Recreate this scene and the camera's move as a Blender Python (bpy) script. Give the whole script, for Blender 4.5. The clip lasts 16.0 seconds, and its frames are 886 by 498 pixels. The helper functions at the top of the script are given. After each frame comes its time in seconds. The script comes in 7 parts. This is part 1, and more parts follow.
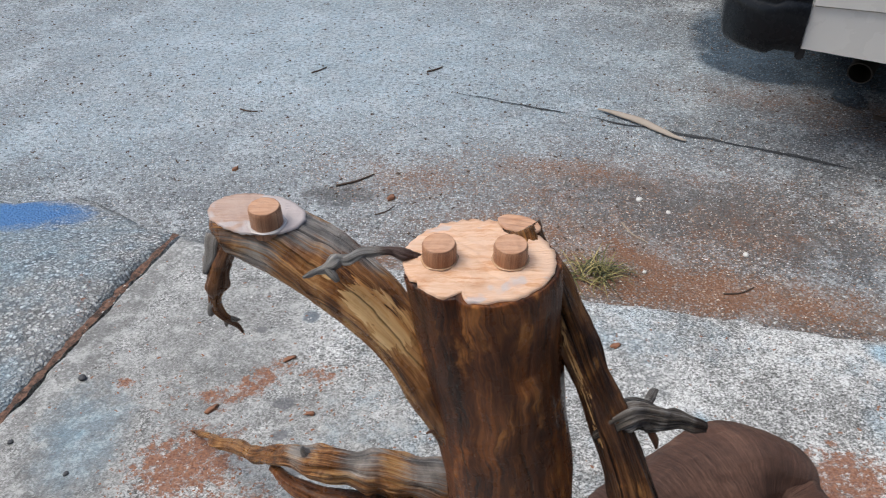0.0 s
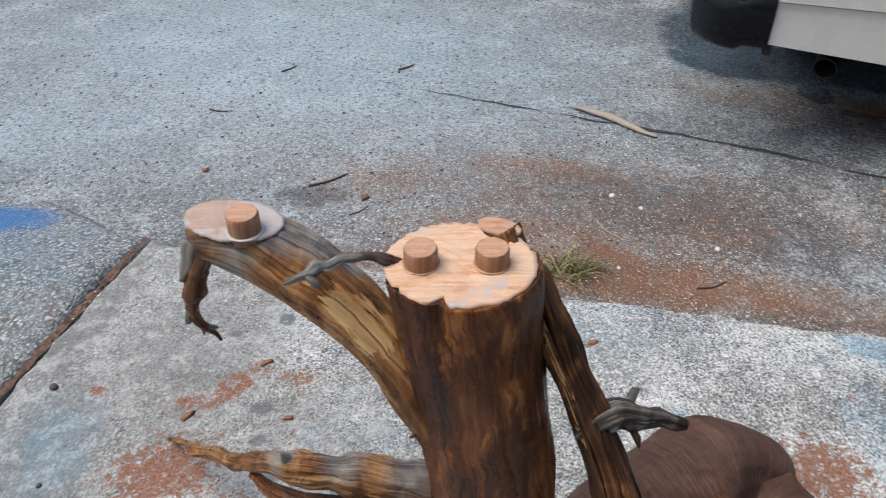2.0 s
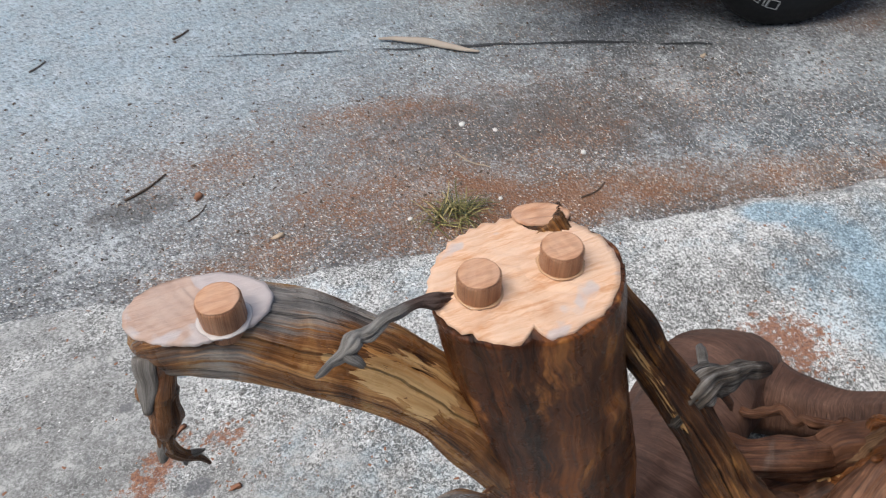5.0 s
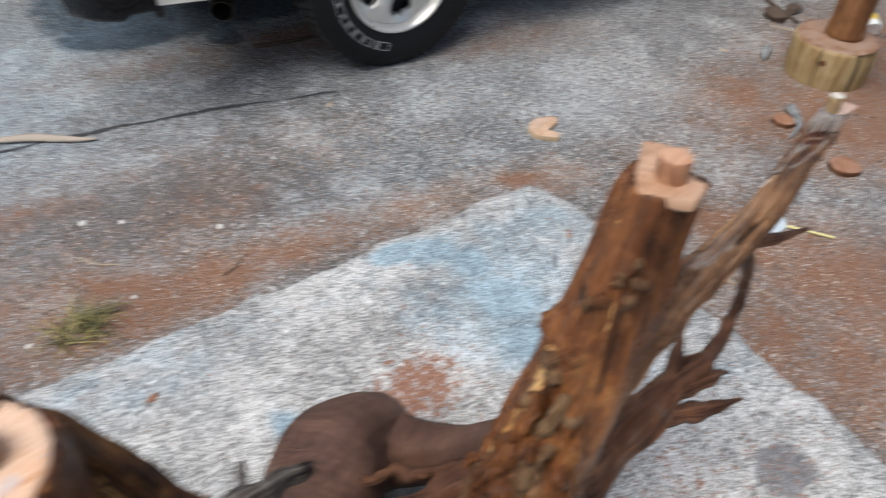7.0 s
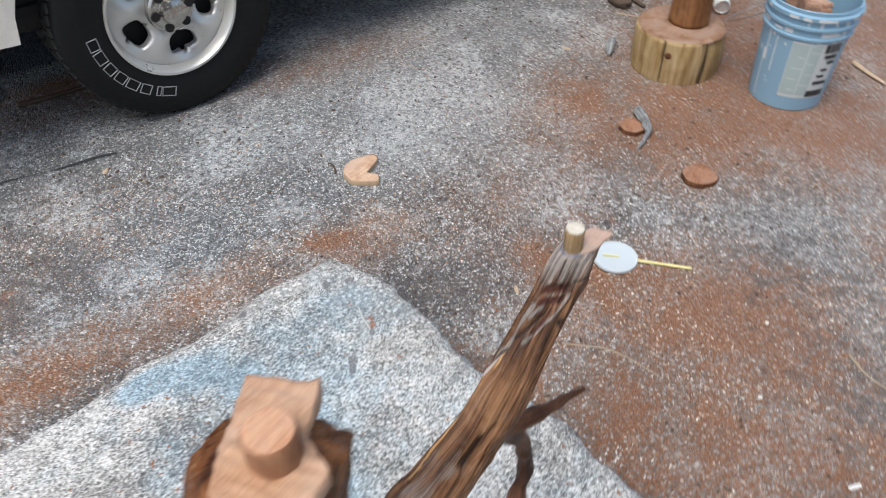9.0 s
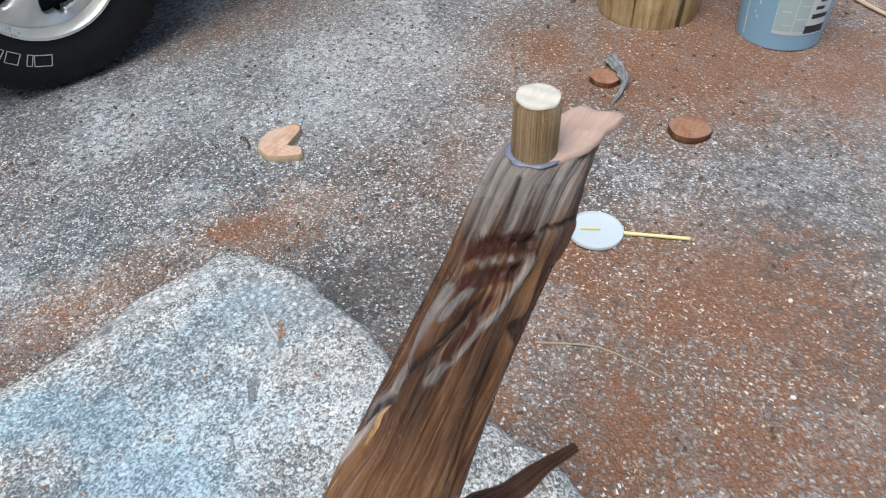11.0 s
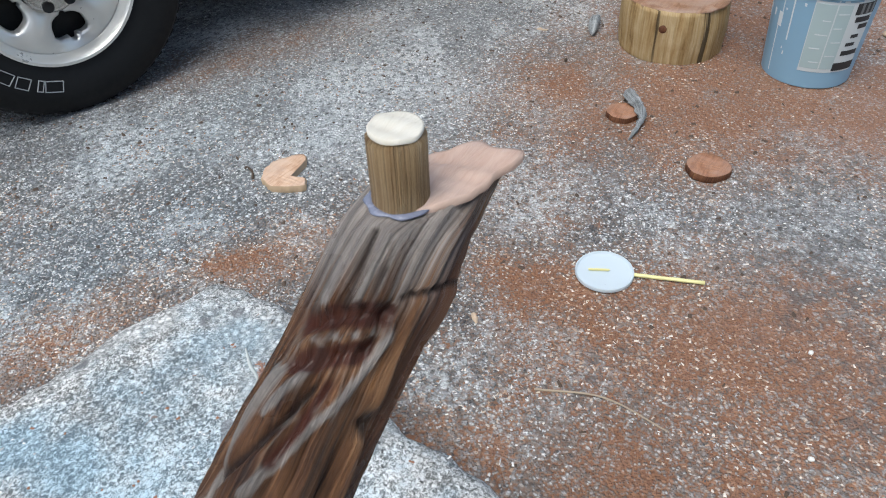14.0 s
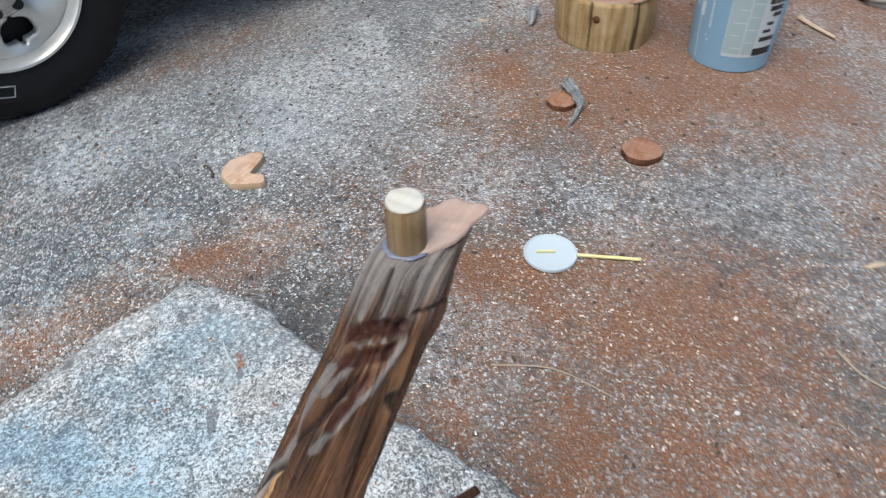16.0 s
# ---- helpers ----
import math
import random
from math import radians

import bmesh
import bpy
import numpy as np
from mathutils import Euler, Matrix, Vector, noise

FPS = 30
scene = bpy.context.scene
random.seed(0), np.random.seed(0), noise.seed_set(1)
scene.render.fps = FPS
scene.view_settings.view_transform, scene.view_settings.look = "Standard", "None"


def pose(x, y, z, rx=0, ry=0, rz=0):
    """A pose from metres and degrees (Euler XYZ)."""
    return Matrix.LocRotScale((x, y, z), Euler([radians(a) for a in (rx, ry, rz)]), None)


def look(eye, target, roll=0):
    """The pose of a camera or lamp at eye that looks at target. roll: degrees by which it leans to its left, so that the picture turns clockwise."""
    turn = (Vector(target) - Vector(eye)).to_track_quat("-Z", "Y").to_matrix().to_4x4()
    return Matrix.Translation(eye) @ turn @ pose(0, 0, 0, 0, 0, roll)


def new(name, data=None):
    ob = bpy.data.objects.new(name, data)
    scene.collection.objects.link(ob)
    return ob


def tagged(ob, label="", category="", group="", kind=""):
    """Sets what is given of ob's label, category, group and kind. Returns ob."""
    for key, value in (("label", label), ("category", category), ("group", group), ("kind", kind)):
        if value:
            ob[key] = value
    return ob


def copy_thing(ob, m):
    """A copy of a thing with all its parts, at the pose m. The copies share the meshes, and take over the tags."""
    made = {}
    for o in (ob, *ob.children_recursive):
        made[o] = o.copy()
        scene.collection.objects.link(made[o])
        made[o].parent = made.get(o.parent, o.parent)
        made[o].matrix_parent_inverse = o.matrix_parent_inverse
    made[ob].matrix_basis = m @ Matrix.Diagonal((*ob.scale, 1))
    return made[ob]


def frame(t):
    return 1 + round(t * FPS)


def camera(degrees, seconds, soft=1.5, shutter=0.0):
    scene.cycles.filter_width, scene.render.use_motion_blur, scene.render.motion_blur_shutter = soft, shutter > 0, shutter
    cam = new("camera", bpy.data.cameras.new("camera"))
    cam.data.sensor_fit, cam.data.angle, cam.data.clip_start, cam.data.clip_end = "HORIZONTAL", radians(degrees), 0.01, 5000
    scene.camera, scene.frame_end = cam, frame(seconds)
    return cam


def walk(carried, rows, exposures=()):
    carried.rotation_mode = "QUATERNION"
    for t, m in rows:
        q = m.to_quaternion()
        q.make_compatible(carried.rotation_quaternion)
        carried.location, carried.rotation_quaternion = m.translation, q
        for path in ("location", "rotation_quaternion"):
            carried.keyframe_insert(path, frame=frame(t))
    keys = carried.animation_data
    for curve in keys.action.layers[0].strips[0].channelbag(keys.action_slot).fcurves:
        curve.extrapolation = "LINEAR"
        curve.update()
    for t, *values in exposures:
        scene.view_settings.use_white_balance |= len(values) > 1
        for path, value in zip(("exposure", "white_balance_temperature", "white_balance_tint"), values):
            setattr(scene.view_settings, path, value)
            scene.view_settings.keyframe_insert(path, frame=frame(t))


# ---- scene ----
cam = camera(60.8, 16.0, soft=1.0, shutter=0.65)
PATH = [
    (0, (0.415, 0.081, 1.557), (0.357, 1.637, 0.302), -1.0),
    (0.5, (0.414, 0.079, 1.557), (0.395, 1.642, 0.31), 0.4),
    (1, (0.405, 0.08, 1.563), (0.39, 1.654, 0.329), 0.6),
    (1.5, (0.403, 0.082, 1.567), (0.378, 1.644, 0.318), -0.1),
    (2, (0.403, 0.091, 1.562), (0.42, 1.641, 0.298), -0.2),
    (2.5, (0.391, 0.1, 1.569), (0.492, 1.653, 0.313), -0.5),
    (3, (0.338, 0.111, 1.568), (0.482, 1.663, 0.315), -0.3),
    (3.2, (0.315, 0.116, 1.564), (0.558, 1.657, 0.312), 0.7),
    (5.3, (0.146, 0.405, 1.484), (0.739, 1.676, 0.057), -0.5),
    (5.5, (0.134, 0.413, 1.484), (0.79, 1.649, 0.055), 1.3),
    (5.8, (0.140, 0.412, 1.488), (0.939, 1.615, 0.104), 3.3),
    (6, (0.156, 0.409, 1.497), (1.03, 1.564, 0.118), 3.4),
    (6.2, (0.186, 0.397, 1.511), (1.161, 1.504, 0.160), 2.5),
    (6.5, (0.269, 0.361, 1.525), (1.289, 1.459, 0.201), 0.6),
    (6.8, (0.395, 0.317, 1.521), (1.453, 1.385, 0.202), 0.2),
    (7, (0.475, 0.295, 1.516), (1.581, 1.297, 0.184), 2.0),
    (7.2, (0.533, 0.284, 1.512), (1.691, 1.240, 0.191), 3.4),
    (7.5, (0.599, 0.281, 1.508), (1.756, 1.233, 0.183), 0.8),
    (7.8, (0.672, 0.332, 1.506), (1.930, 1.171, 0.197), -0.5),
    (8, (0.723, 0.373, 1.501), (2.057, 1.114, 0.208), -1.6),
    (8.2, (0.772, 0.389, 1.490), (2.129, 1.064, 0.186), -0.7),
    (8.5, (0.858, 0.394, 1.472), (2.162, 1.099, 0.129), -3.0),
    (9, (1.047, 0.327, 1.452), (2.248, 1.161, 0.087), -0.5),
    (9.3, (1.116, 0.343, 1.425), (2.312, 1.193, 0.067), 0.3),
    (9.5, (1.147, 0.359, 1.392), (2.365, 1.143, 0.012), -0.1),
    (9.7, (1.178, 0.37, 1.347), (2.423, 1.096, -0.04), -2.1),
    (11.8, (1.37, 0.446, 1.102), (2.609, 1.303, -0.214), -1.8),
    (12, (1.38, 0.447, 1.105), (2.638, 1.32, -0.183), -1.5),
    (12.5, (1.401, 0.429, 1.099), (2.669, 1.286, -0.189), -1.2),
    (13, (1.4, 0.418, 1.104), (2.647, 1.301, -0.187), -1.4),
    (13.5, (1.408, 0.409, 1.101), (2.663, 1.283, -0.187), -1.6),
    (14, (1.403, 0.405, 1.1), (2.644, 1.271, -0.208), -2.3),
    (14.5, (1.391, 0.414, 1.11), (2.635, 1.276, -0.197), -1.5),
    (15, (1.387, 0.42, 1.112), (2.649, 1.259, -0.193), 0.1),
    (15.5, (1.372, 0.419, 1.132), (2.646, 1.194, -0.201), 1.2),
    (16, (1.336, 0.383, 1.192), (2.614, 1.112, -0.162), -1.3),
]
walk(cam, [(t, look(eye, target, roll)) for t, eye, target, roll in PATH], [(0.0, 0.26, 6500, 7.0), (3.0, 0.26, 6500, 7.0), (5.5, 0.33, 6600, 7.0), (6.5, 0.40, 6600, 7.0), (7.5, 0.50, 6600, 7.0), (9.0, 0.55, 6600, 7.0), (12.0, 0.57, 6250, 4.0), (15.0, 0.57, 6200, 3.5), (16.0, 0.53, 6250, 4.0)])

# ---------- light: open shade under a bright overcast sky ----------
world = bpy.data.worlds.new("sky")
scene.world = world
world.use_nodes = True
wn, wl = world.node_tree.nodes, world.node_tree.links
sky = wn.new("ShaderNodeTexSky")
sky.sky_type = "NISHITA"
sky.sun_disc = False
sky.sun_elevation = radians(60)
sky.sun_rotation = radians(-88)
sky.air_density, sky.dust_density = 1.0, 3.0
wn["Background"].inputs["Strength"].default_value = 0.125
wl.new(sky.outputs[0], wn["Background"].inputs["Color"])
sun_data = bpy.data.lights.new("sun", "SUN")
sun_data.energy, sun_data.angle, sun_data.color = 1.9, radians(42), (1.0, 0.975, 0.945)
sun = new("sun", sun_data)
sun.matrix_world = look((-1.7, 1.1, 6.0), (0.6, 1.2, 0.0))
SLAB_Z = 0.17


# ---------- helpers ----------
def mesh_from(name, verts, faces, material, smooth=True, uvs=None):
    me = bpy.data.meshes.new(name)
    me.from_pydata([tuple(v) for v in verts], [], faces)
    if smooth:
        me.polygons.foreach_set("use_smooth", [True] * len(me.polygons))
    if uvs is not None:
        layer = me.uv_layers.new(name="UVMap")
        idx = np.empty(len(me.loops), dtype=np.int32)
        me.loops.foreach_get("vertex_index", idx)
        layer.data.foreach_set("uv", np.asarray(uvs, dtype=np.float32)[idx].ravel())
    if material:
        me.materials.append(material)
    me.update()
    return me


def part(name, bm, material, parent, label=""):
    """Links a bmesh or a mesh as one mesh object under a thing or a part."""
    if isinstance(bm, bpy.types.Mesh):
        me = bm
    else:
        me = bpy.data.meshes.new(name)
        bm.to_mesh(me)
        bm.free()
        me.materials.append(material)
    ob = new(name, me)
    ob.parent = parent
    if label:
        ob["label"] = label
    return ob


def thing(name, at, label, category, group="", kind="", rz=0.0):
    ob = new(name)
    ob.matrix_world = pose(*at, 0, 0, rz)
    ob.empty_display_size = 0.05
    return tagged(ob, label, category, group, kind)


def solid(name, bm, material, label, category, group="", kind="", at=None):
    me = bm
    if not isinstance(bm, bpy.types.Mesh):
        me = bpy.data.meshes.new(name)
        bm.to_mesh(me)
        bm.free()
        me.materials.append(material)
    ob = new(name, me)
    if at is not None:
        ob.matrix_world = at
    return tagged(ob, label, category, group, kind)


def smoothed(bm, angle=40):
    for f in bm.faces:
        f.smooth = True
    for e in bm.edges:
        e.smooth = len(e.link_faces) == 2 and e.calc_face_angle(0) < radians(angle)
    return bm


def box_bm(sx, sy, sz, bevel=0.0, at=(0, 0, 0), segments=2):
    bm = bmesh.new()
    bmesh.ops.create_cube(bm, size=1.0, matrix=Matrix.Translation(at) @ Matrix.Diagonal((sx, sy, sz, 1)))
    if bevel:
        bmesh.ops.bevel(bm, geom=bm.edges[:], offset=bevel, segments=segments, affect="EDGES")
    return smoothed(bm)


def lathe(profile, n=48, arc=(0.0, 2 * math.pi)):
    """A turned shape about z from (radius, height) pairs."""
    bm = bmesh.new()
    full = abs(arc[1] - arc[0] - 2 * math.pi) < 1e-6
    cols = n if full else n + 1
    rows = []
    for r, z in profile:
        if r < 1e-6:
            rows.append([bm.verts.new((0, 0, z))])
        else:
            rows.append([bm.verts.new((r * math.cos(arc[0] + (arc[1] - arc[0]) * k / n), r * math.sin(arc[0] + (arc[1] - arc[0]) * k / n), z)) for k in range(cols)])
    for a, b in zip(rows, rows[1:]):
        for k in range(n):
            j = (k + 1) % cols
            q = [a[k % len(a)], a[j % len(a)], b[j % len(b)], b[k % len(b)]]
            q = list(dict.fromkeys(q))
            if len(q) > 2:
                bm.faces.new(q)
    bmesh.ops.recalc_face_normals(bm, faces=bm.faces[:])
    return smoothed(bm)


def n3(x, y, z):
    return noise.noise((x, y, z))


def spline(points, step):
    """Rings along a Catmull-Rom curve through rows of x, y, z, radius."""
    p = np.array(points, float)
    p = np.vstack([2 * p[0] - p[1], p, 2 * p[-1] - p[-2]])
    out = []
    for i in range(1, len(p) - 2):
        a, b, c, d = p[i - 1], p[i], p[i + 1], p[i + 2]
        k = max(2, int(np.linalg.norm(c[:3] - b[:3]) / step))
        for u in np.linspace(0, 1, k, endpoint=False):
            out.append(0.5 * (2 * b + (c - a) * u + (2 * a - 5 * b + 4 * c - d) * u * u + (3 * b - a - 3 * c + d) * u ** 3))
    out.append(p[-2])
    return np.array(out)


def limb(name, points, material, seed=0.0, around=48, step=0.009, groove=0.10, lump=0.10, squash=(1.0, 1.0), spin=0.0, twist=0.0, knots=(), cap_z=None, pale=(), aged=(), bumps=(), squash_end=None, notch=None, fine=0.02, kink=0.0, strokes=(), gnarl=1.0):
    """A tapered, grooved and lumpy piece of wood along a curve. knots: (ring share, angle, size, depth).
    strokes: ridges and cuts along a line on its surface: (places, half width, height, colour key, colour share)."""
    rows = spline(points, step)
    n = len(rows)
    pos, rad = rows[:, :3], np.maximum(rows[:, 3], 0.0012)
    if kink:
        run = np.concatenate([[0.0], np.cumsum(np.linalg.norm(np.diff(pos, axis=0), axis=1))])
        fade = np.minimum(1.0, np.minimum(run, run[-1] - run) / 0.02)
        often = min(45.0, 0.36 / float(np.mean(rad)))
        bent = [[n3(q * often, seed, 0.5), n3(q * often, 3.5, seed), n3(7.5, q * often, seed)] for q in run]
        pos = pos + kink * 1.6 * fade[:, None] * np.array(bent)
        rad = rad * (1 + 0.35 * np.array([n3(q * often * 1.4, seed + 5, 2.5) for q in run]))
    tang = np.gradient(pos, axis=0)
    tang /= np.linalg.norm(tang, axis=1)[:, None]
    ref = np.array([0.0, 1.0, 0.0]) if abs(tang[0][1]) < 0.9 else np.array([1.0, 0.0, 0.0])
    verts, uvs = [], []
    length = 0.0
    often_along = min(9.0, max(1.0, gnarl * 0.07 / float(np.mean(rad))))
    m = around + 1
    for i in range(n):
        t = tang[i]
        ref = ref - t * (ref @ t)
        ref /= np.linalg.norm(ref)
        side = np.cross(t, ref)
        if i:
            length += np.linalg.norm(pos[i] - pos[i - 1])
        for k in range(m):
            a = 2 * math.pi * (k % around) / around
            b = a + twist * length
            ca, sa = math.cos(b), math.sin(b)
            along = length * often_along
            g = n3(ca * 2.4 + seed, sa * 2.4 - seed, along * 3.0) + 0.6 * n3(ca * 6 + seed, sa * 6, along * 5.0 + seed) + 0.35 * n3(ca * 13, sa * 13 + seed, along * 9.0)
            l = n3(math.cos(a) * 1.1 + seed * 3, math.sin(a) * 1.1, along * 9.0 + seed)
            s = n3(ca * 22 + seed, sa * 22, length * 60.0)
            f = 1.0 + groove * g + lump * l + fine * s
            for share, ang, size, depth in knots:
                dd = ((i / (n - 1) - share) * (n * step)) ** 2 + (rad[i] * math.sin((a - ang) / 2) * 2) ** 2
                if dd < 9 * size * size:
                    w = math.exp(-dd / (size * size))
                    f += depth * (w - 0.75 * math.exp(-dd / (0.2 * size * size)))
            if notch:
                da = (a - notch[0] + math.pi) % (2 * math.pi) - math.pi
                f -= notch[1] * math.exp(-(da / notch[2]) ** 2) * (0.12 + 0.88 * (i / n) ** 5)
            r = rad[i] * f
            sq = squash if squash_end is None else [q0 + (q1 - q0) * i / (n - 1) for q0, q1 in zip(squash, squash_end)]
            p1, p2 = sq[0] * math.cos(a - spin), sq[1] * math.sin(a - spin)
            v = pos[i] + r * ((p1 * math.cos(spin) - p2 * math.sin(spin)) * ref + (p1 * math.sin(spin) + p2 * math.cos(spin)) * side)
            for bx, by, bz, size, high in bumps:
                dd = (v[0] - bx) ** 2 + (v[1] - by) ** 2 + (v[2] - bz) ** 2
                if dd < 6 * size * size:
                    out = (v - pos[i]) / max(1e-6, np.linalg.norm(v - pos[i]))
                    v = v + out * high * (math.exp(-dd / (size * size)) - 0.9 * math.exp(-dd / (0.18 * size * size))) * (1 + 0.5 * n3(v[0] * 120, v[1] * 120, v[2] * 120))
            if cap_z is not None and v[2] > cap_z:
                v[2] = cap_z + 0.0015 * n3(v[0] * 90, v[1] * 40, seed)
            verts.append(v)
            uvs.append((a * 0.16, length))
    faces = []
    for i in range(n - 1):
        for k in range(around):
            q = i * m + k
            faces.append((q, q + 1, q + m + 1, q + m))
    for i, flip in ((0, True), (n - 1, False)):
        c = len(verts)
        centre = np.mean([verts[i * m + k] for k in range(around)], axis=0)
        verts.append(centre)
        uvs.append((0.5, length * (0 if flip else 1)))
        for k in range(around):
            q = i * m + k
            faces.append((q + 1, q, c) if flip else (q, q + 1, c))
    shares = {}
    for key, spots in (("pale", pale), ("aged", aged)):
        if spots:
            shares[key] = np.array([max(0.0, max(1.3 - math.dist(v, q[:3]) / q[3] for q in spots)) for v in verts])
    if strokes:
        body = np.array(verts)
        axis = np.repeat(pos, m, axis=0)
        out = body[:len(axis)] - axis
        out /= np.maximum(1e-6, np.linalg.norm(out, axis=1))[:, None]
        ragged = np.array([n3(v[0] * 190, v[1] * 190, v[2] * 190) for v in body])
        for places, half, high, key, share in strokes:
            far = np.full(len(body), 9.0)
            for p, q in zip(places, places[1:]):
                p, q = np.array(p), np.array(q)
                u = np.clip(((body - p) @ (q - p)) / max(1e-9, (q - p) @ (q - p)), 0, 1)
                away = (body - p - u[:, None] * (q - p))[:len(axis)]
                depth = np.sum(away * out, axis=1)
                flat = np.linalg.norm(away - depth[:, None] * out, axis=1)
                far[:len(axis)] = np.minimum(far[:len(axis)], np.where(np.abs(depth) < max(0.006, 1.2 * half), flat, 9.0))
            w = np.exp(-(far / (half * (1 + 0.35 * ragged))) ** 2)
            body[:len(axis)] += out * (high * w[:len(axis)])[:, None]
            if key:
                shares[key] = np.maximum(shares.get(key, np.zeros(len(body))), share * w)
        verts = list(body)
    me = mesh_from(name, verts, faces, material, uvs=uvs)
    for key, values in shares.items():
        layer = me.attributes.new(key, "FLOAT", "POINT")
        layer.data.foreach_set("value", values.astype(np.float32))
    return me


def polygon_radius(a, corners):
    """How far a ray at angle a goes from the origin to the outline."""
    dx, dy, best = math.cos(a), math.sin(a), 0.01
    for (x0, y0), (x1, y1) in zip(corners, corners[1:] + corners[:1]):
        ex, ey = x1 - x0, y1 - y0
        det = ex * dy - dx * ey
        if abs(det) > 1e-9:
            r, u = (ex * y0 - x0 * ey) / det, (dx * y0 - dy * x0) / det
            if r > 0 and -1e-6 <= u <= 1 + 1e-6:
                best = max(best, r)
    return best


def face_disc(name, centre, outline, material, thick=0.004, saw=0.0012, angle=0.0, seed=0.0, dome=0.0, tilt=(0.0, 0.0), step=None):
    """A sawn cut face: outline(angle) gives its radius; faint saw ridges run across it."""
    rings, around = 14, 72
    verts, faces = [], []
    ca, sa = math.cos(angle), math.sin(angle)
    for j in range(rings + 2):
        s = min(1.0, j / rings)
        for k in range(around):
            a = 2 * math.pi * k / around
            r = outline(a) * s
            x, y = r * math.cos(a), r * math.sin(a)
            across = x * ca + y * sa
            z = saw * (math.sin(across * 520 + 4 * n3(x * 20, y * 20, seed)) * 0.6 + n3(across * 260, (y * ca - x * sa) * 18, seed)) + dome * (1 - s * s) + tilt[0] * x + tilt[1] * y
            if step and j <= rings and x * step[0] + y * step[1] + 0.006 * n3(x * 40, y * 40, seed) > step[2]:
                z += step[3] + 0.002 * n3(x * 60, y * 60, seed + 3)
            if j == rings + 1:
                z -= thick
            verts.append((centre[0] + x, centre[1] + y, centre[2] + z))
    for j in range(rings + 1):
        for k in range(around):
            q, w = j * around + k, j * around + (k + 1) % around
            if j:
                faces.append((q, w, w + around, q + around))
            elif True:
                faces.append((q, w + around, q + around))
    return mesh_from(name, verts, faces, material)


def peg_mesh(name, r, h, material, seed=0.0, bevel=0.002):
    """A short dowel that stands on its base; its side is faintly split."""
    n, verts, faces, uvs = 40, [], [], []
    prof = [(1.0, -0.012), (1.0, 0.0), (1.0, h * 0.5), (1.0, h - bevel), (1 - bevel / r, h), (0.5, h + 0.0006), (0.02, h + 0.0008)]
    for p, z in prof:
        for k in range(n + 1):
            a = 2 * math.pi * (k % n) / n
            rr = r * p * (1 + 0.025 * n3(math.cos(a) * 3 + seed, math.sin(a) * 3, z * 8 + seed) + 0.012 * n3(math.cos(a) * 12, math.sin(a) * 12, seed))
            verts.append((rr * math.cos(a), rr * math.sin(a), z))
            uvs.append((a * 0.16, z + (0.0 if p == 1.0 else r * (1 - p))))
    for j in range(len(prof) - 1):
        for k in range(n):
            q = j * (n + 1) + k
            faces.append((q, q + 1, q + n + 2, q + n + 1))
    return mesh_from(name, verts, faces, material, uvs=uvs)


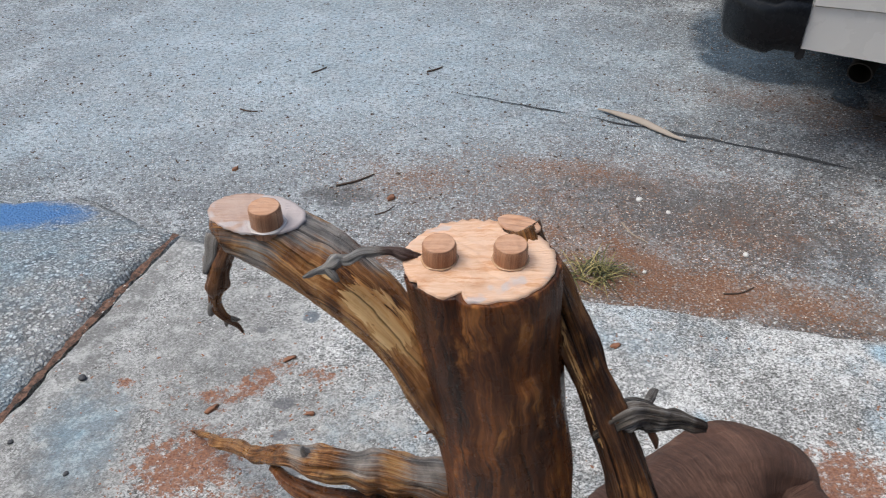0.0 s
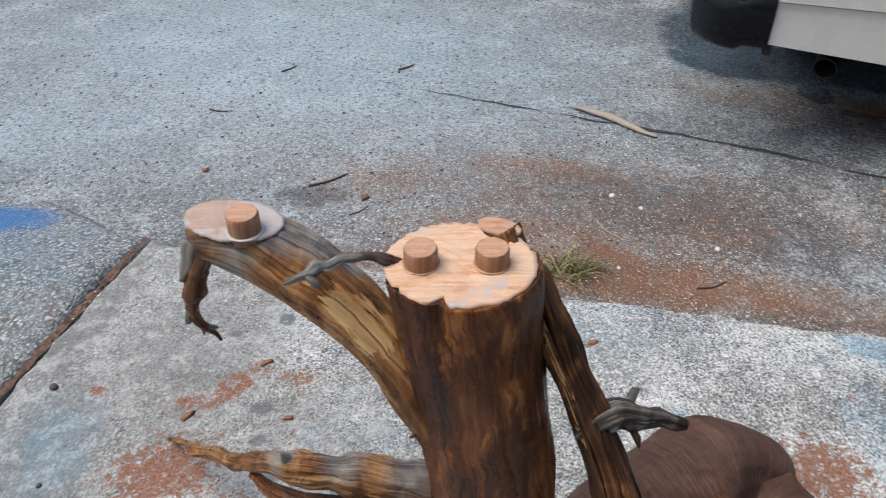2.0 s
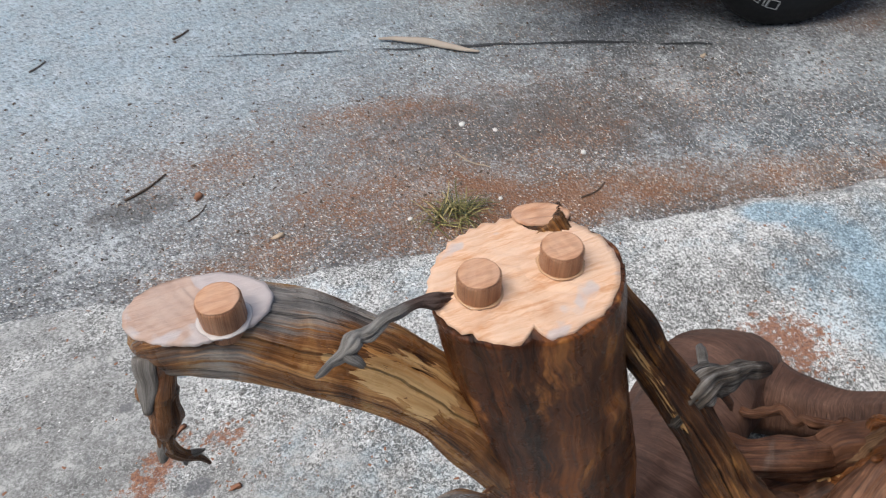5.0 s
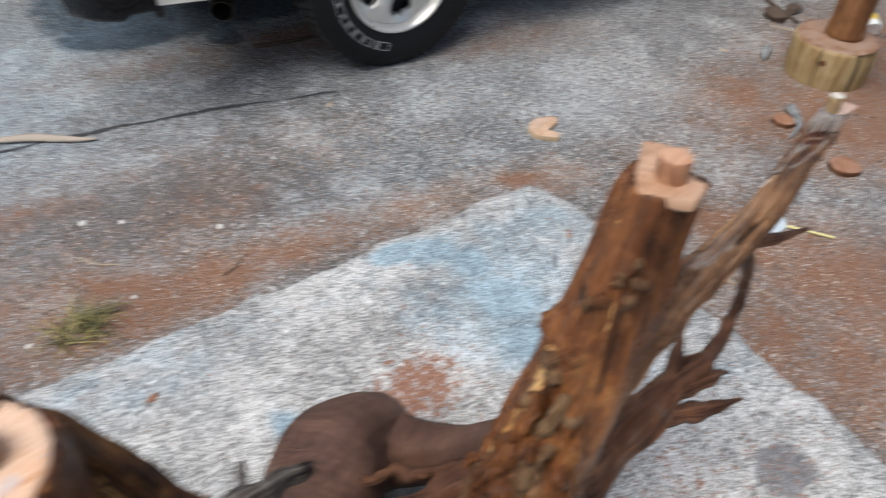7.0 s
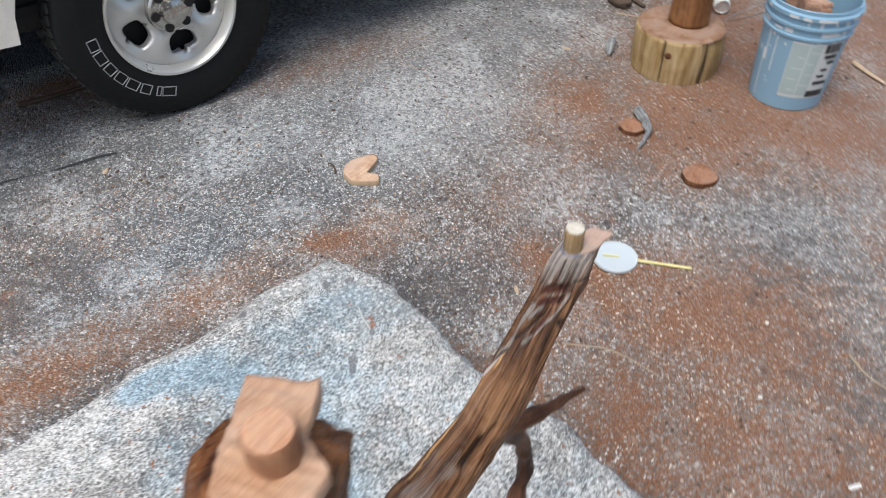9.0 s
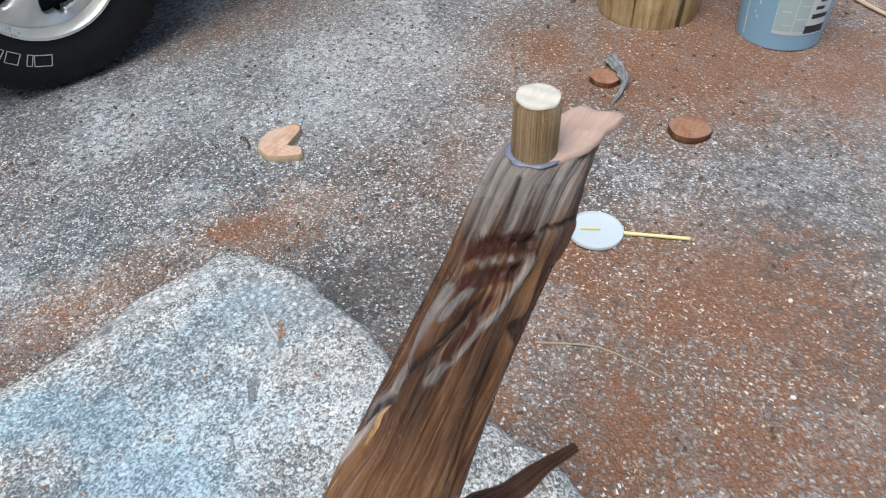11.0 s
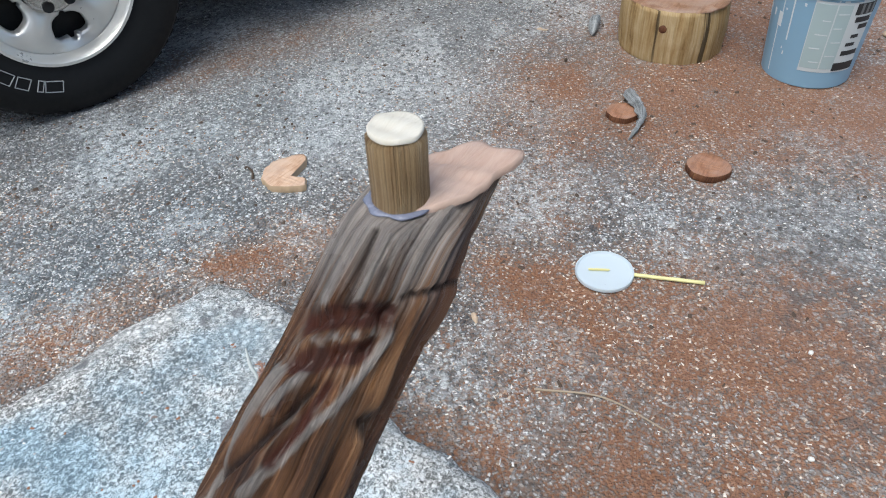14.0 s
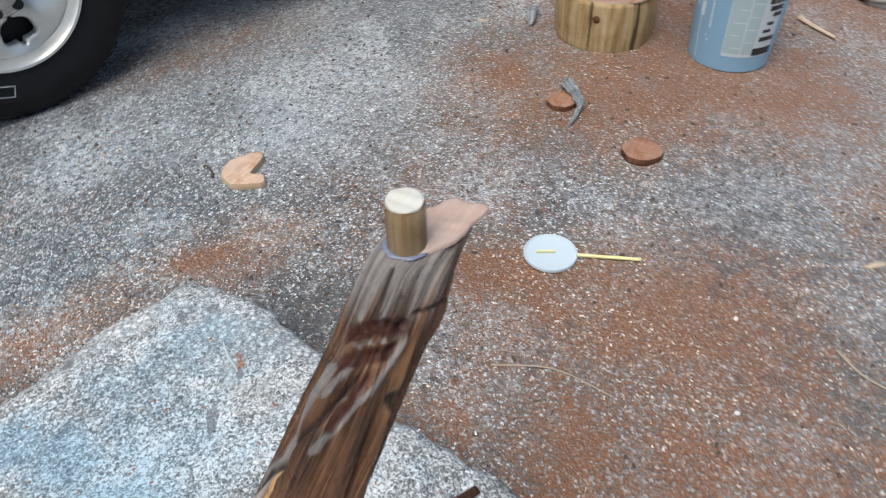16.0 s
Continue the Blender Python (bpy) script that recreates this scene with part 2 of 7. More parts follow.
# ---------- materials ----------
class Nodes:
    """A short way to wire a node material."""

    def __init__(self, name):
        self.mat = bpy.data.materials.new(name)
        self.mat.use_nodes = True
        self.tree = self.mat.node_tree
        self.bsdf = self.tree.nodes["Principled BSDF"]

    def add(self, kind, **values):
        node = self.tree.nodes.new("ShaderNode" + kind)
        for key, value in values.items():
            if key in node.inputs:
                node.inputs[key].default_value = value
        return node

    def link(self, a, b):
        self.tree.links.new(a, b)

    def coords(self, which="Object"):
        return self.add("TexCoord").outputs[which]

    def noise(self, vec, scale, detail=4.0, rough=0.55, distortion=0.0):
        node = self.add("TexNoise", Scale=scale, Detail=detail, Roughness=rough, Distortion=distortion)
        self.link(vec, node.inputs["Vector"])
        return node.outputs["Fac"]

    def scaled(self, vec, scale):
        node = self.add("Mapping")
        node.inputs["Scale"].default_value = scale
        self.link(vec, node.inputs["Vector"])
        return node.outputs["Vector"]

    def ramp(self, fac, stops, ease="LINEAR"):
        node = self.add("ValToRGB")
        node.color_ramp.interpolation = ease
        while len(node.color_ramp.elements) < len(stops):
            node.color_ramp.elements.new(0.5)
        for e, (p, c) in zip(node.color_ramp.elements, stops):
            e.position = p
            e.color = (*c, 1) if isinstance(c, tuple) else (c, c, c, 1)
        self.link(fac, node.inputs["Fac"])
        return node.outputs["Color"]

    def mix(self, fac, a, b, blend="MIX"):
        node = self.tree.nodes.new("ShaderNodeMix")
        node.data_type, node.blend_type = "RGBA", blend
        for value, socket in ((fac, node.inputs[0]), (a, node.inputs[6]), (b, node.inputs[7])):
            if isinstance(value, bpy.types.NodeSocket):
                self.link(value, socket)
            elif isinstance(value, tuple):
                socket.default_value = (*value, 1)
            elif socket.type == "RGBA":
                socket.default_value = (value, value, value, 1)
            else:
                socket.default_value = value
        return node.outputs[2]

    def math(self, op, a, b=0.0, clamp=False):
        node = self.tree.nodes.new("ShaderNodeMath")
        node.operation, node.use_clamp = op, clamp
        for value, socket in zip((a, b), node.inputs):
            if isinstance(value, bpy.types.NodeSocket):
                self.link(value, socket)
            else:
                socket.default_value = value
        return node.outputs[0]

    def done(self, color, rough=0.6, bump=None, strength=0.3, distance=0.002, metal=0.0, coat=0.0, spec=0.5):
        b = self.bsdf
        for value, key in ((color, "Base Color"), (rough, "Roughness"), (metal, "Metallic")):
            if isinstance(value, bpy.types.NodeSocket):
                self.link(value, b.inputs[key])
            elif isinstance(value, tuple):
                b.inputs[key].default_value = (*value, 1)
            else:
                b.inputs[key].default_value = value
        b.inputs["Specular IOR Level"].default_value = spec
        b.inputs["Coat Weight"].default_value = coat
        b.inputs["Coat Roughness"].default_value = 0.25
        if bump is not None:
            node = self.add("Bump", Strength=strength, Distance=distance)
            self.link(bump, node.inputs["Height"])
            self.link(node.outputs["Normal"], b.inputs["Normal"])
        return self.mat


def attr(nd, name):
    node = nd.add("Attribute")
    node.attribute_name = name
    return node.outputs["Fac"]


def wood_material(name, dark, mid, light, patch=0.4, patch_color=(0.45, 0.24, 0.09), grey=0.3, grey_color=(0.30, 0.27, 0.24), rough=(0.35, 0.6), grain=1.0, spec=0.35, crack=0.5, oil=0.0, thread_depth=0.65):
    """Peeled juniper: wavering grain along the limb, pale sapwood streaks and grey weathered patches."""
    nd = Nodes(name)
    uv0, ob = nd.coords("UV"), nd.coords("Object")
    bend = nd.add("TexNoise", Scale=11.0, Detail=3.0)
    nd.link(ob, bend.inputs["Vector"])
    warp = nd.tree.nodes.new("ShaderNodeVectorMath")
    warp.operation = "MULTIPLY_ADD"
    nd.link(bend.outputs["Color"], warp.inputs[0])
    warp.inputs[1].default_value = (0.085, 0.05, 0.0)
    nd.link(uv0, warp.inputs[2])
    uv = warp.outputs[0]
    fine = nd.noise(nd.scaled(uv, (140, 6, 1)), 1.0, 8, 0.74, 0.5)
    broad = nd.noise(nd.scaled(uv, (24, 3.0, 1)), 1.0, 5, 0.65, 0.45)
    blotch = nd.noise(nd.scaled(ob, (1.0, 1.0, 0.5)), 15, 5, 0.65, 0.8)
    spots = nd.noise(nd.scaled(uv, (32, 6, 1)), 1.0, 4, 0.6, 0.7)
    level = nd.math("ADD", nd.mix(0.55, fine, broad), nd.math("MULTIPLY", nd.math("SUBTRACT", blotch, 0.5), 0.6))
    base = nd.ramp(level, [(0.37, dark), (0.5, mid), (0.63, light)])
    thread = nd.noise(nd.scaled(uv, (95, 3.5, 1)), 1.0, 7, 0.8, 0.3)
    base = nd.mix(1.0, base, nd.ramp(thread, [(0.36, 1.0 - thread_depth), (0.47, 0.95), (0.60, 1.0)]), "MULTIPLY")
    base = nd.mix(nd.ramp(thread, [(0.55, 0.0), (0.68, 0.55)]), base, light)
    streak = nd.math("MULTIPLY", nd.ramp(spots, [(0.60 - 0.2 * patch, 0.0), (0.68 - 0.2 * patch, 1.0)]), nd.ramp(blotch, [(0.62 - 0.25 * patch, 0.0), (0.74 - 0.25 * patch, 1.0)]))
    base = nd.mix(streak, base, nd.mix(fine, tuple(0.7 * c for c in patch_color), patch_color))
    torn = nd.math("ADD", attr(nd, "pale"), nd.math("MULTIPLY", nd.math("SUBTRACT", nd.noise(nd.scaled(uv, (30, 14, 1)), 1.0, 5, 0.7, 1.0), 0.5), 2.4))
    worn = nd.noise(ob, 7.5, 4, 0.65, 1.0)
    worn = nd.math("MULTIPLY", nd.ramp(worn, [(0.66 - 0.35 * grey, 0.0), (0.76 - 0.35 * grey, 1.0)]), nd.ramp(level, [(0.35, 0.2), (0.6, 1.0)]))
    base = nd.mix(worn, base, nd.mix(nd.ramp(fine, [(0.35, 0.0), (0.65, 1.0)]), tuple(0.35 * c for c in grey_color), grey_color))
    aged = nd.ramp(nd.math("ADD", attr(nd, "aged"), nd.math("MULTIPLY", nd.math("SUBTRACT", nd.noise(nd.scaled(uv, (55, 2.2, 1)), 1.0, 6, 0.7, 0.5), 0.5), 2.2)), [(0.30, 0.0), (0.80, 0.9)])
    base = nd.mix(aged, base, nd.ramp(level, [(0.32, tuple(0.22 * c for c in grey_color)), (0.47, tuple(0.62 * c for c in grey_color)), (0.64, tuple(1.15 * c for c in grey_color))]))
    base = nd.mix(nd.ramp(torn, [(0.50, 0.0), (0.56, 1.0)]), base, nd.mix(nd.ramp(broad, [(0.35, 0.0), (0.65, 1.0)]), (0.50, 0.23, 0.07), (0.80, 0.54, 0.26)))
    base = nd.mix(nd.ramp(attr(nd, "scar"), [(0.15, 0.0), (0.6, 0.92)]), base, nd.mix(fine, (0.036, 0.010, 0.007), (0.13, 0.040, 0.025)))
    # near-black for cracks and charred tip, with furrow shade put into the colour
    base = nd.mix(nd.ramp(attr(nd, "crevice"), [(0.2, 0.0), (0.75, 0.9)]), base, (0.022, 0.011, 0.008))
    cracks = nd.ramp(nd.noise(nd.scaled(uv, (46, 2.6, 1)), 1.0, 4, 0.6, 0.6), [(0.35, 1.0 - crack), (0.39, 1.0)])
    base = nd.mix(1.0, base, cracks, "MULTIPLY")
    r = nd.ramp(nd.noise(ob, 25, 4, 0.6), [(0.3, rough[0]), (0.7, rough[1])])
    bump = nd.mix(0.4, nd.mix(0.5, thread, nd.mix(0.4, fine, broad)), cracks)
    return nd.done(base, r, bump, 1.0 * grain, 0.009, spec=spec, coat=oil)


def burl_material():
    """Dull brown burl with faint close grain running round it."""
    nd = Nodes("matt_brown_burl")
    ob, uv = nd.coords("Object"), nd.coords("UV")
    fine = nd.noise(nd.scaled(uv, (5, 170, 1)), 1.0, 5, 0.65, 1.6)
    broad = nd.noise(ob, 9, 5, 0.65, 0.6)
    level = nd.mix(0.42, nd.mix(0.3, fine, nd.noise(ob, 55, 5, 0.7, 0.8)), broad)
    base = nd.ramp(level, [(0.34, (0.026, 0.012, 0.008)), (0.5, (0.096, 0.046, 0.030)), (0.66, (0.21, 0.112, 0.075))])
    return nd.done(base, 0.62, level, 1.0, 0.010, spec=0.4)


def cut_material(name, light, dark, stain=0.2, angle=20.0, rough=0.6):
    """A freshly sawn end: faint rings and saw marks."""
    nd = Nodes(name)
    ob = nd.coords("Object")
    node = nd.add("Mapping")
    node.inputs["Rotation"].default_value = (0, 0, radians(angle))
    node.inputs["Scale"].default_value = (16, 150, 20)
    nd.link(ob, node.inputs["Vector"])
    saw = nd.noise(node.outputs["Vector"], 1.0, 6, 0.7, 0.6)
    blot = nd.noise(ob, 22, 4, 0.6, 0.5)
    base = nd.mix(nd.ramp(saw, [(0.38, 0.0), (0.58, 1.0)]), dark, light)
    base = nd.mix(nd.math("MULTIPLY", nd.ramp(blot, [(0.5, 0.0), (0.75, 1.0)]), 0.5), base, tuple(0.6 * c for c in dark))
    tone = nd.noise(ob, 12, 4, 0.6, 0.4)
    base = nd.mix(nd.ramp(tone, [(0.40, 0.0), (0.62, 0.65)]), base, tuple(0.72 * c + 0.13 for c in light))
    base = nd.mix(nd.ramp(tone, [(0.32, 0.7), (0.46, 0.0)]), base, tuple(0.85 * c for c in dark))
    glue = nd.ramp(nd.noise(ob, 14, 3, 0.5, 0.6), [(0.72 - 0.3 * stain, 0.0), (0.76 - 0.3 * stain, 1.0)])
    base = nd.mix(nd.math("MULTIPLY", glue, 0.6), base, (0.50, 0.48, 0.50))
    return nd.done(base, nd.mix(glue, rough, 0.3), saw, 0.6, 0.003)


def plain_material(name, color, rough=0.5, vary=0.15, scale=30.0, metal=0.0, bump=0.1, coat=0.0, spec=0.5):
    nd = Nodes(name)
    ob = nd.coords("Object")
    a, b = nd.noise(ob, scale, 5, 0.6), nd.noise(ob, scale * 0.17, 3, 0.6)
    lo, hi = tuple(c * (1 - vary) for c in color), tuple(min(1, c * (1 + vary)) for c in color)
    base = nd.mix(nd.mix(0.5, a, b), lo, hi)
    r = nd.ramp(a, [(0.3, max(0.05, rough - 0.1)), (0.7, min(1, rough + 0.1))])
    return nd.done(base, r, a, bump, 0.002, metal=metal, coat=coat, spec=spec)


def stony(nd, vec, size, tones, gap):
    """Exposed aggregate: pebbles of mixed tone in a darker binder, and their relief."""
    vor = nd.add("TexVoronoi", Scale=1.0 / size)
    warp = nd.add("TexNoise", Scale=0.6 / size, Detail=2.0)
    nd.link(vec, warp.inputs["Vector"])
    add = nd.tree.nodes.new("ShaderNodeVectorMath")
    add.operation = "MULTIPLY_ADD"
    nd.link(warp.outputs["Color"], add.inputs[0])
    add.inputs[1].default_value = (size * 1.2,) * 3
    nd.link(vec, add.inputs[2])
    nd.link(add.outputs[0], vor.inputs["Vector"])
    sep = nd.add("SeparateColor")
    nd.link(vor.outputs["Color"], sep.inputs[0])
    tone = nd.ramp(sep.outputs[0], tones, "CONSTANT")
    inside = nd.ramp(vor.outputs["Distance"], [(0.30, 1.0), (0.62, 0.0)])
    return nd.mix(inside, gap, tone), inside


def ground_material():
    """Worn asphalt: pale and dark stones in a black binder, with fines and reddish sawdust caught between."""
    nd = Nodes("weathered_asphalt")
    ob = nd.coords("Object")
    red, blue, dark, worn = attr(nd, "red"), attr(nd, "blue"), attr(nd, "dark"), attr(nd, "worn")
    tones = [(0.0, (0.06, 0.06, 0.064)), (0.20, (0.22, 0.225, 0.23)), (0.36, (0.44, 0.445, 0.45)), (0.50, (0.12, 0.12, 0.125)), (0.62, (0.62, 0.625, 0.62)), (0.78, (0.86, 0.855, 0.84)), (0.93, (0.30, 0.25, 0.21))]
    a, ia = stony(nd, ob, 0.0105, tones, (0.075, 0.075, 0.076))
    b, ib = stony(nd, nd.scaled(ob, (1.0, 1.0, 0.6)), 0.0055, tones, (0.11, 0.11, 0.112))
    base = nd.mix(nd.ramp(nd.noise(ob, 48, 2), [(0.44, 0.0), (0.54, 1.0)]), a, b)
    clump = nd.noise(ob, 55, 4, 0.75, 0.5)
    base = nd.mix(1.0, base, nd.ramp(clump, [(0.36, 0.30), (0.48, 1.0), (0.66, 1.0)]), "MULTIPLY")
    broad = nd.noise(ob, 1.3, 5, 0.65)
    base = nd.mix(nd.math("MULTIPLY", nd.ramp(broad, [(0.40, 0.6), (0.57, 0.0)]), nd.ramp(clump, [(0.4, 1.0), (0.62, 0.15)])), base, (0.085, 0.086, 0.09))
    pale = nd.math("MULTIPLY", nd.ramp(nd.noise(ob, 3.1, 6, 0.7), [(0.48, 0.0), (0.64, 0.8)]), nd.ramp(clump, [(0.42, 0.1), (0.56, 1.0)]))
    base = nd.mix(pale, base, (0.60, 0.61, 0.615))
    # smooth worn areas where fines fill the texture, plus sky sheen painted far off
    base = nd.mix(nd.math("MULTIPLY", worn, nd.ramp(clump, [(0.38, 0.22), (0.55, 0.72)])), base, (0.62, 0.64, 0.65))
    bits = nd.noise(ob, 9, 6, 0.7)
    # blue tint, doubling as sky reflection painted on the far asphalt
    mb = nd.math("MULTIPLY", blue, nd.ramp(bits, [(0.3, 0.3), (0.7, 1.0)]))
    base = nd.mix(nd.math("MULTIPLY", mb, 0.75), base, nd.mix(1.0, base, (0.66, 0.90, 1.06), "MULTIPLY"))
    base = nd.mix(nd.math("MULTIPLY", mb, 0.22), base, (0.42, 0.50, 0.55))
    # reddish sawdust, thick in places, caught between the stones in others
    dust = nd.mix(nd.ramp(nd.noise(ob, 170, 5, 0.75), [(0.3, 0.0), (0.7, 1.0)]), (0.12, 0.046, 0.021), (0.345, 0.165, 0.083))
    edge = nd.math("ADD", nd.math("MULTIPLY", nd.math("SUBTRACT", nd.noise(ob, 8, 9, 0.78), 0.5), 2.3), red)
    low = nd.math("MULTIPLY", nd.math("SUBTRACT", nd.mix(0.5, ia, ib), 0.5), -0.75)
    thick = nd.ramp(nd.math("ADD", edge, low), [(0.64, 0.0), (1.15, 1.0)])
    base = nd.mix(nd.math("MULTIPLY", thick, 0.9), base, dust)
    veil = nd.math("ADD", nd.math("MULTIPLY", red, 1.35), nd.math("MULTIPLY", nd.math("SUBTRACT", nd.noise(ob, 8, 9, 0.78), 0.5), 1.6))
    film = nd.ramp(nd.math("ADD", veil, nd.math("MULTIPLY", low, 1.2)), [(0.35, 0.0), (1.0, 0.75)])
    base = nd.mix(nd.math("MULTIPLY", film, nd.math("SUBTRACT", 1.0, thick)), base, nd.mix(nd.noise(ob, 60, 6, 0.75), (0.085, 0.056, 0.041), (0.33, 0.225, 0.165)))
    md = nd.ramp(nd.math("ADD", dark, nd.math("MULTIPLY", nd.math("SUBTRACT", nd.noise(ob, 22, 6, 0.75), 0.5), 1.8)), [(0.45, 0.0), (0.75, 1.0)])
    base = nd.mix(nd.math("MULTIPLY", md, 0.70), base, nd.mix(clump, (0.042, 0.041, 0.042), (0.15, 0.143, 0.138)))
    # the parked car's shade, painted dark blue into the asphalt
    car_shade = nd.ramp(nd.math("ADD", attr(nd, "car_shade"), nd.math("MULTIPLY", nd.math("SUBTRACT", nd.noise(ob, 5, 6, 0.6), 0.5), 0.5)), [(0.42, 0.0), (0.60, 1.0)])
    base = nd.mix(nd.math("MULTIPLY", car_shade, 0.9), base, nd.mix(1.0, base, (0.15, 0.235, 0.32), "MULTIPLY"))
    # pale flecks of chipped wood
    fl = nd.add("TexVoronoi", Scale=135.0)
    nd.link(nd.scaled(ob, (1.0, 0.55, 1.0)), fl.inputs["Vector"])
    sep = nd.add("SeparateColor")
    nd.link(fl.outputs["Color"], sep.inputs[0])
    fleck = nd.math("MULTIPLY", nd.math("MULTIPLY", nd.ramp(nd.noise(ob, 4.5, 5, 0.7), [(0.42, 0.05), (0.60, 1.0)]), nd.ramp(sep.outputs[1], [(0.84, 0.0), (0.85, 1.0)])), nd.ramp(fl.outputs["Distance"], [(0.3, 1.0), (0.4, 0.0)]))
    base = nd.mix(nd.math("MULTIPLY", fleck, 0.65), base, nd.mix(sep.outputs[0], (0.45, 0.36, 0.28), (0.80, 0.74, 0.66)))
    dk = nd.add("TexVoronoi", Scale=62.0)
    nd.link(nd.scaled(ob, (0.7, 1.0, 1.0)), dk.inputs["Vector"])
    dsep = nd.add("SeparateColor")
    nd.link(dk.outputs["Color"], dsep.inputs[0])
    speck = nd.math("MULTIPLY", nd.math("MULTIPLY", nd.math("SUBTRACT", 1.0, film), nd.ramp(dsep.outputs[0], [(0.87, 0.0), (0.88, 1.0)])), nd.ramp(dk.outputs["Distance"], [(0.22, 1.0), (0.34, 0.0)]))
    base = nd.mix(nd.math("MULTIPLY", speck, 0.8), base, (0.045, 0.042, 0.040))
    height = nd.mix(0.5, nd.mix(0.5, ia, ib), clump)
    rough = nd.ramp(nd.noise(ob, 6, 4), [(0.35, 0.55), (0.7, 0.85)])
    return nd.done(base, rough, height, 1.0, 0.008, spec=0.4)


def stains(nd, ob, base, bits):
    """Blue paint haze, strong blue paint, dark spots and rusty sawdust, where the masks say."""
    red, blue, dark = attr(nd, "red"), attr(nd, "blue"), attr(nd, "dark")
    mb = nd.ramp(nd.math("ADD", blue, nd.math("MULTIPLY", nd.math("SUBTRACT", bits, 0.5), 1.3)), [(0.2, 0.0), (0.85, 1.0)])
    base = nd.mix(nd.math("MULTIPLY", mb, 0.8), base, nd.mix(1.0, base, (0.66, 0.88, 1.02), "MULTIPLY"))
    base = nd.mix(nd.math("MULTIPLY", mb, 0.24), base, (0.26, 0.42, 0.55))
    strong = nd.ramp(nd.math("ADD", attr(nd, "paint"), nd.math("MULTIPLY", nd.math("SUBTRACT", bits, 0.5), 1.2)), [(0.35, 0.0), (0.8, 1.0)])
    base = nd.mix(nd.math("MULTIPLY", strong, 0.85), base, (0.045, 0.19, 0.47))
    md = nd.ramp(nd.math("ADD", dark, nd.math("MULTIPLY", nd.math("SUBTRACT", bits, 0.5), 1.4)), [(0.40, 0.0), (0.60, 1.0)])
    base = nd.mix(nd.math("MULTIPLY", md, 0.7), base, (0.13, 0.13, 0.14))
    dust = nd.mix(nd.ramp(nd.noise(ob, 160, 5, 0.75), [(0.35, 0.0), (0.65, 1.0)]), (0.12, 0.035, 0.018), (0.42, 0.19, 0.10))
    cover = nd.ramp(nd.math("ADD", red, nd.math("MULTIPLY", nd.math("SUBTRACT", nd.noise(ob, 42, 9, 0.85), 0.5), 3.2)), [(0.62, 0.0), (0.78, 1.0)])
    return nd.mix(nd.math("MULTIPLY", cover, 0.9), base, dust)


def slab_material():
    """Old concrete with a pale worm-like crust worn through to grey, pebbly and stained in places."""
    nd = Nodes("crusted_concrete")
    ob = nd.coords("Object")
    worn = attr(nd, "worn")
    fine = nd.noise(ob, 340, 3, 0.65, 0.4)
    grain = nd.noise(ob, 150, 5, 0.72, 0.6)
    broad = nd.noise(ob, 4.5, 5, 0.65)
    mid = nd.noise(ob, 17, 5, 0.68)
    pale_tones = [(0.0, (0.50, 0.50, 0.49)), (0.22, (0.74, 0.735, 0.72)), (0.48, (0.34, 0.34, 0.335)), (0.62, (0.86, 0.85, 0.83)), (0.84, (0.60, 0.595, 0.58)), (0.95, (0.16, 0.16, 0.155))]
    lace = nd.noise(ob, 165, 3, 0.62, 0.9)
    level = nd.math("ADD", nd.mix(0.25, lace, fine), nd.math("MULTIPLY", nd.math("SUBTRACT", nd.mix(0.55, broad, nd.noise(ob, 24, 6, 0.72, 0.4)), 0.5), 0.55))
    base = nd.ramp(level, [(0.37, (0.085, 0.083, 0.078)), (0.455, (0.23, 0.228, 0.22)), (0.495, (0.36, 0.357, 0.345)), (0.53, (0.54, 0.535, 0.52)), (0.62, (0.80, 0.795, 0.78))])
    a, ia = stony(nd, ob, 0.0105, pale_tones, (0.20, 0.205, 0.205))
    stones = nd.ramp(nd.math("ADD", attr(nd, "stones"), nd.math("MULTIPLY", nd.math("SUBTRACT", mid, 0.5), 1.6)), [(0.3, 0.0), (0.6, 0.8)])
    base = nd.mix(stones, base, nd.mix(nd.ramp(fine, [(0.35, 0.0), (0.65, 0.5)]), a, base))
    smooth = nd.ramp(nd.mix(0.5, grain, mid), [(0.38, (0.125, 0.123, 0.118)), (0.5, (0.225, 0.222, 0.214)), (0.58, (0.50, 0.495, 0.48))])
    base = nd.mix(nd.ramp(nd.math("ADD", worn, nd.math("MULTIPLY", nd.math("SUBTRACT", mid, 0.5), 1.1)), [(0.4, 0.0), (0.85, 0.85)]), base, smooth)
    pits = nd.ramp(nd.noise(ob, 38, 3, 0.6), [(0.27, 1.0), (0.30, 0.0)])
    base = nd.mix(nd.math("MULTIPLY", pits, 0.8), base, (0.10, 0.085, 0.075))
    flecks = nd.ramp(nd.noise(ob, 27, 3, 0.7, 0.5), [(0.70, 0.0), (0.73, 1.0)])
    base = nd.mix(nd.math("MULTIPLY", flecks, 0.7), base, (0.26, 0.115, 0.06))
    base = stains(nd, ob, base, nd.noise(ob, 14, 7, 0.75))
    return nd.done(base, nd.ramp(broad, [(0.3, 0.6), (0.7, 0.9)]), nd.mix(0.5, level, grain), 1.0, 0.006, spec=0.35)


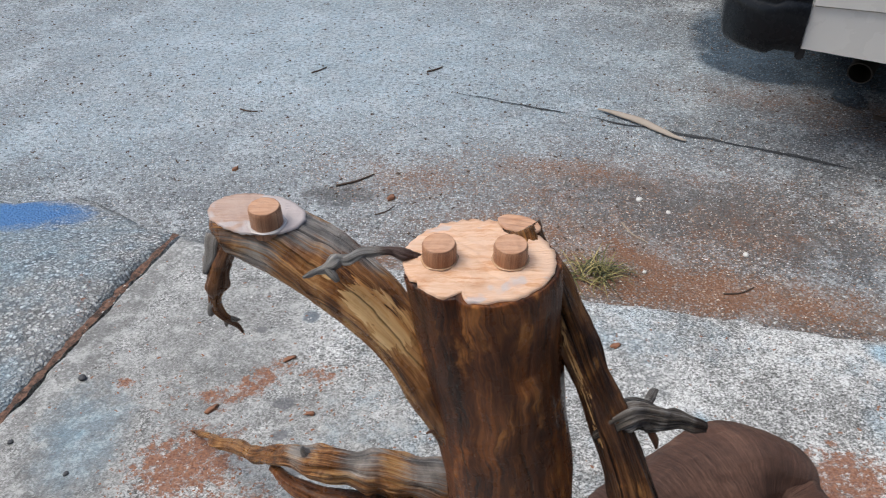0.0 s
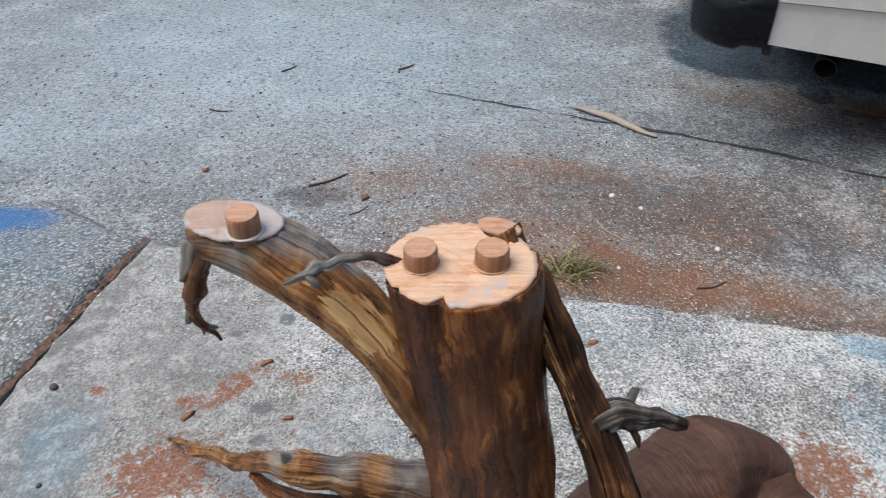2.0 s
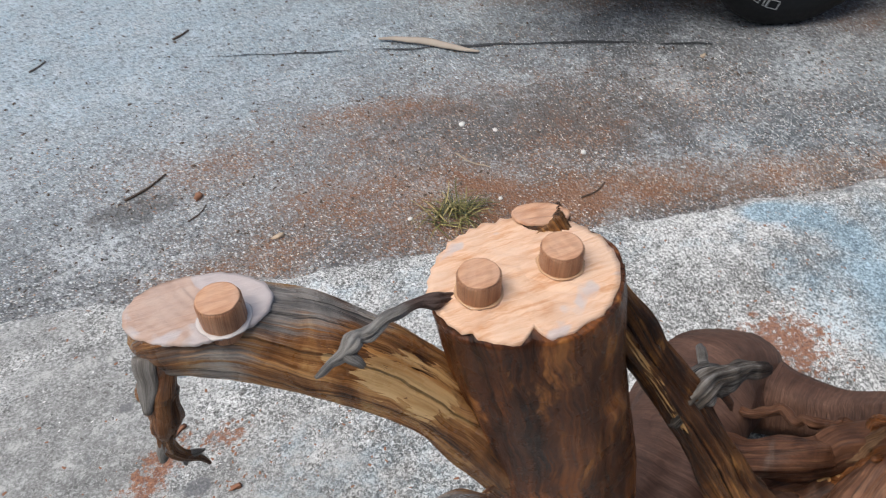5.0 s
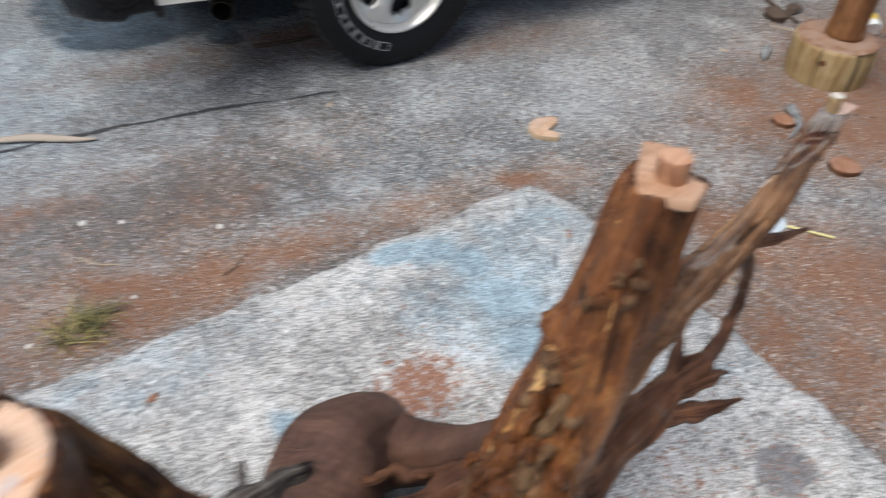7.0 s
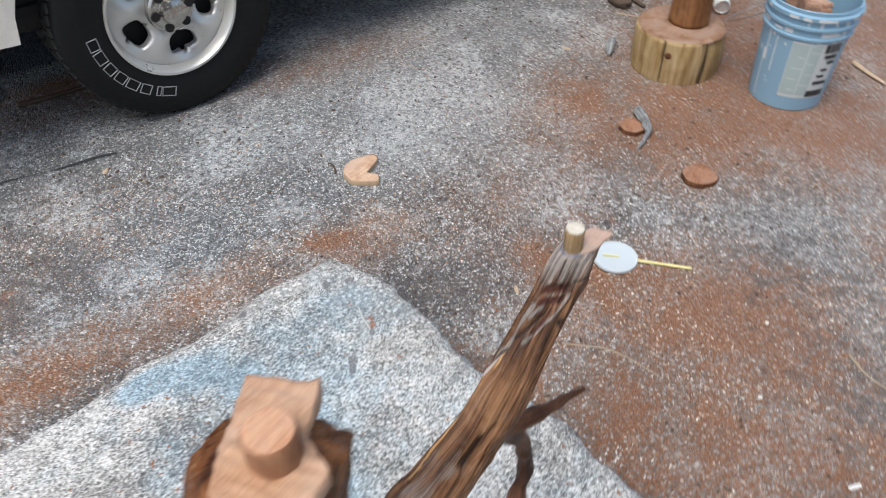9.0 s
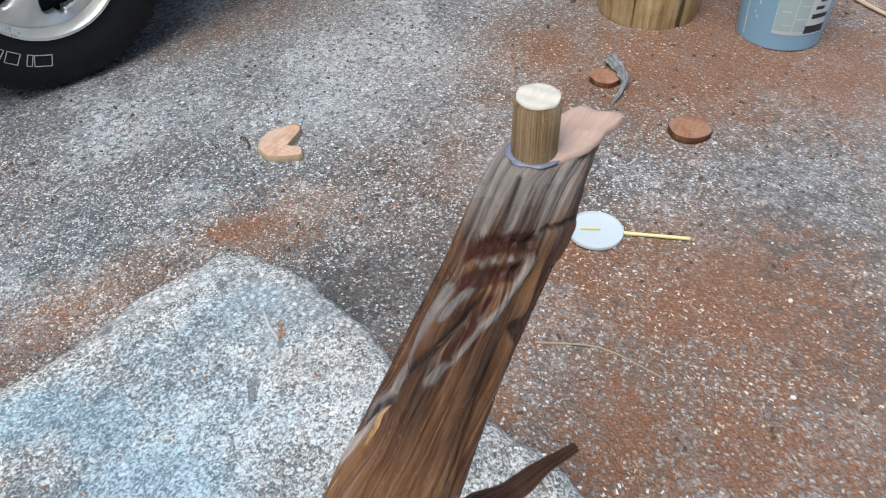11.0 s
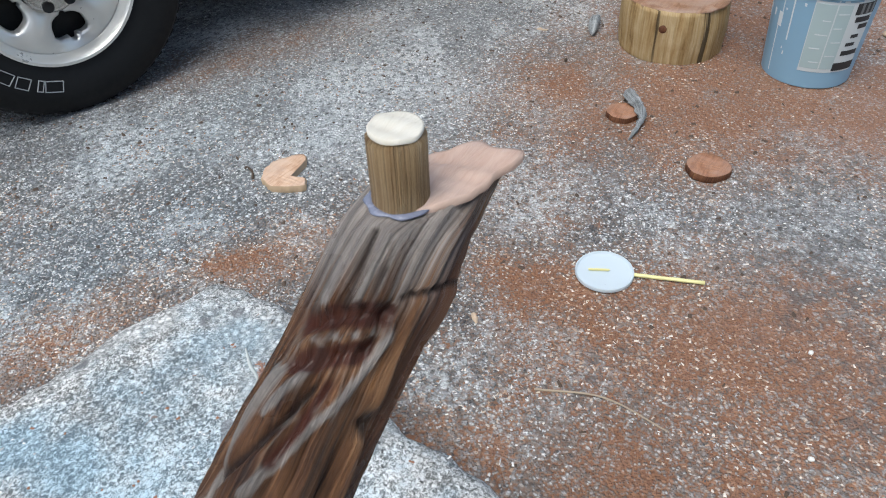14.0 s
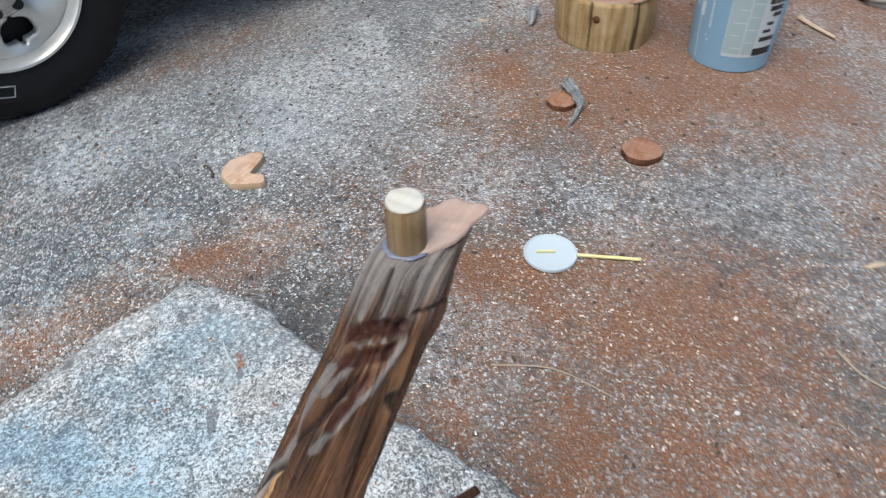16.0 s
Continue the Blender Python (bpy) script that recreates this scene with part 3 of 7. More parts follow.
def pad_material():
    """Pebbled concrete: rounded pale stones with dark gaps."""
    nd = Nodes("pebbled_concrete")
    ob = nd.coords("Object")
    tones = [(0.0, (0.55, 0.55, 0.54)), (0.3, (0.72, 0.72, 0.71)), (0.55, (0.40, 0.40, 0.395)), (0.7, (0.84, 0.84, 0.83)), (0.9, (0.28, 0.275, 0.27))]
    a, ia = stony(nd, ob, 0.0115, tones, (0.13, 0.13, 0.13))
    b, ib = stony(nd, ob, 0.006, tones, (0.18, 0.18, 0.18))
    base = nd.mix(nd.ramp(nd.noise(ob, 22, 3), [(0.45, 0.0), (0.6, 1.0)]), a, b)
    base = nd.mix(nd.ramp(nd.noise(ob, 3.5, 5, 0.7), [(0.4, 0.35), (0.6, 0.0)]), base, (0.33, 0.33, 0.32))
    base = stains(nd, ob, base, nd.noise(ob, 12, 6, 0.72))
    return nd.done(base, 0.7, nd.mix(0.5, ia, ib), 1.0, 0.006, spec=0.35)


M_GROUND = ground_material()
M_SLAB = slab_material()
M_PAD = pad_material()
M_TRUNK = wood_material("dark_oiled_juniper", (0.022, 0.0062, 0.0024), (0.088, 0.026, 0.008), (0.25, 0.082, 0.022), oil=0.05, spec=0.25, patch=0.40, patch_color=(0.50, 0.20, 0.055), grey=0.0, rough=(0.18, 0.40), grain=0.6, crack=0.45)
M_DARK = wood_material("blackened_juniper", (0.012, 0.005, 0.003), (0.085, 0.032, 0.011), (0.23, 0.10, 0.035), oil=0.1, spec=0.3, patch=0.42, patch_color=(0.46, 0.21, 0.06), grey=0.04, rough=(0.25, 0.48), crack=0.9)
M_CUT_DULL = cut_material("dull_pink_face", (0.50, 0.29, 0.17), (0.36, 0.18, 0.095), 0.15, 40)
M_LIMB = wood_material("streaked_juniper", (0.045, 0.017, 0.008), (0.27, 0.108, 0.033), (0.58, 0.30, 0.115), oil=0.12, spec=0.3, patch=0.5, patch_color=(0.60, 0.35, 0.14), grey=0.06, grey_color=(0.38, 0.35, 0.32), rough=(0.18, 0.42), crack=0.6, thread_depth=0.55)
M_AMBER = wood_material("amber_juniper", (0.048, 0.0155, 0.006), (0.165, 0.056, 0.018), (0.35, 0.138, 0.046), oil=0.15, spec=0.3, patch=0.35, patch_color=(0.50, 0.25, 0.09), grey=0.03, grey_color=(0.44, 0.40, 0.36), rough=(0.18, 0.40), crack=0.28, thread_depth=0.25)
M_GREY = wood_material("weathered_juniper", (0.06, 0.042, 0.030), (0.21, 0.165, 0.13), (0.42, 0.36, 0.30), patch=0.25, grey=0.85, grey_color=(0.46, 0.43, 0.40), rough=(0.5, 0.8))
M_ROOT = wood_material("brown_root", (0.034, 0.012, 0.006), (0.125, 0.050, 0.025), (0.27, 0.125, 0.065), patch=0.15, patch_color=(0.36, 0.17, 0.075), grey=0.15, grey_color=(0.26, 0.19, 0.15), rough=(0.32, 0.6), oil=0.08, spec=0.3)
M_STREAK = wood_material("red_brown_juniper", (0.048, 0.017, 0.009), (0.20, 0.083, 0.035), (0.40, 0.19, 0.082), oil=0.18, spec=0.3, patch=0.38, patch_color=(0.50, 0.23, 0.070), grey=0.06, grey_color=(0.42, 0.365, 0.32), rough=(0.18, 0.40), crack=0.45, thread_depth=0.35)
M_TIP = wood_material("glossy_red_brown_juniper", (0.046, 0.022, 0.014), (0.185, 0.086, 0.041), (0.36, 0.19, 0.095), oil=0.2, spec=0.3, patch=0.20, patch_color=(0.38, 0.17, 0.060), grey=0.18, grey_color=(0.52, 0.46, 0.42), rough=(0.18, 0.40), crack=0.25, thread_depth=0.2)
M_BURL = burl_material()
M_KNOT = wood_material("pale_knots", (0.07, 0.028, 0.011), (0.20, 0.105, 0.05), (0.38, 0.24, 0.13), patch=0.3, grey=0.3, rough=(0.4, 0.6))
M_DRIFT = wood_material("silver_driftwood", (0.13, 0.135, 0.14), (0.31, 0.325, 0.335), (0.50, 0.515, 0.525), patch=0.0, grey=0.0, rough=(0.5, 0.8))
M_CUT = cut_material("sawn_orange_face", (0.80, 0.52, 0.345), (0.60, 0.275, 0.12), 0.3, 20)
M_CUT_GLUED = cut_material("sawn_glued_face", (0.52, 0.35, 0.27), (0.40, 0.235, 0.16), 0.7, 60)
M_CUT_RED = cut_material("sawn_pink_face", (0.60, 0.33, 0.19), (0.44, 0.20, 0.10), 0.1, -30)
M_PEG = wood_material("cedar_dowel", (0.30, 0.12, 0.06), (0.50, 0.235, 0.125), (0.64, 0.35, 0.20), patch=0.25, grey=0.05, rough=(0.3, 0.5), oil=0.2, thread_depth=0.4)
M_PEG_PALE = wood_material("pine_dowel", (0.30, 0.17, 0.07), (0.52, 0.35, 0.18), (0.68, 0.52, 0.33), patch=0.4, patch_color=(0.72, 0.60, 0.42), grey=0.0, rough=(0.4, 0.6))
M_PEG_END = cut_material("pale_dowel_end", (0.66, 0.61, 0.52), (0.55, 0.48, 0.37), 0.3, 10)

# ---------- large structure ----------
def blob(x, y, items):
    """The highest of soft-edged ovals (x, y, half width, half depth, turn, strength)."""
    v = 0.0
    for cx, cy, rx, ry, turn, s in items:
        c, q = math.cos(radians(turn)), math.sin(radians(turn))
        dx, dy = x - cx, y - cy
        d = math.hypot((dx * c + dy * q) / rx, (dy * c - dx * q) / ry)
        if d < 1.6:
            v = max(v, s * min(1.0, max(0.0, (1.6 - d) / 1.2)))
    return v


def paint_masks(me, masks):
    for name, items in masks.items():
        layer = me.attributes.new(name, "FLOAT", "POINT")
        layer.data.foreach_set("value", [blob(v.co.x, v.co.y, items) for v in me.vertices])


GROUND_MASKS = {
    "red": [(0.20, 2.42, 0.30, 0.16, -10, 0.5), (0.90, 2.44, 0.40, 0.10, -15, 0.78), (1.10, 1.82, 0.55, 0.12, -10, 1.0), (0.75, 2.05, 0.55, 0.20, -10, 0.72), (1.32, 2.15, 0.36, 0.20, -15, 0.62), (1.65, 1.68, 0.45, 0.10, -15, 0.68), (2.20, 1.42, 0.25, 0.12, -20, 0.6), (0.25, 1.95, 0.3, 0.10, 0, 0.65),
            (1.80, 3.00, 0.50, 0.16, -22, 0.45), (2.30, 2.75, 0.40, 0.16, -22, 0.5), (3.25, 1.10, 0.40, 0.35, 15, 0.78), (3.55, 0.60, 0.42, 0.50, 0, 1.0), (3.9, 0.9, 0.7, 0.5, 0, 0.95), (4.6, 0.3, 1.0, 0.7, 0, 0.9), (2.45, 0.62, 0.25, 0.38, 20, 0.92), (2.30, 0.25, 0.35, 0.40, 0, 0.8), (2.1, 0.45, 0.25, 0.4, 0, 0.85), (2.25, -0.4, 0.8, 0.6, 0, 0.9), (2.7, 1.1, 0.45, 0.3, 0, 0.45), (2.0, 0.85, 0.12, 0.5, 10, 0.65), (2.45, 0.85, 0.13, 0.22, 0, 1.0), (2.55, 0.42, 0.28, 0.32, 0, 1.0), (3.35, 0.85, 0.4, 0.42, 0, 1.0), (3.25, 1.25, 0.2, 0.16, 0, 0.9), (2.17, 1.5, 0.10, 0.05, -30, 1.0), (2.28, 2.88, 0.28, 0.09, -22, 0.85), (1.78, 3.05, 0.35, 0.1, -22, 0.48), (2.95, 2.2, 0.45, 0.16, -22, 0.55), (1.05, 2.28, 0.75, 0.30, -12, 0.52), (1.16, 1.80, 0.18, 0.06, -20, 1.15), (0.97, 1.97, 0.16, 0.05, -20, 1.1), (3.2, -0.1, 0.6, 0.4, 0, 0.75)],
    # the far left ovals tint in the sky's reflection
    "blue": [(-0.2, 3.6, 2.2, 1.0, -10, 1.0), (-1.2, 2.8, 0.8, 0.5, 0, 0.9), (2.0, 1.8, 0.4, 0.14, -20, 0.6), (1.70, 3.35, 0.5, 0.4, -20, 0.8), (1.85, 1.95, 0.35, 0.25, -20, 0.5), (-0.6, 3.2, 0.9, 0.9, 0, 0.6), (2.4, 2.0, 0.5, 0.3, -20, 0.35)],
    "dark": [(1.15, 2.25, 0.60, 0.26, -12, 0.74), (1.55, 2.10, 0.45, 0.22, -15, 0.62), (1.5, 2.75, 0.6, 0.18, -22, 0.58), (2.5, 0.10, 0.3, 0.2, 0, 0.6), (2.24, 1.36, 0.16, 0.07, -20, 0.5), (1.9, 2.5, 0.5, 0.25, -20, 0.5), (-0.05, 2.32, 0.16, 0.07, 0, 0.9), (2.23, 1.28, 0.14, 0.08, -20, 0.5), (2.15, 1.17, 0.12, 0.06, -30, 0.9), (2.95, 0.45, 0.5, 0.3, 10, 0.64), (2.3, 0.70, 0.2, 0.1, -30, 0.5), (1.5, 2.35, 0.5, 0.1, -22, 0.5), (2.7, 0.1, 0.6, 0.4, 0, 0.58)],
    # the far left ovals lighten the asphalt like sky sheen
    "worn": [(-0.35, 3.5, 1.5, 1.1, -15, 0.95), (-1.0, 3.0, 0.8, 0.6, 0, 0.8), (0.3, 2.85, 0.7, 0.25, -15, 0.6), (2.75, 1.65, 0.3, 0.2, 0, 0.6), (3.2, 2.2, 0.9, 0.6, -20, 0.4), (3.0, 1.5, 0.3, 0.15, 10, 0.5), (0.4, 2.2, 0.35, 0.10, -10, 0.6), (3.3, 0.2, 0.9, 0.5, 0, 0.5)],
}
# ovals where the shade beneath the car is painted on the ground
GROUND_MASKS["car_shade"] = [(2.15, 3.62, 0.58, 0.46, -20, 1.2), (1.80, 3.40, 0.26, 0.18, -20, 1.2), (2.07, 3.06, 0.06, 0.09, 0, 1.2), (2.45, 3.28, 0.5, 0.22, -20, 1.2)]
CRACK = [(-0.3, 3.39), (-0.07, 3.29), (0.65, 3.0), (1.35, 2.72), (1.72, 2.57), (1.95, 2.44), (2.10, 2.35)]


def build_ground():
    far = [3.0, 8.0, 20.0, 60.0, 200.0, 900.0]
    xs = [-1.8 - d for d in reversed(far)] + list(np.arange(-1.8, 5.6, 0.032)) + [5.6 + d for d in far]
    ys = [-1.2 - d for d in reversed(far)] + list(np.arange(-1.2, 4.6, 0.032)) + [4.6 + d for d in far]
    w = len(xs)
    verts, faces = [], []
    for y in ys:
        for x in xs:
            near = -1.8 <= x <= 5.6 and -1.2 <= y <= 4.6
            z = (0.006 * n3(x * 2.1, y * 2.1, 0.3) + 0.0025 * n3(x * 9, y * 9, 1.7)) if near else 0.0
            verts.append((x, y, z))
    for j in range(len(ys) - 1):
        for i in range(w - 1):
            q = j * w + i
            faces.append((q, q + 1, q + w + 1, q + w))
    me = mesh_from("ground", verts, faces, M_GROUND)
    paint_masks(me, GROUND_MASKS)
    return tagged(new("ground", me), "grey weathered asphalt yard dusted with reddish sawdust", "ground", kind="structure")


build_ground()

SLAB_MASKS = {
    "red": [(-0.09, 1.28, 0.13, 0.05, 45, 0.8), (-0.19, 1.05, 0.15, 0.12, 10, 0.85), (0.07, 1.31, 0.07, 0.04, 0, 0.7), (1.884, 1.106, 0.010, 0.024, -32, 1.0), (-0.406, 1.279, 0.025, 0.018, 0, 1.0), (-0.17, 1.24, 0.06, 0.03, 0, 0.85), (1.22, 1.03, 0.14, 0.11, 0, 0.85), (-0.3, 1.25, 0.1, 0.06, 0, 0.45), (1.55, 0.35, 0.2, 0.2, 0, 0.45), (1.4, 0.5, 0.2, 0.2, 0, 0.5), (0.15, 1.2, 0.2, 0.12, 0, 0.35), (-0.05, 0.95, 0.2, 0.1, 0, 0.6)],
    "blue": [(1.49, 1.385, 0.07, 0.035, -22, 1.3), (1.57, 1.32, 0.09, 0.06, -35, 1.0), (1.61, 1.22, 0.07, 0.10, 0, 0.9), (1.57, 1.07, 0.09, 0.14, 25, 0.95), (1.50, 0.93, 0.10, 0.12, 20, 0.85), (1.72, 1.14, 0.14, 0.20, 0, 0.58), (1.88, 1.17, 0.12, 0.16, 0, 0.52), (1.42, 1.12, 0.10, 0.22, 8, 0.5), (0.955, 1.147, 0.03, 0.05, 0, 1.0), (0.011, 1.512, 0.018, 0.02, 0, 1.0), (-0.453, 1.123, 0.02, 0.02, 0, 1.0), (0.3, 1.05, 0.5, 0.4, 0, 0.25), (0.75, 1.5, 0.5, 0.12, -10, 0.35), (-0.45, 1.12, 0.1, 0.15, 10, 0.6), (1.75, 0.85, 0.2, 0.4, 0, 0.3)],
    "dark": [(-0.007, 1.221, 0.025, 0.016, 0, 1.2), (0.0, 1.13, 0.02, 0.015, 0, 1.0), (0.05, 1.05, 0.04, 0.03, 0, 0.8), (1.60, 0.35, 0.07, 0.06, 20, 0.9), (0.011, 1.512, 0.018, 0.02, 0, 1.2), (-0.111, 1.464, 0.02, 0.012, 0, 0.9), (1.781, 1.075, 0.010, 0.012, 0, 1.2), (1.76, 1.06, 0.010, 0.010, 0, 1.1), (1.959, 1.233, 0.013, 0.010, 0, 1.3), (1.91, 1.264, 0.012, 0.009, 0, 1.1), (1.739, 1.366, 0.014, 0.007, 0, 1.2), (1.865, 1.09, 0.016, 0.007, 40, 1.1)],
    "worn": [(-0.53, 1.45, 0.085, 0.55, -14, 1.0), (-0.22, 1.40, 0.32, 0.40, 0, 0.82), (0.05, 1.10, 0.40, 0.30, 0, 0.70), (-0.45, 1.1, 0.2, 0.4, 0, 0.9), (-0.30, 1.75, 0.2, 0.1, 0, 0.7), (-0.3, 1.45, 0.2, 0.2, 0, 0.5), (1.9, 0.8, 0.08, 0.6, 12, 0.5)],
    "paint": [],
    "stones": [(1.96, 1.1, 0.05, 0.25, 10, 0.7), (1.90, 1.15, 0.08, 0.12, 0, 0.5), (1.75, 1.37, 0.25, 0.035, -20, 0.6), (-0.38, 1.80, 0.12, 0.08, 0, 0.8), (0.86, 1.31, 0.10, 0.06, 0, 0.6), (0.70, 1.45, 0.3, 0.1, -10, 0.6)],
}
PAD_MASKS = {"red": [(-0.62, 1.5, 0.03, 0.5, 13, 0.5)], "blue": [(-1.1, 1.85, 0.7, 0.35, 0, 0.55), (-0.85, 1.0, 0.3, 0.4, 0, 0.75)], "dark": [], "worn": [], "paint": [(-1.15, 2.10, 0.30, 0.13, 0, 1.0), (-0.95, 0.9, 0.12, 0.2, 0, 0.6)]}


def slab_sheet(name, left, right, masks, top, label, rag=0.012, nx=230, ny=190, slope=False):
    """A concrete pad between two side lines; its rim is worn round and its flanks go down into the ground."""
    def along(line, v):
        part_lengths = [math.dist(a, b) for a, b in zip(line, line[1:])]
        s, i = v * sum(part_lengths), 0
        while i < len(line) - 2 and s > part_lengths[i]:
            s -= part_lengths[i]
            i += 1
        u = min(1.0, s / part_lengths[i])
        return line[i][0] * (1 - u) + line[i + 1][0] * u, line[i][1] * (1 - u) + line[i + 1][1] * u
    verts, faces = [], []
    for j in range(ny + 1):
        for i in range(nx + 1):
            edge = i in (0, nx) or j in (0, ny)
            ii, jj = min(max(i, 1), nx - 1), min(max(j, 1), ny - 1)
            u, v = (ii - 1) / (nx - 2), (jj - 1) / (ny - 2)
            (ax, ay), (bx, by) = along(left, v), along(right, v)
            x, y = ax + (bx - ax) * u, ay + (by - ay) * u
            du = min(u, 1 - u) * math.hypot(bx - ax, by - ay)
            dv = (1 - v) * math.hypot(left[-1][0] - left[0][0], left[-1][1] - left[0][1])
            d = min(du, dv)
            w = math.exp(-d / 0.05)
            x += w * rag * (n3(x * 7, y * 7, 3.0) * 1.6 + 0.8 * n3(x * 25, y * 25, 5.0))
            y += w * rag * (n3(x * 7, y * 7, 9.0) * 1.6 + 0.8 * n3(x * 25, y * 25, 11.0))
            z = top - 0.022 * math.exp(-d / 0.016) * (1 + 0.7 * n3(x * 12, y * 12, 2.0)) + 0.003 * n3(x * 3, y * 3, 0.0) + 0.0012 * n3(x * 30, y * 30, 4.0)
            if slope:
                y += v ** 6 * 0.17 * math.exp(-(((u - 0.76) / 0.16) ** 2))
                k = min(1.0, max(0.0, (y - 1.7) / 0.55))
                z -= 0.12 * k * k * (3 - 2 * k)
            if edge:
                z = -0.05
            verts.append((x, y, z))
    w = nx + 1
    for j in range(ny):
        for i in range(nx):
            q = j * w + i
            faces.append((q, q + 1, q + w + 1, q + w))
    me = mesh_from(name, verts, faces, M_PAD if slope else M_SLAB)
    paint_masks(me, masks)
    return tagged(new(name, me), label, "concrete slab", kind="structure")


slab = slab_sheet("pavement_slab", [(-1.08, -0.9), (-0.82, 0.35), (-0.665, 1.17), (-0.462, 1.872)], [(1.50, -0.9), (1.765, 0.13), (1.90, 0.62), (1.935, 0.86), (1.99, 1.04), (2.02, 1.16), (2.022, 1.26), (2.0, 1.342)], SLAB_MASKS, SLAB_Z, "pale exposed-aggregate concrete slab with worn stained edges")
slab_sheet("pavement_pad", [(-2.6, -0.9), (-2.5, 0.4), (-2.4, 1.3), (-2.3, 2.5)], [(-1.105, -0.9), (-0.845, 0.35), (-0.690, 1.17), (-0.49, 1.945)], PAD_MASKS, SLAB_Z - 0.012, "pale concrete pad with bright blue paint stains", nx=100, ny=100, slope=True)
# the lip of a small spalled hollow near the corner
M_LIP = plain_material("pale_cement_lip", (0.42, 0.44, 0.43), 0.8, 0.2, 90, bump=0.4)
part("spall_lip", limb("spall_lip", [(1.906, 1.161, SLAB_Z - 0.0005, 0.0015), (1.893, 1.143, SLAB_Z - 0.0005, 0.0026), (1.881, 1.124, SLAB_Z - 0.0005, 0.0030), (1.874, 1.107, SLAB_Z - 0.0005, 0.0026), (1.866, 1.095, SLAB_Z - 0.0005, 0.0015)], M_LIP, seed=2.6, around=12, step=0.004, groove=0.1, lump=0.25), None, slab)



def joint_dirt():
    """Brown dirt that fills the joint between the slab and the pad."""
    nd = Nodes("joint_dirt")
    ob = nd.coords("Object")
    base = nd.mix(nd.ramp(nd.noise(ob, 70, 7, 0.8), [(0.4, 0.0), (0.62, 1.0)]), (0.025, 0.018, 0.015), (0.24, 0.13, 0.09))
    mat = nd.done(base, 0.95, nd.noise(ob, 150, 4), 0.8, 0.004)
    line = spline([(-1.095, -0.9, 0, 0), (-0.833, 0.35, 0, 0), (-0.677, 1.17, 0, 0), (-0.474, 1.90, 0, 0)], 0.012)[:, :2]
    verts, faces = [], []
    for i, (x, y) in enumerate(line):
        w = 0.0105 + 0.010 * n3(x * 26, y * 26, 1.0)
        for k, q in enumerate((-1, -0.3, 0.4, 1)):
            verts.append((x + q * w, y - 0.25 * q * w, SLAB_Z - 0.022 + 0.004 * n3(x * 40 + k, y * 40, 3.0) - 0.05 * max(0.0, y - 1.8)))
    for i in range(len(line) - 1):
        for k in range(3):
            faces.append((4 * i + k, 4 * i + k + 1, 4 * i + k + 5, 4 * i + k + 4))
    return tagged(new("trim_joint_dirt", mesh_from("trim_joint_dirt", verts, faces, mat)), "brown dirt filling the joint between slabs", "joint", kind="structure")


joint_dirt()


def light_block_walls():
    """Plain unseen walls added to block sky light behind slab and beyond car."""
    nd = Nodes("dull_block_wall")
    ob = nd.coords("Object")
    base = nd.mix(nd.noise(ob, 4, 6, 0.65), (0.10, 0.09, 0.08), (0.16, 0.145, 0.13))
    mat = nd.done(base, 0.85, nd.noise(ob, 70, 4), 0.4, 0.003)
    ob = solid("wall_south_block", box_bm(6.0, 0.2, 3.2, 0.01, (-1.2, -1.9, 1.55)), mat, "plain dull unseen wall added to block light from behind", "wall", kind="structure")
    return solid("wall_north_block", box_bm(7.0, 0.2, 1.3, 0.01, (0, 0, 0.62)), mat, "plain low unseen wall added to block light beyond the car", "wall", kind="structure", at=pose(4.43, 4.22, 0.0, 0, 0, -20.7))


light_block_walls()

# ---------- the juniper table base ----------
base = thing("juniper_table_base", (0.75, 0.78, SLAB_Z), "gnarled juniper stump table base with sawn tops and dowels", "table base")


def wood_part(name, me, label="", parent=None):
    ob = part(name, me, None, parent or base, label)
    ob.matrix_parent_inverse = (parent or base).matrix_world.inverted()
    return ob


trunk = wood_part("trunk", limb("trunk", [(0.54, 0.715, 0.15, 0.118), (0.525, 0.722, 0.26, 0.098), (0.505, 0.735, 0.40, 0.092), (0.480, 0.758, 0.6, 0.092), (0.453, 0.785, 0.8, 0.092), (0.434, 0.811, 0.948, 0.094)], M_TRUNK, seed=1.3, around=96, groove=0.04, lump=0.06, squash=(0.66, 1.02), squash_end=(0.84, 1.04), knots=[(0.80, 3.66, 0.015, 0.13)], notch=(2.82, 0.10, 0.09), fine=0.006, cap_z=0.948), "dark oiled brown trunk")


def a_outline(a):
    r = 0.096 * 0.082 / math.hypot(0.082 * math.cos(a), 0.096 * math.sin(a))
    da = (a - radians(250) + math.pi) % (2 * math.pi) - math.pi
    return r * (1 + 0.035 * n3(math.cos(a) * 2, math.sin(a) * 2, 4.0) + 0.035 * n3(math.cos(a) * 9, math.sin(a) * 9, 1.0) + 0.030 * n3(math.cos(a) * 26, math.sin(a) * 26, 6.0) + 0.012 * math.sin(a * 41 + 3 * n3(a, 1, 2)) - 0.22 * math.exp(-(da / 0.09) ** 2))


wood_part("cut_face", face_disc("cut_face", (0.433, 0.814, 0.951), a_outline, M_CUT, saw=0.0016, angle=0.9, seed=2.0), "pale orange sawn top", trunk)

wood_part("snag", limb("snag", [(0.395, 0.755, 0.697, 0.006), (0.373, 0.750, 0.691, 0.0045), (0.362, 0.748, 0.684, 0.0015)], M_ROOT, kink=0.003, seed=4.4, around=14, step=0.003, groove=0.2), "", trunk)

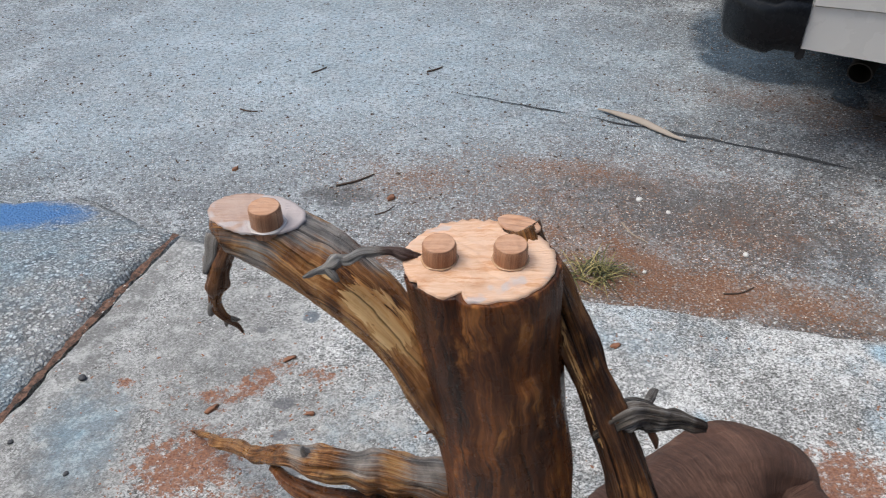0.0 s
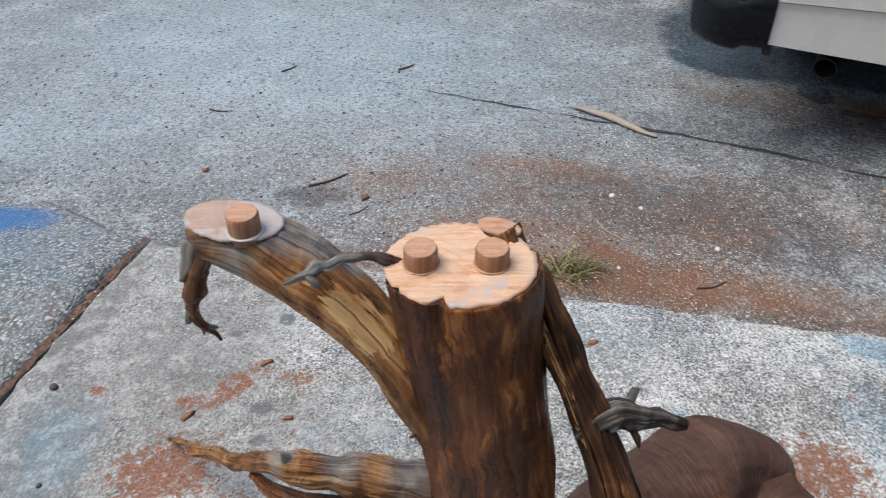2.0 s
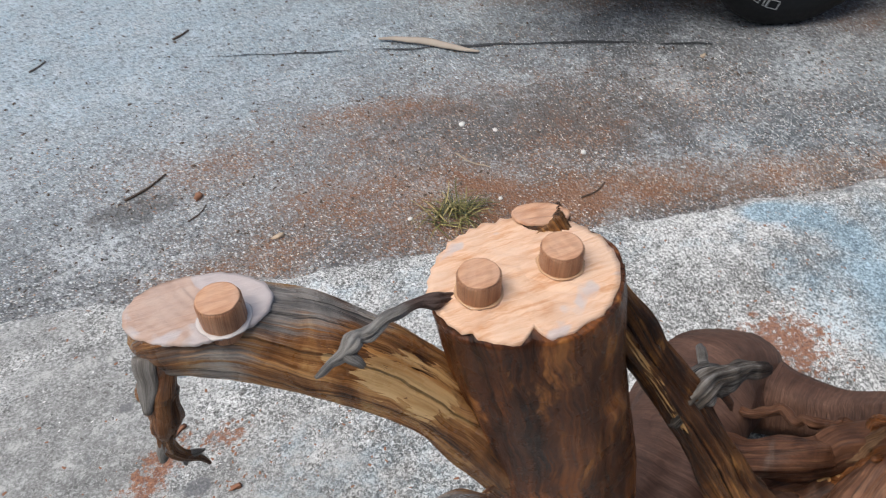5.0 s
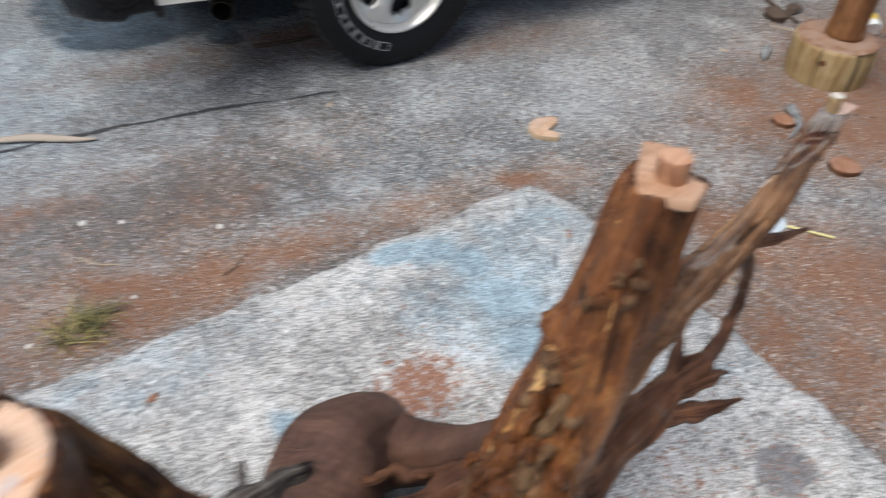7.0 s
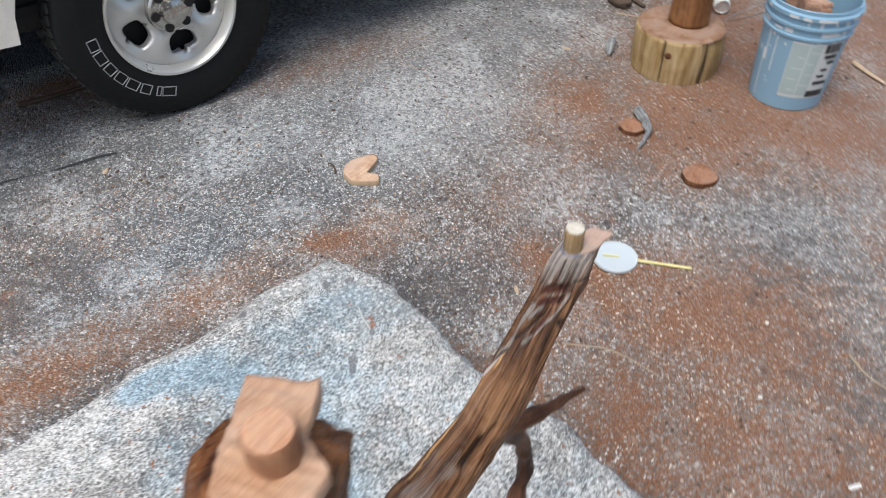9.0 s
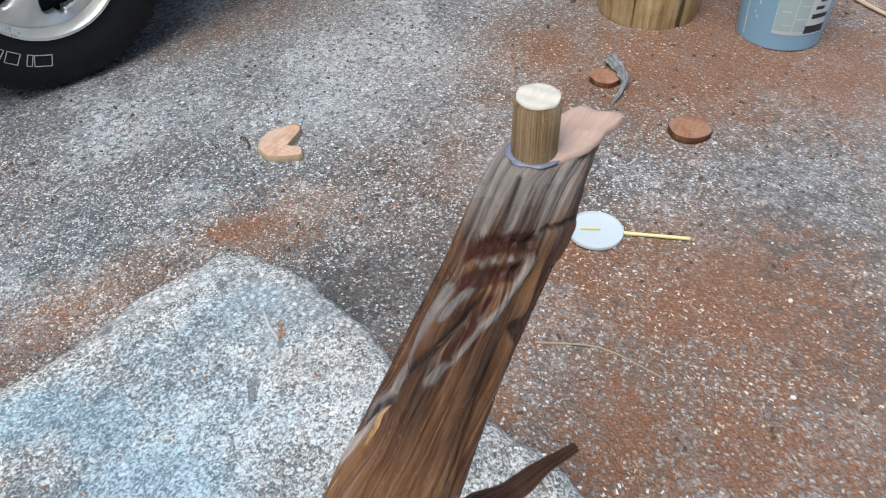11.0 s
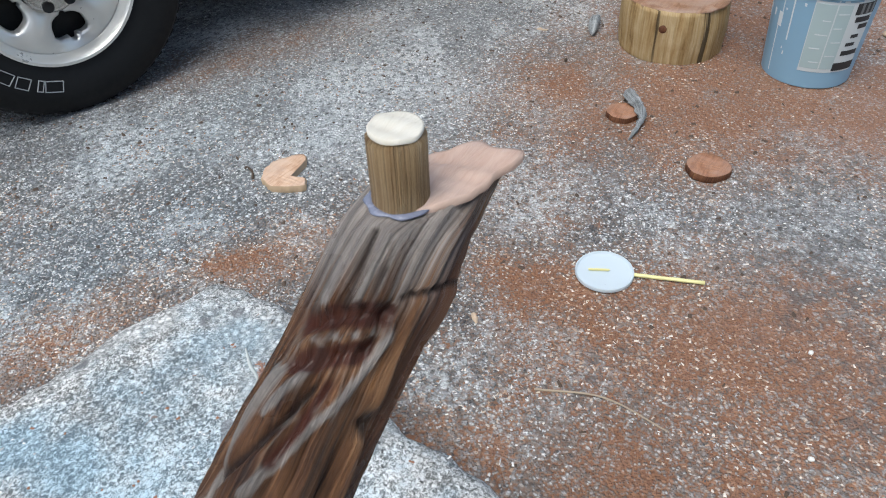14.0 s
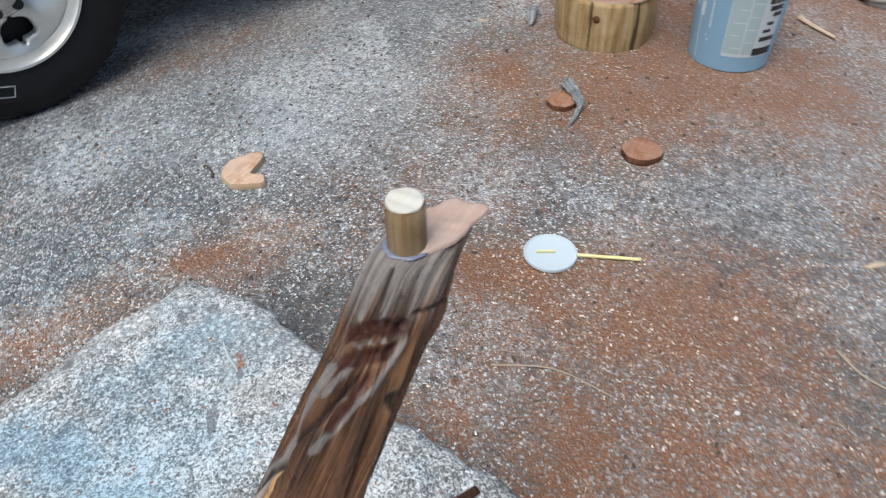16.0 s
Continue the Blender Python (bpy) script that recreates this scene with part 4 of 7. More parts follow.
# the limb that leans away from the trunk, with its sawn and glued end
limb_b = wood_part("leaning_limb", limb("leaning_limb", [(0.475, 0.755, 0.50, 0.030), (0.430, 0.765, 0.62, 0.036), (0.383, 0.785, 0.725, 0.043), (0.335, 0.815, 0.803, 0.043), (0.27, 0.85, 0.858, 0.047), (0.20, 0.882, 0.900, 0.050), (0.13, 0.90, 0.930, 0.046), (0.085, 0.905, 0.93, 0.035), (0.067, 0.905, 0.925, 0.012)], M_LIMB, seed=4.2, around=80, groove=0.10, lump=0.06, cap_z=0.956, fine=0.012, pale=[(0.293, 0.800, 0.873, 0.036), (0.318, 0.790, 0.842, 0.036), (0.272, 0.806, 0.895, 0.026), (0.235, 0.825, 0.913, 0.012)], aged=[(0.12, 0.910, 0.955, 0.060), (0.18, 0.890, 0.950, 0.050), (0.24, 0.880, 0.930, 0.040), (0.29, 0.880, 0.905, 0.035), (0.08, 0.88, 0.90, 0.040), (0.20, 0.88, 0.95, 0.045), (0.14, 0.87, 0.92, 0.040)]), "grey and amber streaked leaning limb")


def b_outline(a):
    r = 0.070 * 0.043 / math.hypot(0.043 * math.cos(a + 0.25), 0.070 * math.sin(a + 0.25))
    return r * (1 + 0.06 * n3(math.cos(a) * 2, math.sin(a) * 2, 8.0) + 0.012 * math.sin(a * 23))


wood_part("cut_face", face_disc("cut_face", (0.133, 0.899, 0.9585), b_outline, M_CUT_GLUED, saw=0.0008, angle=0.4, seed=3.0), "sawn face smeared with whitish glue", limb_b)
wood_part("hook_branch", limb("hook_branch", [(0.10, 0.892, 0.935, 0.018), (0.082, 0.876, 0.90, 0.0155), (0.069, 0.862, 0.862, 0.0135), (0.064, 0.857, 0.838, 0.0105), (0.070, 0.856, 0.815, 0.0065), (0.080, 0.857, 0.795, 0.0045), (0.086, 0.857, 0.785, 0.0042), (0.091, 0.857, 0.772, 0.0025)], M_STREAK, kink=0.005, seed=7.1, around=32, step=0.004, groove=0.30, lump=0.28), "hanging grey hooked branch", limb_b)
wood_part("snag", limb("snag", [(0.075, 0.885, 0.93, 0.014), (0.066, 0.868, 0.905, 0.010), (0.060, 0.853, 0.888, 0.003)], M_GREY, kink=0.003, seed=3.3, around=20, step=0.004, groove=0.2), "", limb_b)
wood_part("snag", limb("snag", [(0.064, 0.857, 0.838, 0.010), (0.056, 0.853, 0.822, 0.0075), (0.053, 0.852, 0.812, 0.004)], M_GREY, kink=0.003, seed=5.3, around=20, step=0.004, groove=0.2), "", limb_b)
wood_part("snag", limb("snag", [(0.074, 0.857, 0.803, 0.004), (0.071, 0.855, 0.792, 0.003), (0.070, 0.855, 0.786, 0.0015)], M_GREY, kink=0.003, seed=6.3, around=14, step=0.003, groove=0.2), "", limb_b)
wood_part("snag", limb("snag", [(0.078, 0.857, 0.80, 0.004), (0.086, 0.858, 0.797, 0.0035), (0.092, 0.858, 0.797, 0.0012)], M_GREY, kink=0.003, seed=6.9, around=14, step=0.003, groove=0.2), "", limb_b)
wood_part("curved_twig", limb("curved_twig", [(0.36, 0.82, 0.940, 0.009), (0.335, 0.815, 0.957, 0.0062), (0.300, 0.810, 0.965, 0.0058), (0.265, 0.803, 0.957, 0.0074), (0.250, 0.800, 0.951, 0.0084), (0.240, 0.798, 0.947, 0.0062), (0.226, 0.794, 0.941, 0.0040), (0.212, 0.790, 0.938, 0.0010)], M_GREY, kink=0.003, seed=9.0, around=32, step=0.002, groove=0.4, lump=0.25, strokes=[(((0.37, 0.82, 0.935), (0.335, 0.815, 0.957), (0.318, 0.812, 0.962)), 0.013, 0.0, "scar", 0.5)], aged=[(0.225, 0.795, 0.94, 0.05), (0.25, 0.80, 0.95, 0.045), (0.275, 0.80, 0.96, 0.03)]), "thin pale twig with a broken end", trunk)
wood_part("snag", limb("snag", [(0.243, 0.798, 0.948, 0.006), (0.250, 0.792, 0.942, 0.005), (0.256, 0.788, 0.934, 0.003)], M_GREY, kink=0.003, seed=2.9, around=14, step=0.003, groove=0.2), "", trunk)

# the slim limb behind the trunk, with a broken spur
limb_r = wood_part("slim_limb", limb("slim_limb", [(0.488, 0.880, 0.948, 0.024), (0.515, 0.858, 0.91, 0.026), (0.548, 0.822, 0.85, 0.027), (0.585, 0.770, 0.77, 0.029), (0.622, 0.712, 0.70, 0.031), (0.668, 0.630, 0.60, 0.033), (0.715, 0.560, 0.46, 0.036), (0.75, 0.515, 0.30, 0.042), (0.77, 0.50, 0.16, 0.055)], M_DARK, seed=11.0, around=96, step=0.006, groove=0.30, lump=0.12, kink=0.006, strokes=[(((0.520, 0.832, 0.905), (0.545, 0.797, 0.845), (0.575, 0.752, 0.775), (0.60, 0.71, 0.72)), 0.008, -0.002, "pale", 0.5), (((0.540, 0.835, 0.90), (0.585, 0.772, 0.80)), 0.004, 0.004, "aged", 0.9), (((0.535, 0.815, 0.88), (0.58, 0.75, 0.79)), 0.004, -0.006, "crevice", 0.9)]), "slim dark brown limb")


def r_outline(a):
    r = 0.030 * 0.0165 / math.hypot(0.0165 * math.cos(a + 0.45), 0.030 * math.sin(a + 0.45))
    return r * (1 + 0.10 * n3(math.cos(a) * 2, math.sin(a) * 2, 12.0))


wood_part("cut_face", face_disc("cut_face", (0.486, 0.880, 0.9575), r_outline, M_CUT_RED, thick=0.004, saw=0.001, angle=1.2, seed=5.0, tilt=(0.02, -0.04)), "sawn orange end", limb_r)
wood_part("stub", limb("stub", [(0.494, 0.870, 0.89, 0.027), (0.489, 0.877, 0.935, 0.026), (0.486, 0.880, 0.954, 0.0245)], M_DARK, seed=12.0, cap_z=0.955, around=40, step=0.006, groove=0.25, lump=0.1, squash=(0.72, 1.2), spin=-0.45), "dark side of the sawn stub", limb_r)
M_SPUR = wood_material("silver_black_juniper", (0.022, 0.016, 0.012), (0.14, 0.115, 0.095), (0.40, 0.37, 0.34), patch=0.0, grey=0.3, grey_color=(0.42, 0.39, 0.36), rough=(0.4, 0.65), crack=0.9)
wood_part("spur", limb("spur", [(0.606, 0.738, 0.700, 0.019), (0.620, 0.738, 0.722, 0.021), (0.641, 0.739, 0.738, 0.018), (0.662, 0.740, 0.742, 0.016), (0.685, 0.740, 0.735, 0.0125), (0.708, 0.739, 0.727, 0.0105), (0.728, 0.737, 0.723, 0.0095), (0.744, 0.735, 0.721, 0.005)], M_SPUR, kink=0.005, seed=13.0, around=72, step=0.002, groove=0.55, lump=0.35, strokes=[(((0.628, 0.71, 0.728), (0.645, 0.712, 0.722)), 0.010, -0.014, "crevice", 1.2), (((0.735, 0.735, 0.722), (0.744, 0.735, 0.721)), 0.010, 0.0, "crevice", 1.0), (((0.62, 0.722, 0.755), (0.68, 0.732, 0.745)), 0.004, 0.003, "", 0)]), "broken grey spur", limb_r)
wood_part("snag", limb("snag", [(0.662, 0.755, 0.735, 0.009), (0.678, 0.785, 0.728, 0.006), (0.690, 0.800, 0.720, 0.003)], M_SPUR, kink=0.003, seed=1.9, around=18, step=0.004, groove=0.2), "", limb_r)
wood_part("snag", limb("snag", [(0.664, 0.735, 0.735, 0.007), (0.672, 0.722, 0.715, 0.005), (0.676, 0.715, 0.70, 0.002)], M_ROOT, kink=0.003, seed=8.9, around=14, step=0.004, groove=0.2), "", limb_r)

# the low branch that reaches along the ground
low = wood_part("low_branch", limb("low_branch", [(0.48, 0.84, 0.34, 0.060), (0.36, 0.85, 0.41, 0.044), (0.24, 0.86, 0.435, 0.031), (0.13, 0.88, 0.43, 0.022), (0.02, 0.95, 0.355, 0.0155), (-0.08, 1.03, 0.27, 0.014), (-0.13, 1.075, 0.230, 0.0075), (-0.17, 1.11, 0.200, 0.006), (-0.198, 1.131, 0.180, 0.002)], M_LIMB, kink=0.004, seed=15.0, around=56, groove=0.3, lump=0.16, step=0.006, aged=[(0.36, 0.86, 0.45, 0.06), (0.24, 0.87, 0.46, 0.05), (0.13, 0.885, 0.45, 0.035)]), "low grey branch with amber hollow side")
wood_part("snag", limb("snag", [(0.145, 0.875, 0.445, 0.009), (0.138, 0.872, 0.468, 0.007), (0.136, 0.872, 0.482, 0.003)], M_GREY, kink=0.003, seed=3.9, around=16, step=0.004, groove=0.2), "", low)
wood_part("root", limb("root", [(0.50, 0.80, 0.30, 0.055), (0.34, 0.81, 0.355, 0.036), (0.21, 0.83, 0.365, 0.025), (0.12, 0.86, 0.375, 0.016), (0.06, 0.91, 0.365, 0.008)], M_AMBER, seed=17.0, around=40, groove=0.2, lump=0.15), "amber root under the low branch")

# the root mass between the trunks
wood_part("root", limb("root", [(0.52, 0.73, 0.23, 0.095), (0.66, 0.72, 0.235, 0.075), (0.80, 0.70, 0.245, 0.07), (0.93, 0.67, 0.26, 0.09), (1.03, 0.65, 0.29, 0.095)], M_ROOT, seed=19.0, around=64, step=0.012, groove=0.20, lump=0.22), "knotted brown root between the trunks")
wood_part("burl", limb("burl", [(0.60, 0.75, 0.24, 0.085), (0.72, 0.83, 0.275, 0.098), (0.83, 0.905, 0.285, 0.108), (0.93, 0.955, 0.283, 0.108), (1.02, 0.965, 0.262, 0.088), (1.08, 0.955, 0.225, 0.05)], M_BURL, seed=21.0, around=72, step=0.010, groove=0.07, lump=0.17), "smooth rounded brown burl resting on the slab")
wood_part("root", limb("root", [(0.90, 0.955, 0.265, 0.100), (1.00, 0.935, 0.262, 0.085), (1.055, 0.865, 0.275, 0.062), (1.085, 0.79, 0.325, 0.046), (1.095, 0.73, 0.40, 0.040), (1.085, 0.67, 0.47, 0.05)], M_BURL, seed=23.0, around=40, groove=0.10, lump=0.10), "dark curved root")
wood_part("root", limb("root", [(0.74, 0.62, 0.20, 0.05), (0.82, 0.60, 0.27, 0.045), (0.90, 0.60, 0.36, 0.042), (0.99, 0.61, 0.45, 0.05)], M_ROOT, kink=0.03, seed=25.0, around=48, groove=0.25, lump=0.25), "amber root")
wood_part("root", limb("root", [(0.80, 0.80, 0.34, 0.05), (0.86, 0.75, 0.40, 0.035), (0.93, 0.71, 0.42, 0.028), (1.02, 0.67, 0.45, 0.035)], M_ROOT, kink=0.03, seed=26.0, around=40, groove=0.25, lump=0.25), "gnarled amber root")
wood_part("root", limb("root", [(0.90, 0.62, 0.17, 0.06), (0.96, 0.585, 0.30, 0.055), (1.01, 0.575, 0.43, 0.045), (1.06, 0.58, 0.56, 0.03), (1.10, 0.585, 0.66, 0.015)], M_AMBER, seed=28.0, around=48, groove=0.3, lump=0.25, knots=[(0.3, 3.0, 0.02, 0.4), (0.5, 2.0, 0.018, 0.4), (0.6, 4.0, 0.018, 0.4)]), "ragged amber burl wood")

# broken knobs and splinters round the foot of the second upright
rng = random.Random(14)
for k in range(16):
    a = radians(95 + k * 13)
    h = 0.26 + 0.34 * rng.random()
    r0 = 0.088 - 0.06 * (h - 0.26)
    c = Vector((0.985 + (h - 0.2) * 0.26, 0.64 - (h - 0.2) * 0.08, h))
    d = Vector((math.cos(a), math.sin(a), rng.uniform(0.1, 0.9)))
    p, q = c + Vector((d.x, d.y, 0)) * r0 * 0.7, rng.uniform(0.011, 0.020)
    L = rng.uniform(0.025, 0.07)
    wood_part("snag", limb("snag", [(*p, q), (*(p + d * L * 0.5), q * 0.85), (*(p + d * L), q * 0.35)], M_AMBER if k % 3 else M_LIMB, seed=k * 1.7, around=22, step=0.004, groove=0.35, lump=0.3, kink=0.012), "", base)

rng = random.Random(8)
for k in range(9):
    a0 = radians(128 + k * 15)
    pts = []
    top = rng.uniform(0.46, 0.70)
    for j in range(7):
        h = 0.20 + (top - 0.20) * j / 6
        r0 = 0.118 - 0.10 * (h - 0.15)
        a = a0 + rng.uniform(-0.16, 0.16)
        c = Vector((0.985 + (h - 0.2) * 0.26, 0.645 - (h - 0.2) * 0.06, h))
        pts.append((c.x + r0 * math.cos(a) * 0.92, c.y + r0 * math.sin(a) * 0.92, h, rng.uniform(0.009, 0.018) * (0.5 if j in (0, 6) else 1.0)))
    wood_part("root", limb("root", pts, M_KNOT if k % 4 == 1 else M_AMBER, kink=0.012, seed=60 + k * 2.3, around=28, step=0.006, groove=0.5, lump=0.45, pale=[(*pts[3][:3], 0.05)] if k % 2 else ()), "ragged amber ridge of root wood", base)
wood_part("root", limb("root", [(0.90, 0.86, 0.36, 0.007), (0.95, 0.80, 0.385, 0.008), (1.00, 0.74, 0.41, 0.008), (1.04, 0.69, 0.43, 0.008)], M_ROOT, kink=0.008, seed=77.0, around=24, step=0.005, groove=0.4, lump=0.3), "thin brown root bridging burl and trunk", base)
wood_part("root", limb("root", [(0.66, 0.66, 0.20, 0.055), (0.74, 0.66, 0.30, 0.060), (0.83, 0.68, 0.33, 0.058), (0.90, 0.68, 0.28, 0.05)], M_BURL, kink=0.01, seed=79.0, around=48, step=0.008, groove=0.3, lump=0.3), "rounded reddish root lobe", base)

# the second upright
S2_BUMPS = [(1.132, 0.589, 0.869, 0.011, 0.009), (1.146, 0.577, 0.880, 0.010, 0.010), (1.113, 0.597, 0.834, 0.012, 0.010), (1.137, 0.573, 0.832, 0.011, 0.011), (1.110, 0.614, 0.809, 0.012, 0.009), (1.150, 0.565, 0.855, 0.010, 0.008), (1.07, 0.622, 0.701, 0.016, 0.014), (1.05, 0.642, 0.648, 0.016, 0.014), (1.08, 0.605, 0.731, 0.013, 0.011), (1.04, 0.600, 0.60, 0.018, 0.022), (1.065, 0.58, 0.65, 0.018, 0.021), (1.02, 0.63, 0.56, 0.02, 0.024), (1.127, 0.676, 0.733, 0.020, 0.020)]
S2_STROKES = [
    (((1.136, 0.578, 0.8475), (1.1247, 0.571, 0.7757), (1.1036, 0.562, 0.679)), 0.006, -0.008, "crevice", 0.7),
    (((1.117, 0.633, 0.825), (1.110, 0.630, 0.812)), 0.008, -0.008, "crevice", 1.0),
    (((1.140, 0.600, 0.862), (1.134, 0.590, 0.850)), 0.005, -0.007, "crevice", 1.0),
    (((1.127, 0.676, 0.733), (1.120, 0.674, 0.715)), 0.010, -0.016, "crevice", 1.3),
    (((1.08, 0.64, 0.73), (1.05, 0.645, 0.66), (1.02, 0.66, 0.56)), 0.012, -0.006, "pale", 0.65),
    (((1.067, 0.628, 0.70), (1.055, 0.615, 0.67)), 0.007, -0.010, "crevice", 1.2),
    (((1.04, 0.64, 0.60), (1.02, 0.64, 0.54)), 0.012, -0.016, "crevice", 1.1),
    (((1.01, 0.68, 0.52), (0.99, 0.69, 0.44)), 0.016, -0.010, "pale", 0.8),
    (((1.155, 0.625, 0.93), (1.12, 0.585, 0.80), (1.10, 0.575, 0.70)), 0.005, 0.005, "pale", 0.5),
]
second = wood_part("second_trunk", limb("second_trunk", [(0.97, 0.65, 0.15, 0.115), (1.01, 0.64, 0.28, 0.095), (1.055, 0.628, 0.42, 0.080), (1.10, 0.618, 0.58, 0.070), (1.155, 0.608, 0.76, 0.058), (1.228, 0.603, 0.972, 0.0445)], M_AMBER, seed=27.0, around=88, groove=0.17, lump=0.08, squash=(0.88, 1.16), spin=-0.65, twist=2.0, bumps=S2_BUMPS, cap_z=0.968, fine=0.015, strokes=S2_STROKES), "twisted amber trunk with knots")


def axis_at(z):
    """The second trunk's middle line at a height."""
    rows = ((0.42, 1.055, 0.628), (0.58, 1.10, 0.618), (0.76, 1.155, 0.608), (0.972, 1.228, 0.603))
    return Vector((np.interp(z, [r[0] for r in rows], [r[1] for r in rows]), np.interp(z, [r[0] for r in rows], [r[2] for r in rows]), z))


rng = random.Random(23)
for x, y, z, size, high in S2_BUMPS[:-1]:
    for k in range(2 if high < 0.012 else 3):
        p = Vector((x, y, z)) + Vector((rng.uniform(-1, 1), rng.uniform(-1, 1), rng.uniform(-1.4, 1.4))) * size * (0.0 if k == 0 else 1.0)
        d = (p - axis_at(p.z)).normalized()
        p = p - d * 0.004
        r = size * rng.uniform(0.55, 0.85)
        wood_part("knot", limb("knot", [(*(p - d * r), r * 0.8), (*p, r), (*(p + d * r * 0.8), r * 0.85), (*(p + d * r * 1.25), r * 0.3)], M_KNOT if rng.random() < 0.6 else M_AMBER, seed=p.x * 90 + k, around=18, step=0.003, groove=0.3, lump=0.35), "", second)


S_TOP = [(0.036, 0.060), (0.066, 0.010), (0.024, -0.010), (0.010, -0.047), (-0.026, -0.052), (-0.054, 0.012), (-0.022, 0.033)]


def s_outline(a):
    """The sawn top of the second trunk: seven blunt corners round its middle."""
    best = polygon_radius(a, S_TOP)
    return best * (1 + 0.05 * n3(math.cos(a) * 5, math.sin(a) * 5, 21.0) + 0.03 * n3(math.cos(a) * 14, math.sin(a) * 14, 2.0))


wood_part("cut_face", face_disc("cut_face", (1.224, 0.602, 0.972), s_outline, M_CUT_DULL, thick=0.016, saw=0.0014, angle=0.3, seed=6.0, step=(0.82, 0.57, 0.026, 0.004)), "sawn pinkish top", second)

POST_STROKES = [
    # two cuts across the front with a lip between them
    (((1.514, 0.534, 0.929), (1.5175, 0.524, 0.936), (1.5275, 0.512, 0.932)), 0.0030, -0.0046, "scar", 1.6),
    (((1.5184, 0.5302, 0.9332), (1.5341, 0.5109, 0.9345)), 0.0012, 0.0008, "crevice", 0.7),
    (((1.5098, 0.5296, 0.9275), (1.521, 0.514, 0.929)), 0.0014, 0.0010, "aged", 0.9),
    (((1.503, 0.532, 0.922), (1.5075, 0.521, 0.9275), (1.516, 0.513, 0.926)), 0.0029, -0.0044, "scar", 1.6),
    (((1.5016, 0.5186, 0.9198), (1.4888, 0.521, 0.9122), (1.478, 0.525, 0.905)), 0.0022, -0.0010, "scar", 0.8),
    # pale weathered ridges, and dark furrows between them with their shade painted in
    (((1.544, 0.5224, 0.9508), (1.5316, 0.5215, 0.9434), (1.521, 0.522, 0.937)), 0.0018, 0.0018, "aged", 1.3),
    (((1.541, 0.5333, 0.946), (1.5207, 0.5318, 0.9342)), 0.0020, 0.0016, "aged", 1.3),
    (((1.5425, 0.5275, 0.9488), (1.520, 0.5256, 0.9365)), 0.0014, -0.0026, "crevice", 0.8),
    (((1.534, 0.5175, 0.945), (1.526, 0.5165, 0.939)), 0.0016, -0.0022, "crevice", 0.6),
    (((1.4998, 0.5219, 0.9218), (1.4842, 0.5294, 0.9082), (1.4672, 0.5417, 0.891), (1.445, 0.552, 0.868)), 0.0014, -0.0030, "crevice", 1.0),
    (((1.5254, 0.5106, 0.9254), (1.5068, 0.5142, 0.9173), (1.4877, 0.5195, 0.9096), (1.4705, 0.5288, 0.8964)), 0.0018, 0.0020, "aged", 1.25),
    (((1.500, 0.536, 0.917), (1.4737, 0.5419, 0.8954), (1.44, 0.551, 0.865)), 0.0024, 0.0012, "aged", 1.2),
    (((1.507, 0.5255, 0.926), (1.490, 0.533, 0.912)), 0.0018, 0.0010, "aged", 1.2),
    # the darker flank, its step, the swelling below the tip and an old knot hole
    (((1.5341, 0.5109, 0.9345), (1.5476, 0.5077, 0.9299), (1.5571, 0.5066, 0.9261)), 0.0014, -0.0014, "crevice", 0.9),
    (((1.5676, 0.5075, 0.9386), (1.5456, 0.5064, 0.924), (1.5232, 0.5079, 0.9041), (1.4975, 0.510, 0.8812), (1.46, 0.512, 0.85)), 0.0090, 0.0, "scar", 0.5),
    (((1.46, 0.512, 0.85), (1.42, 0.513, 0.812), (1.38, 0.52, 0.775)), 0.0100, 0.0, "scar", 0.38),
    (((1.557, 0.5065, 0.9225), (1.548, 0.507, 0.9170)), 0.0070, 0.0028, "scar", 0.5),
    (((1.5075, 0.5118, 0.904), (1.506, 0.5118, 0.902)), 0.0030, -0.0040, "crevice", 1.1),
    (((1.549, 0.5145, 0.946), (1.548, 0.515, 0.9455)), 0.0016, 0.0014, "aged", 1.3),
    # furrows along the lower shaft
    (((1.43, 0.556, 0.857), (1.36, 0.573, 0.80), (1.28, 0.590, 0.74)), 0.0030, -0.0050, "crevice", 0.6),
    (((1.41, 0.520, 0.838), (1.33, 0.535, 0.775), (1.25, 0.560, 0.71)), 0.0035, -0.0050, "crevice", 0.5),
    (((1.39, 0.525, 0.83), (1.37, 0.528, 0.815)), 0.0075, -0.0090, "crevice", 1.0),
    (((1.46, 0.545, 0.882), (1.38, 0.560, 0.817), (1.30, 0.578, 0.75)), 0.0040, 0.0045, "pale", 0.45),
    (((1.40, 0.512, 0.805), (1.32, 0.535, 0.74)), 0.0040, 0.0040, "pale", 0.45),
]
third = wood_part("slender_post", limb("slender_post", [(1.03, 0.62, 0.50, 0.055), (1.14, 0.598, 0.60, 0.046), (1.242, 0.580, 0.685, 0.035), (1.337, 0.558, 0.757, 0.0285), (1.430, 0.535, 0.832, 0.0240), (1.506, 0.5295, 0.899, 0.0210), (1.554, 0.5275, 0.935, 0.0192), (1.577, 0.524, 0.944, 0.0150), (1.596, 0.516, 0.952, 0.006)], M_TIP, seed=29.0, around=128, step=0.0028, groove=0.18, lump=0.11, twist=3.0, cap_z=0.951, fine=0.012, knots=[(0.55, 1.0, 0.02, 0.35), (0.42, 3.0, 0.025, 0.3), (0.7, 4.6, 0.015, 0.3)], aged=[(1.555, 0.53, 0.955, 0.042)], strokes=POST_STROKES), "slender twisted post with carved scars")


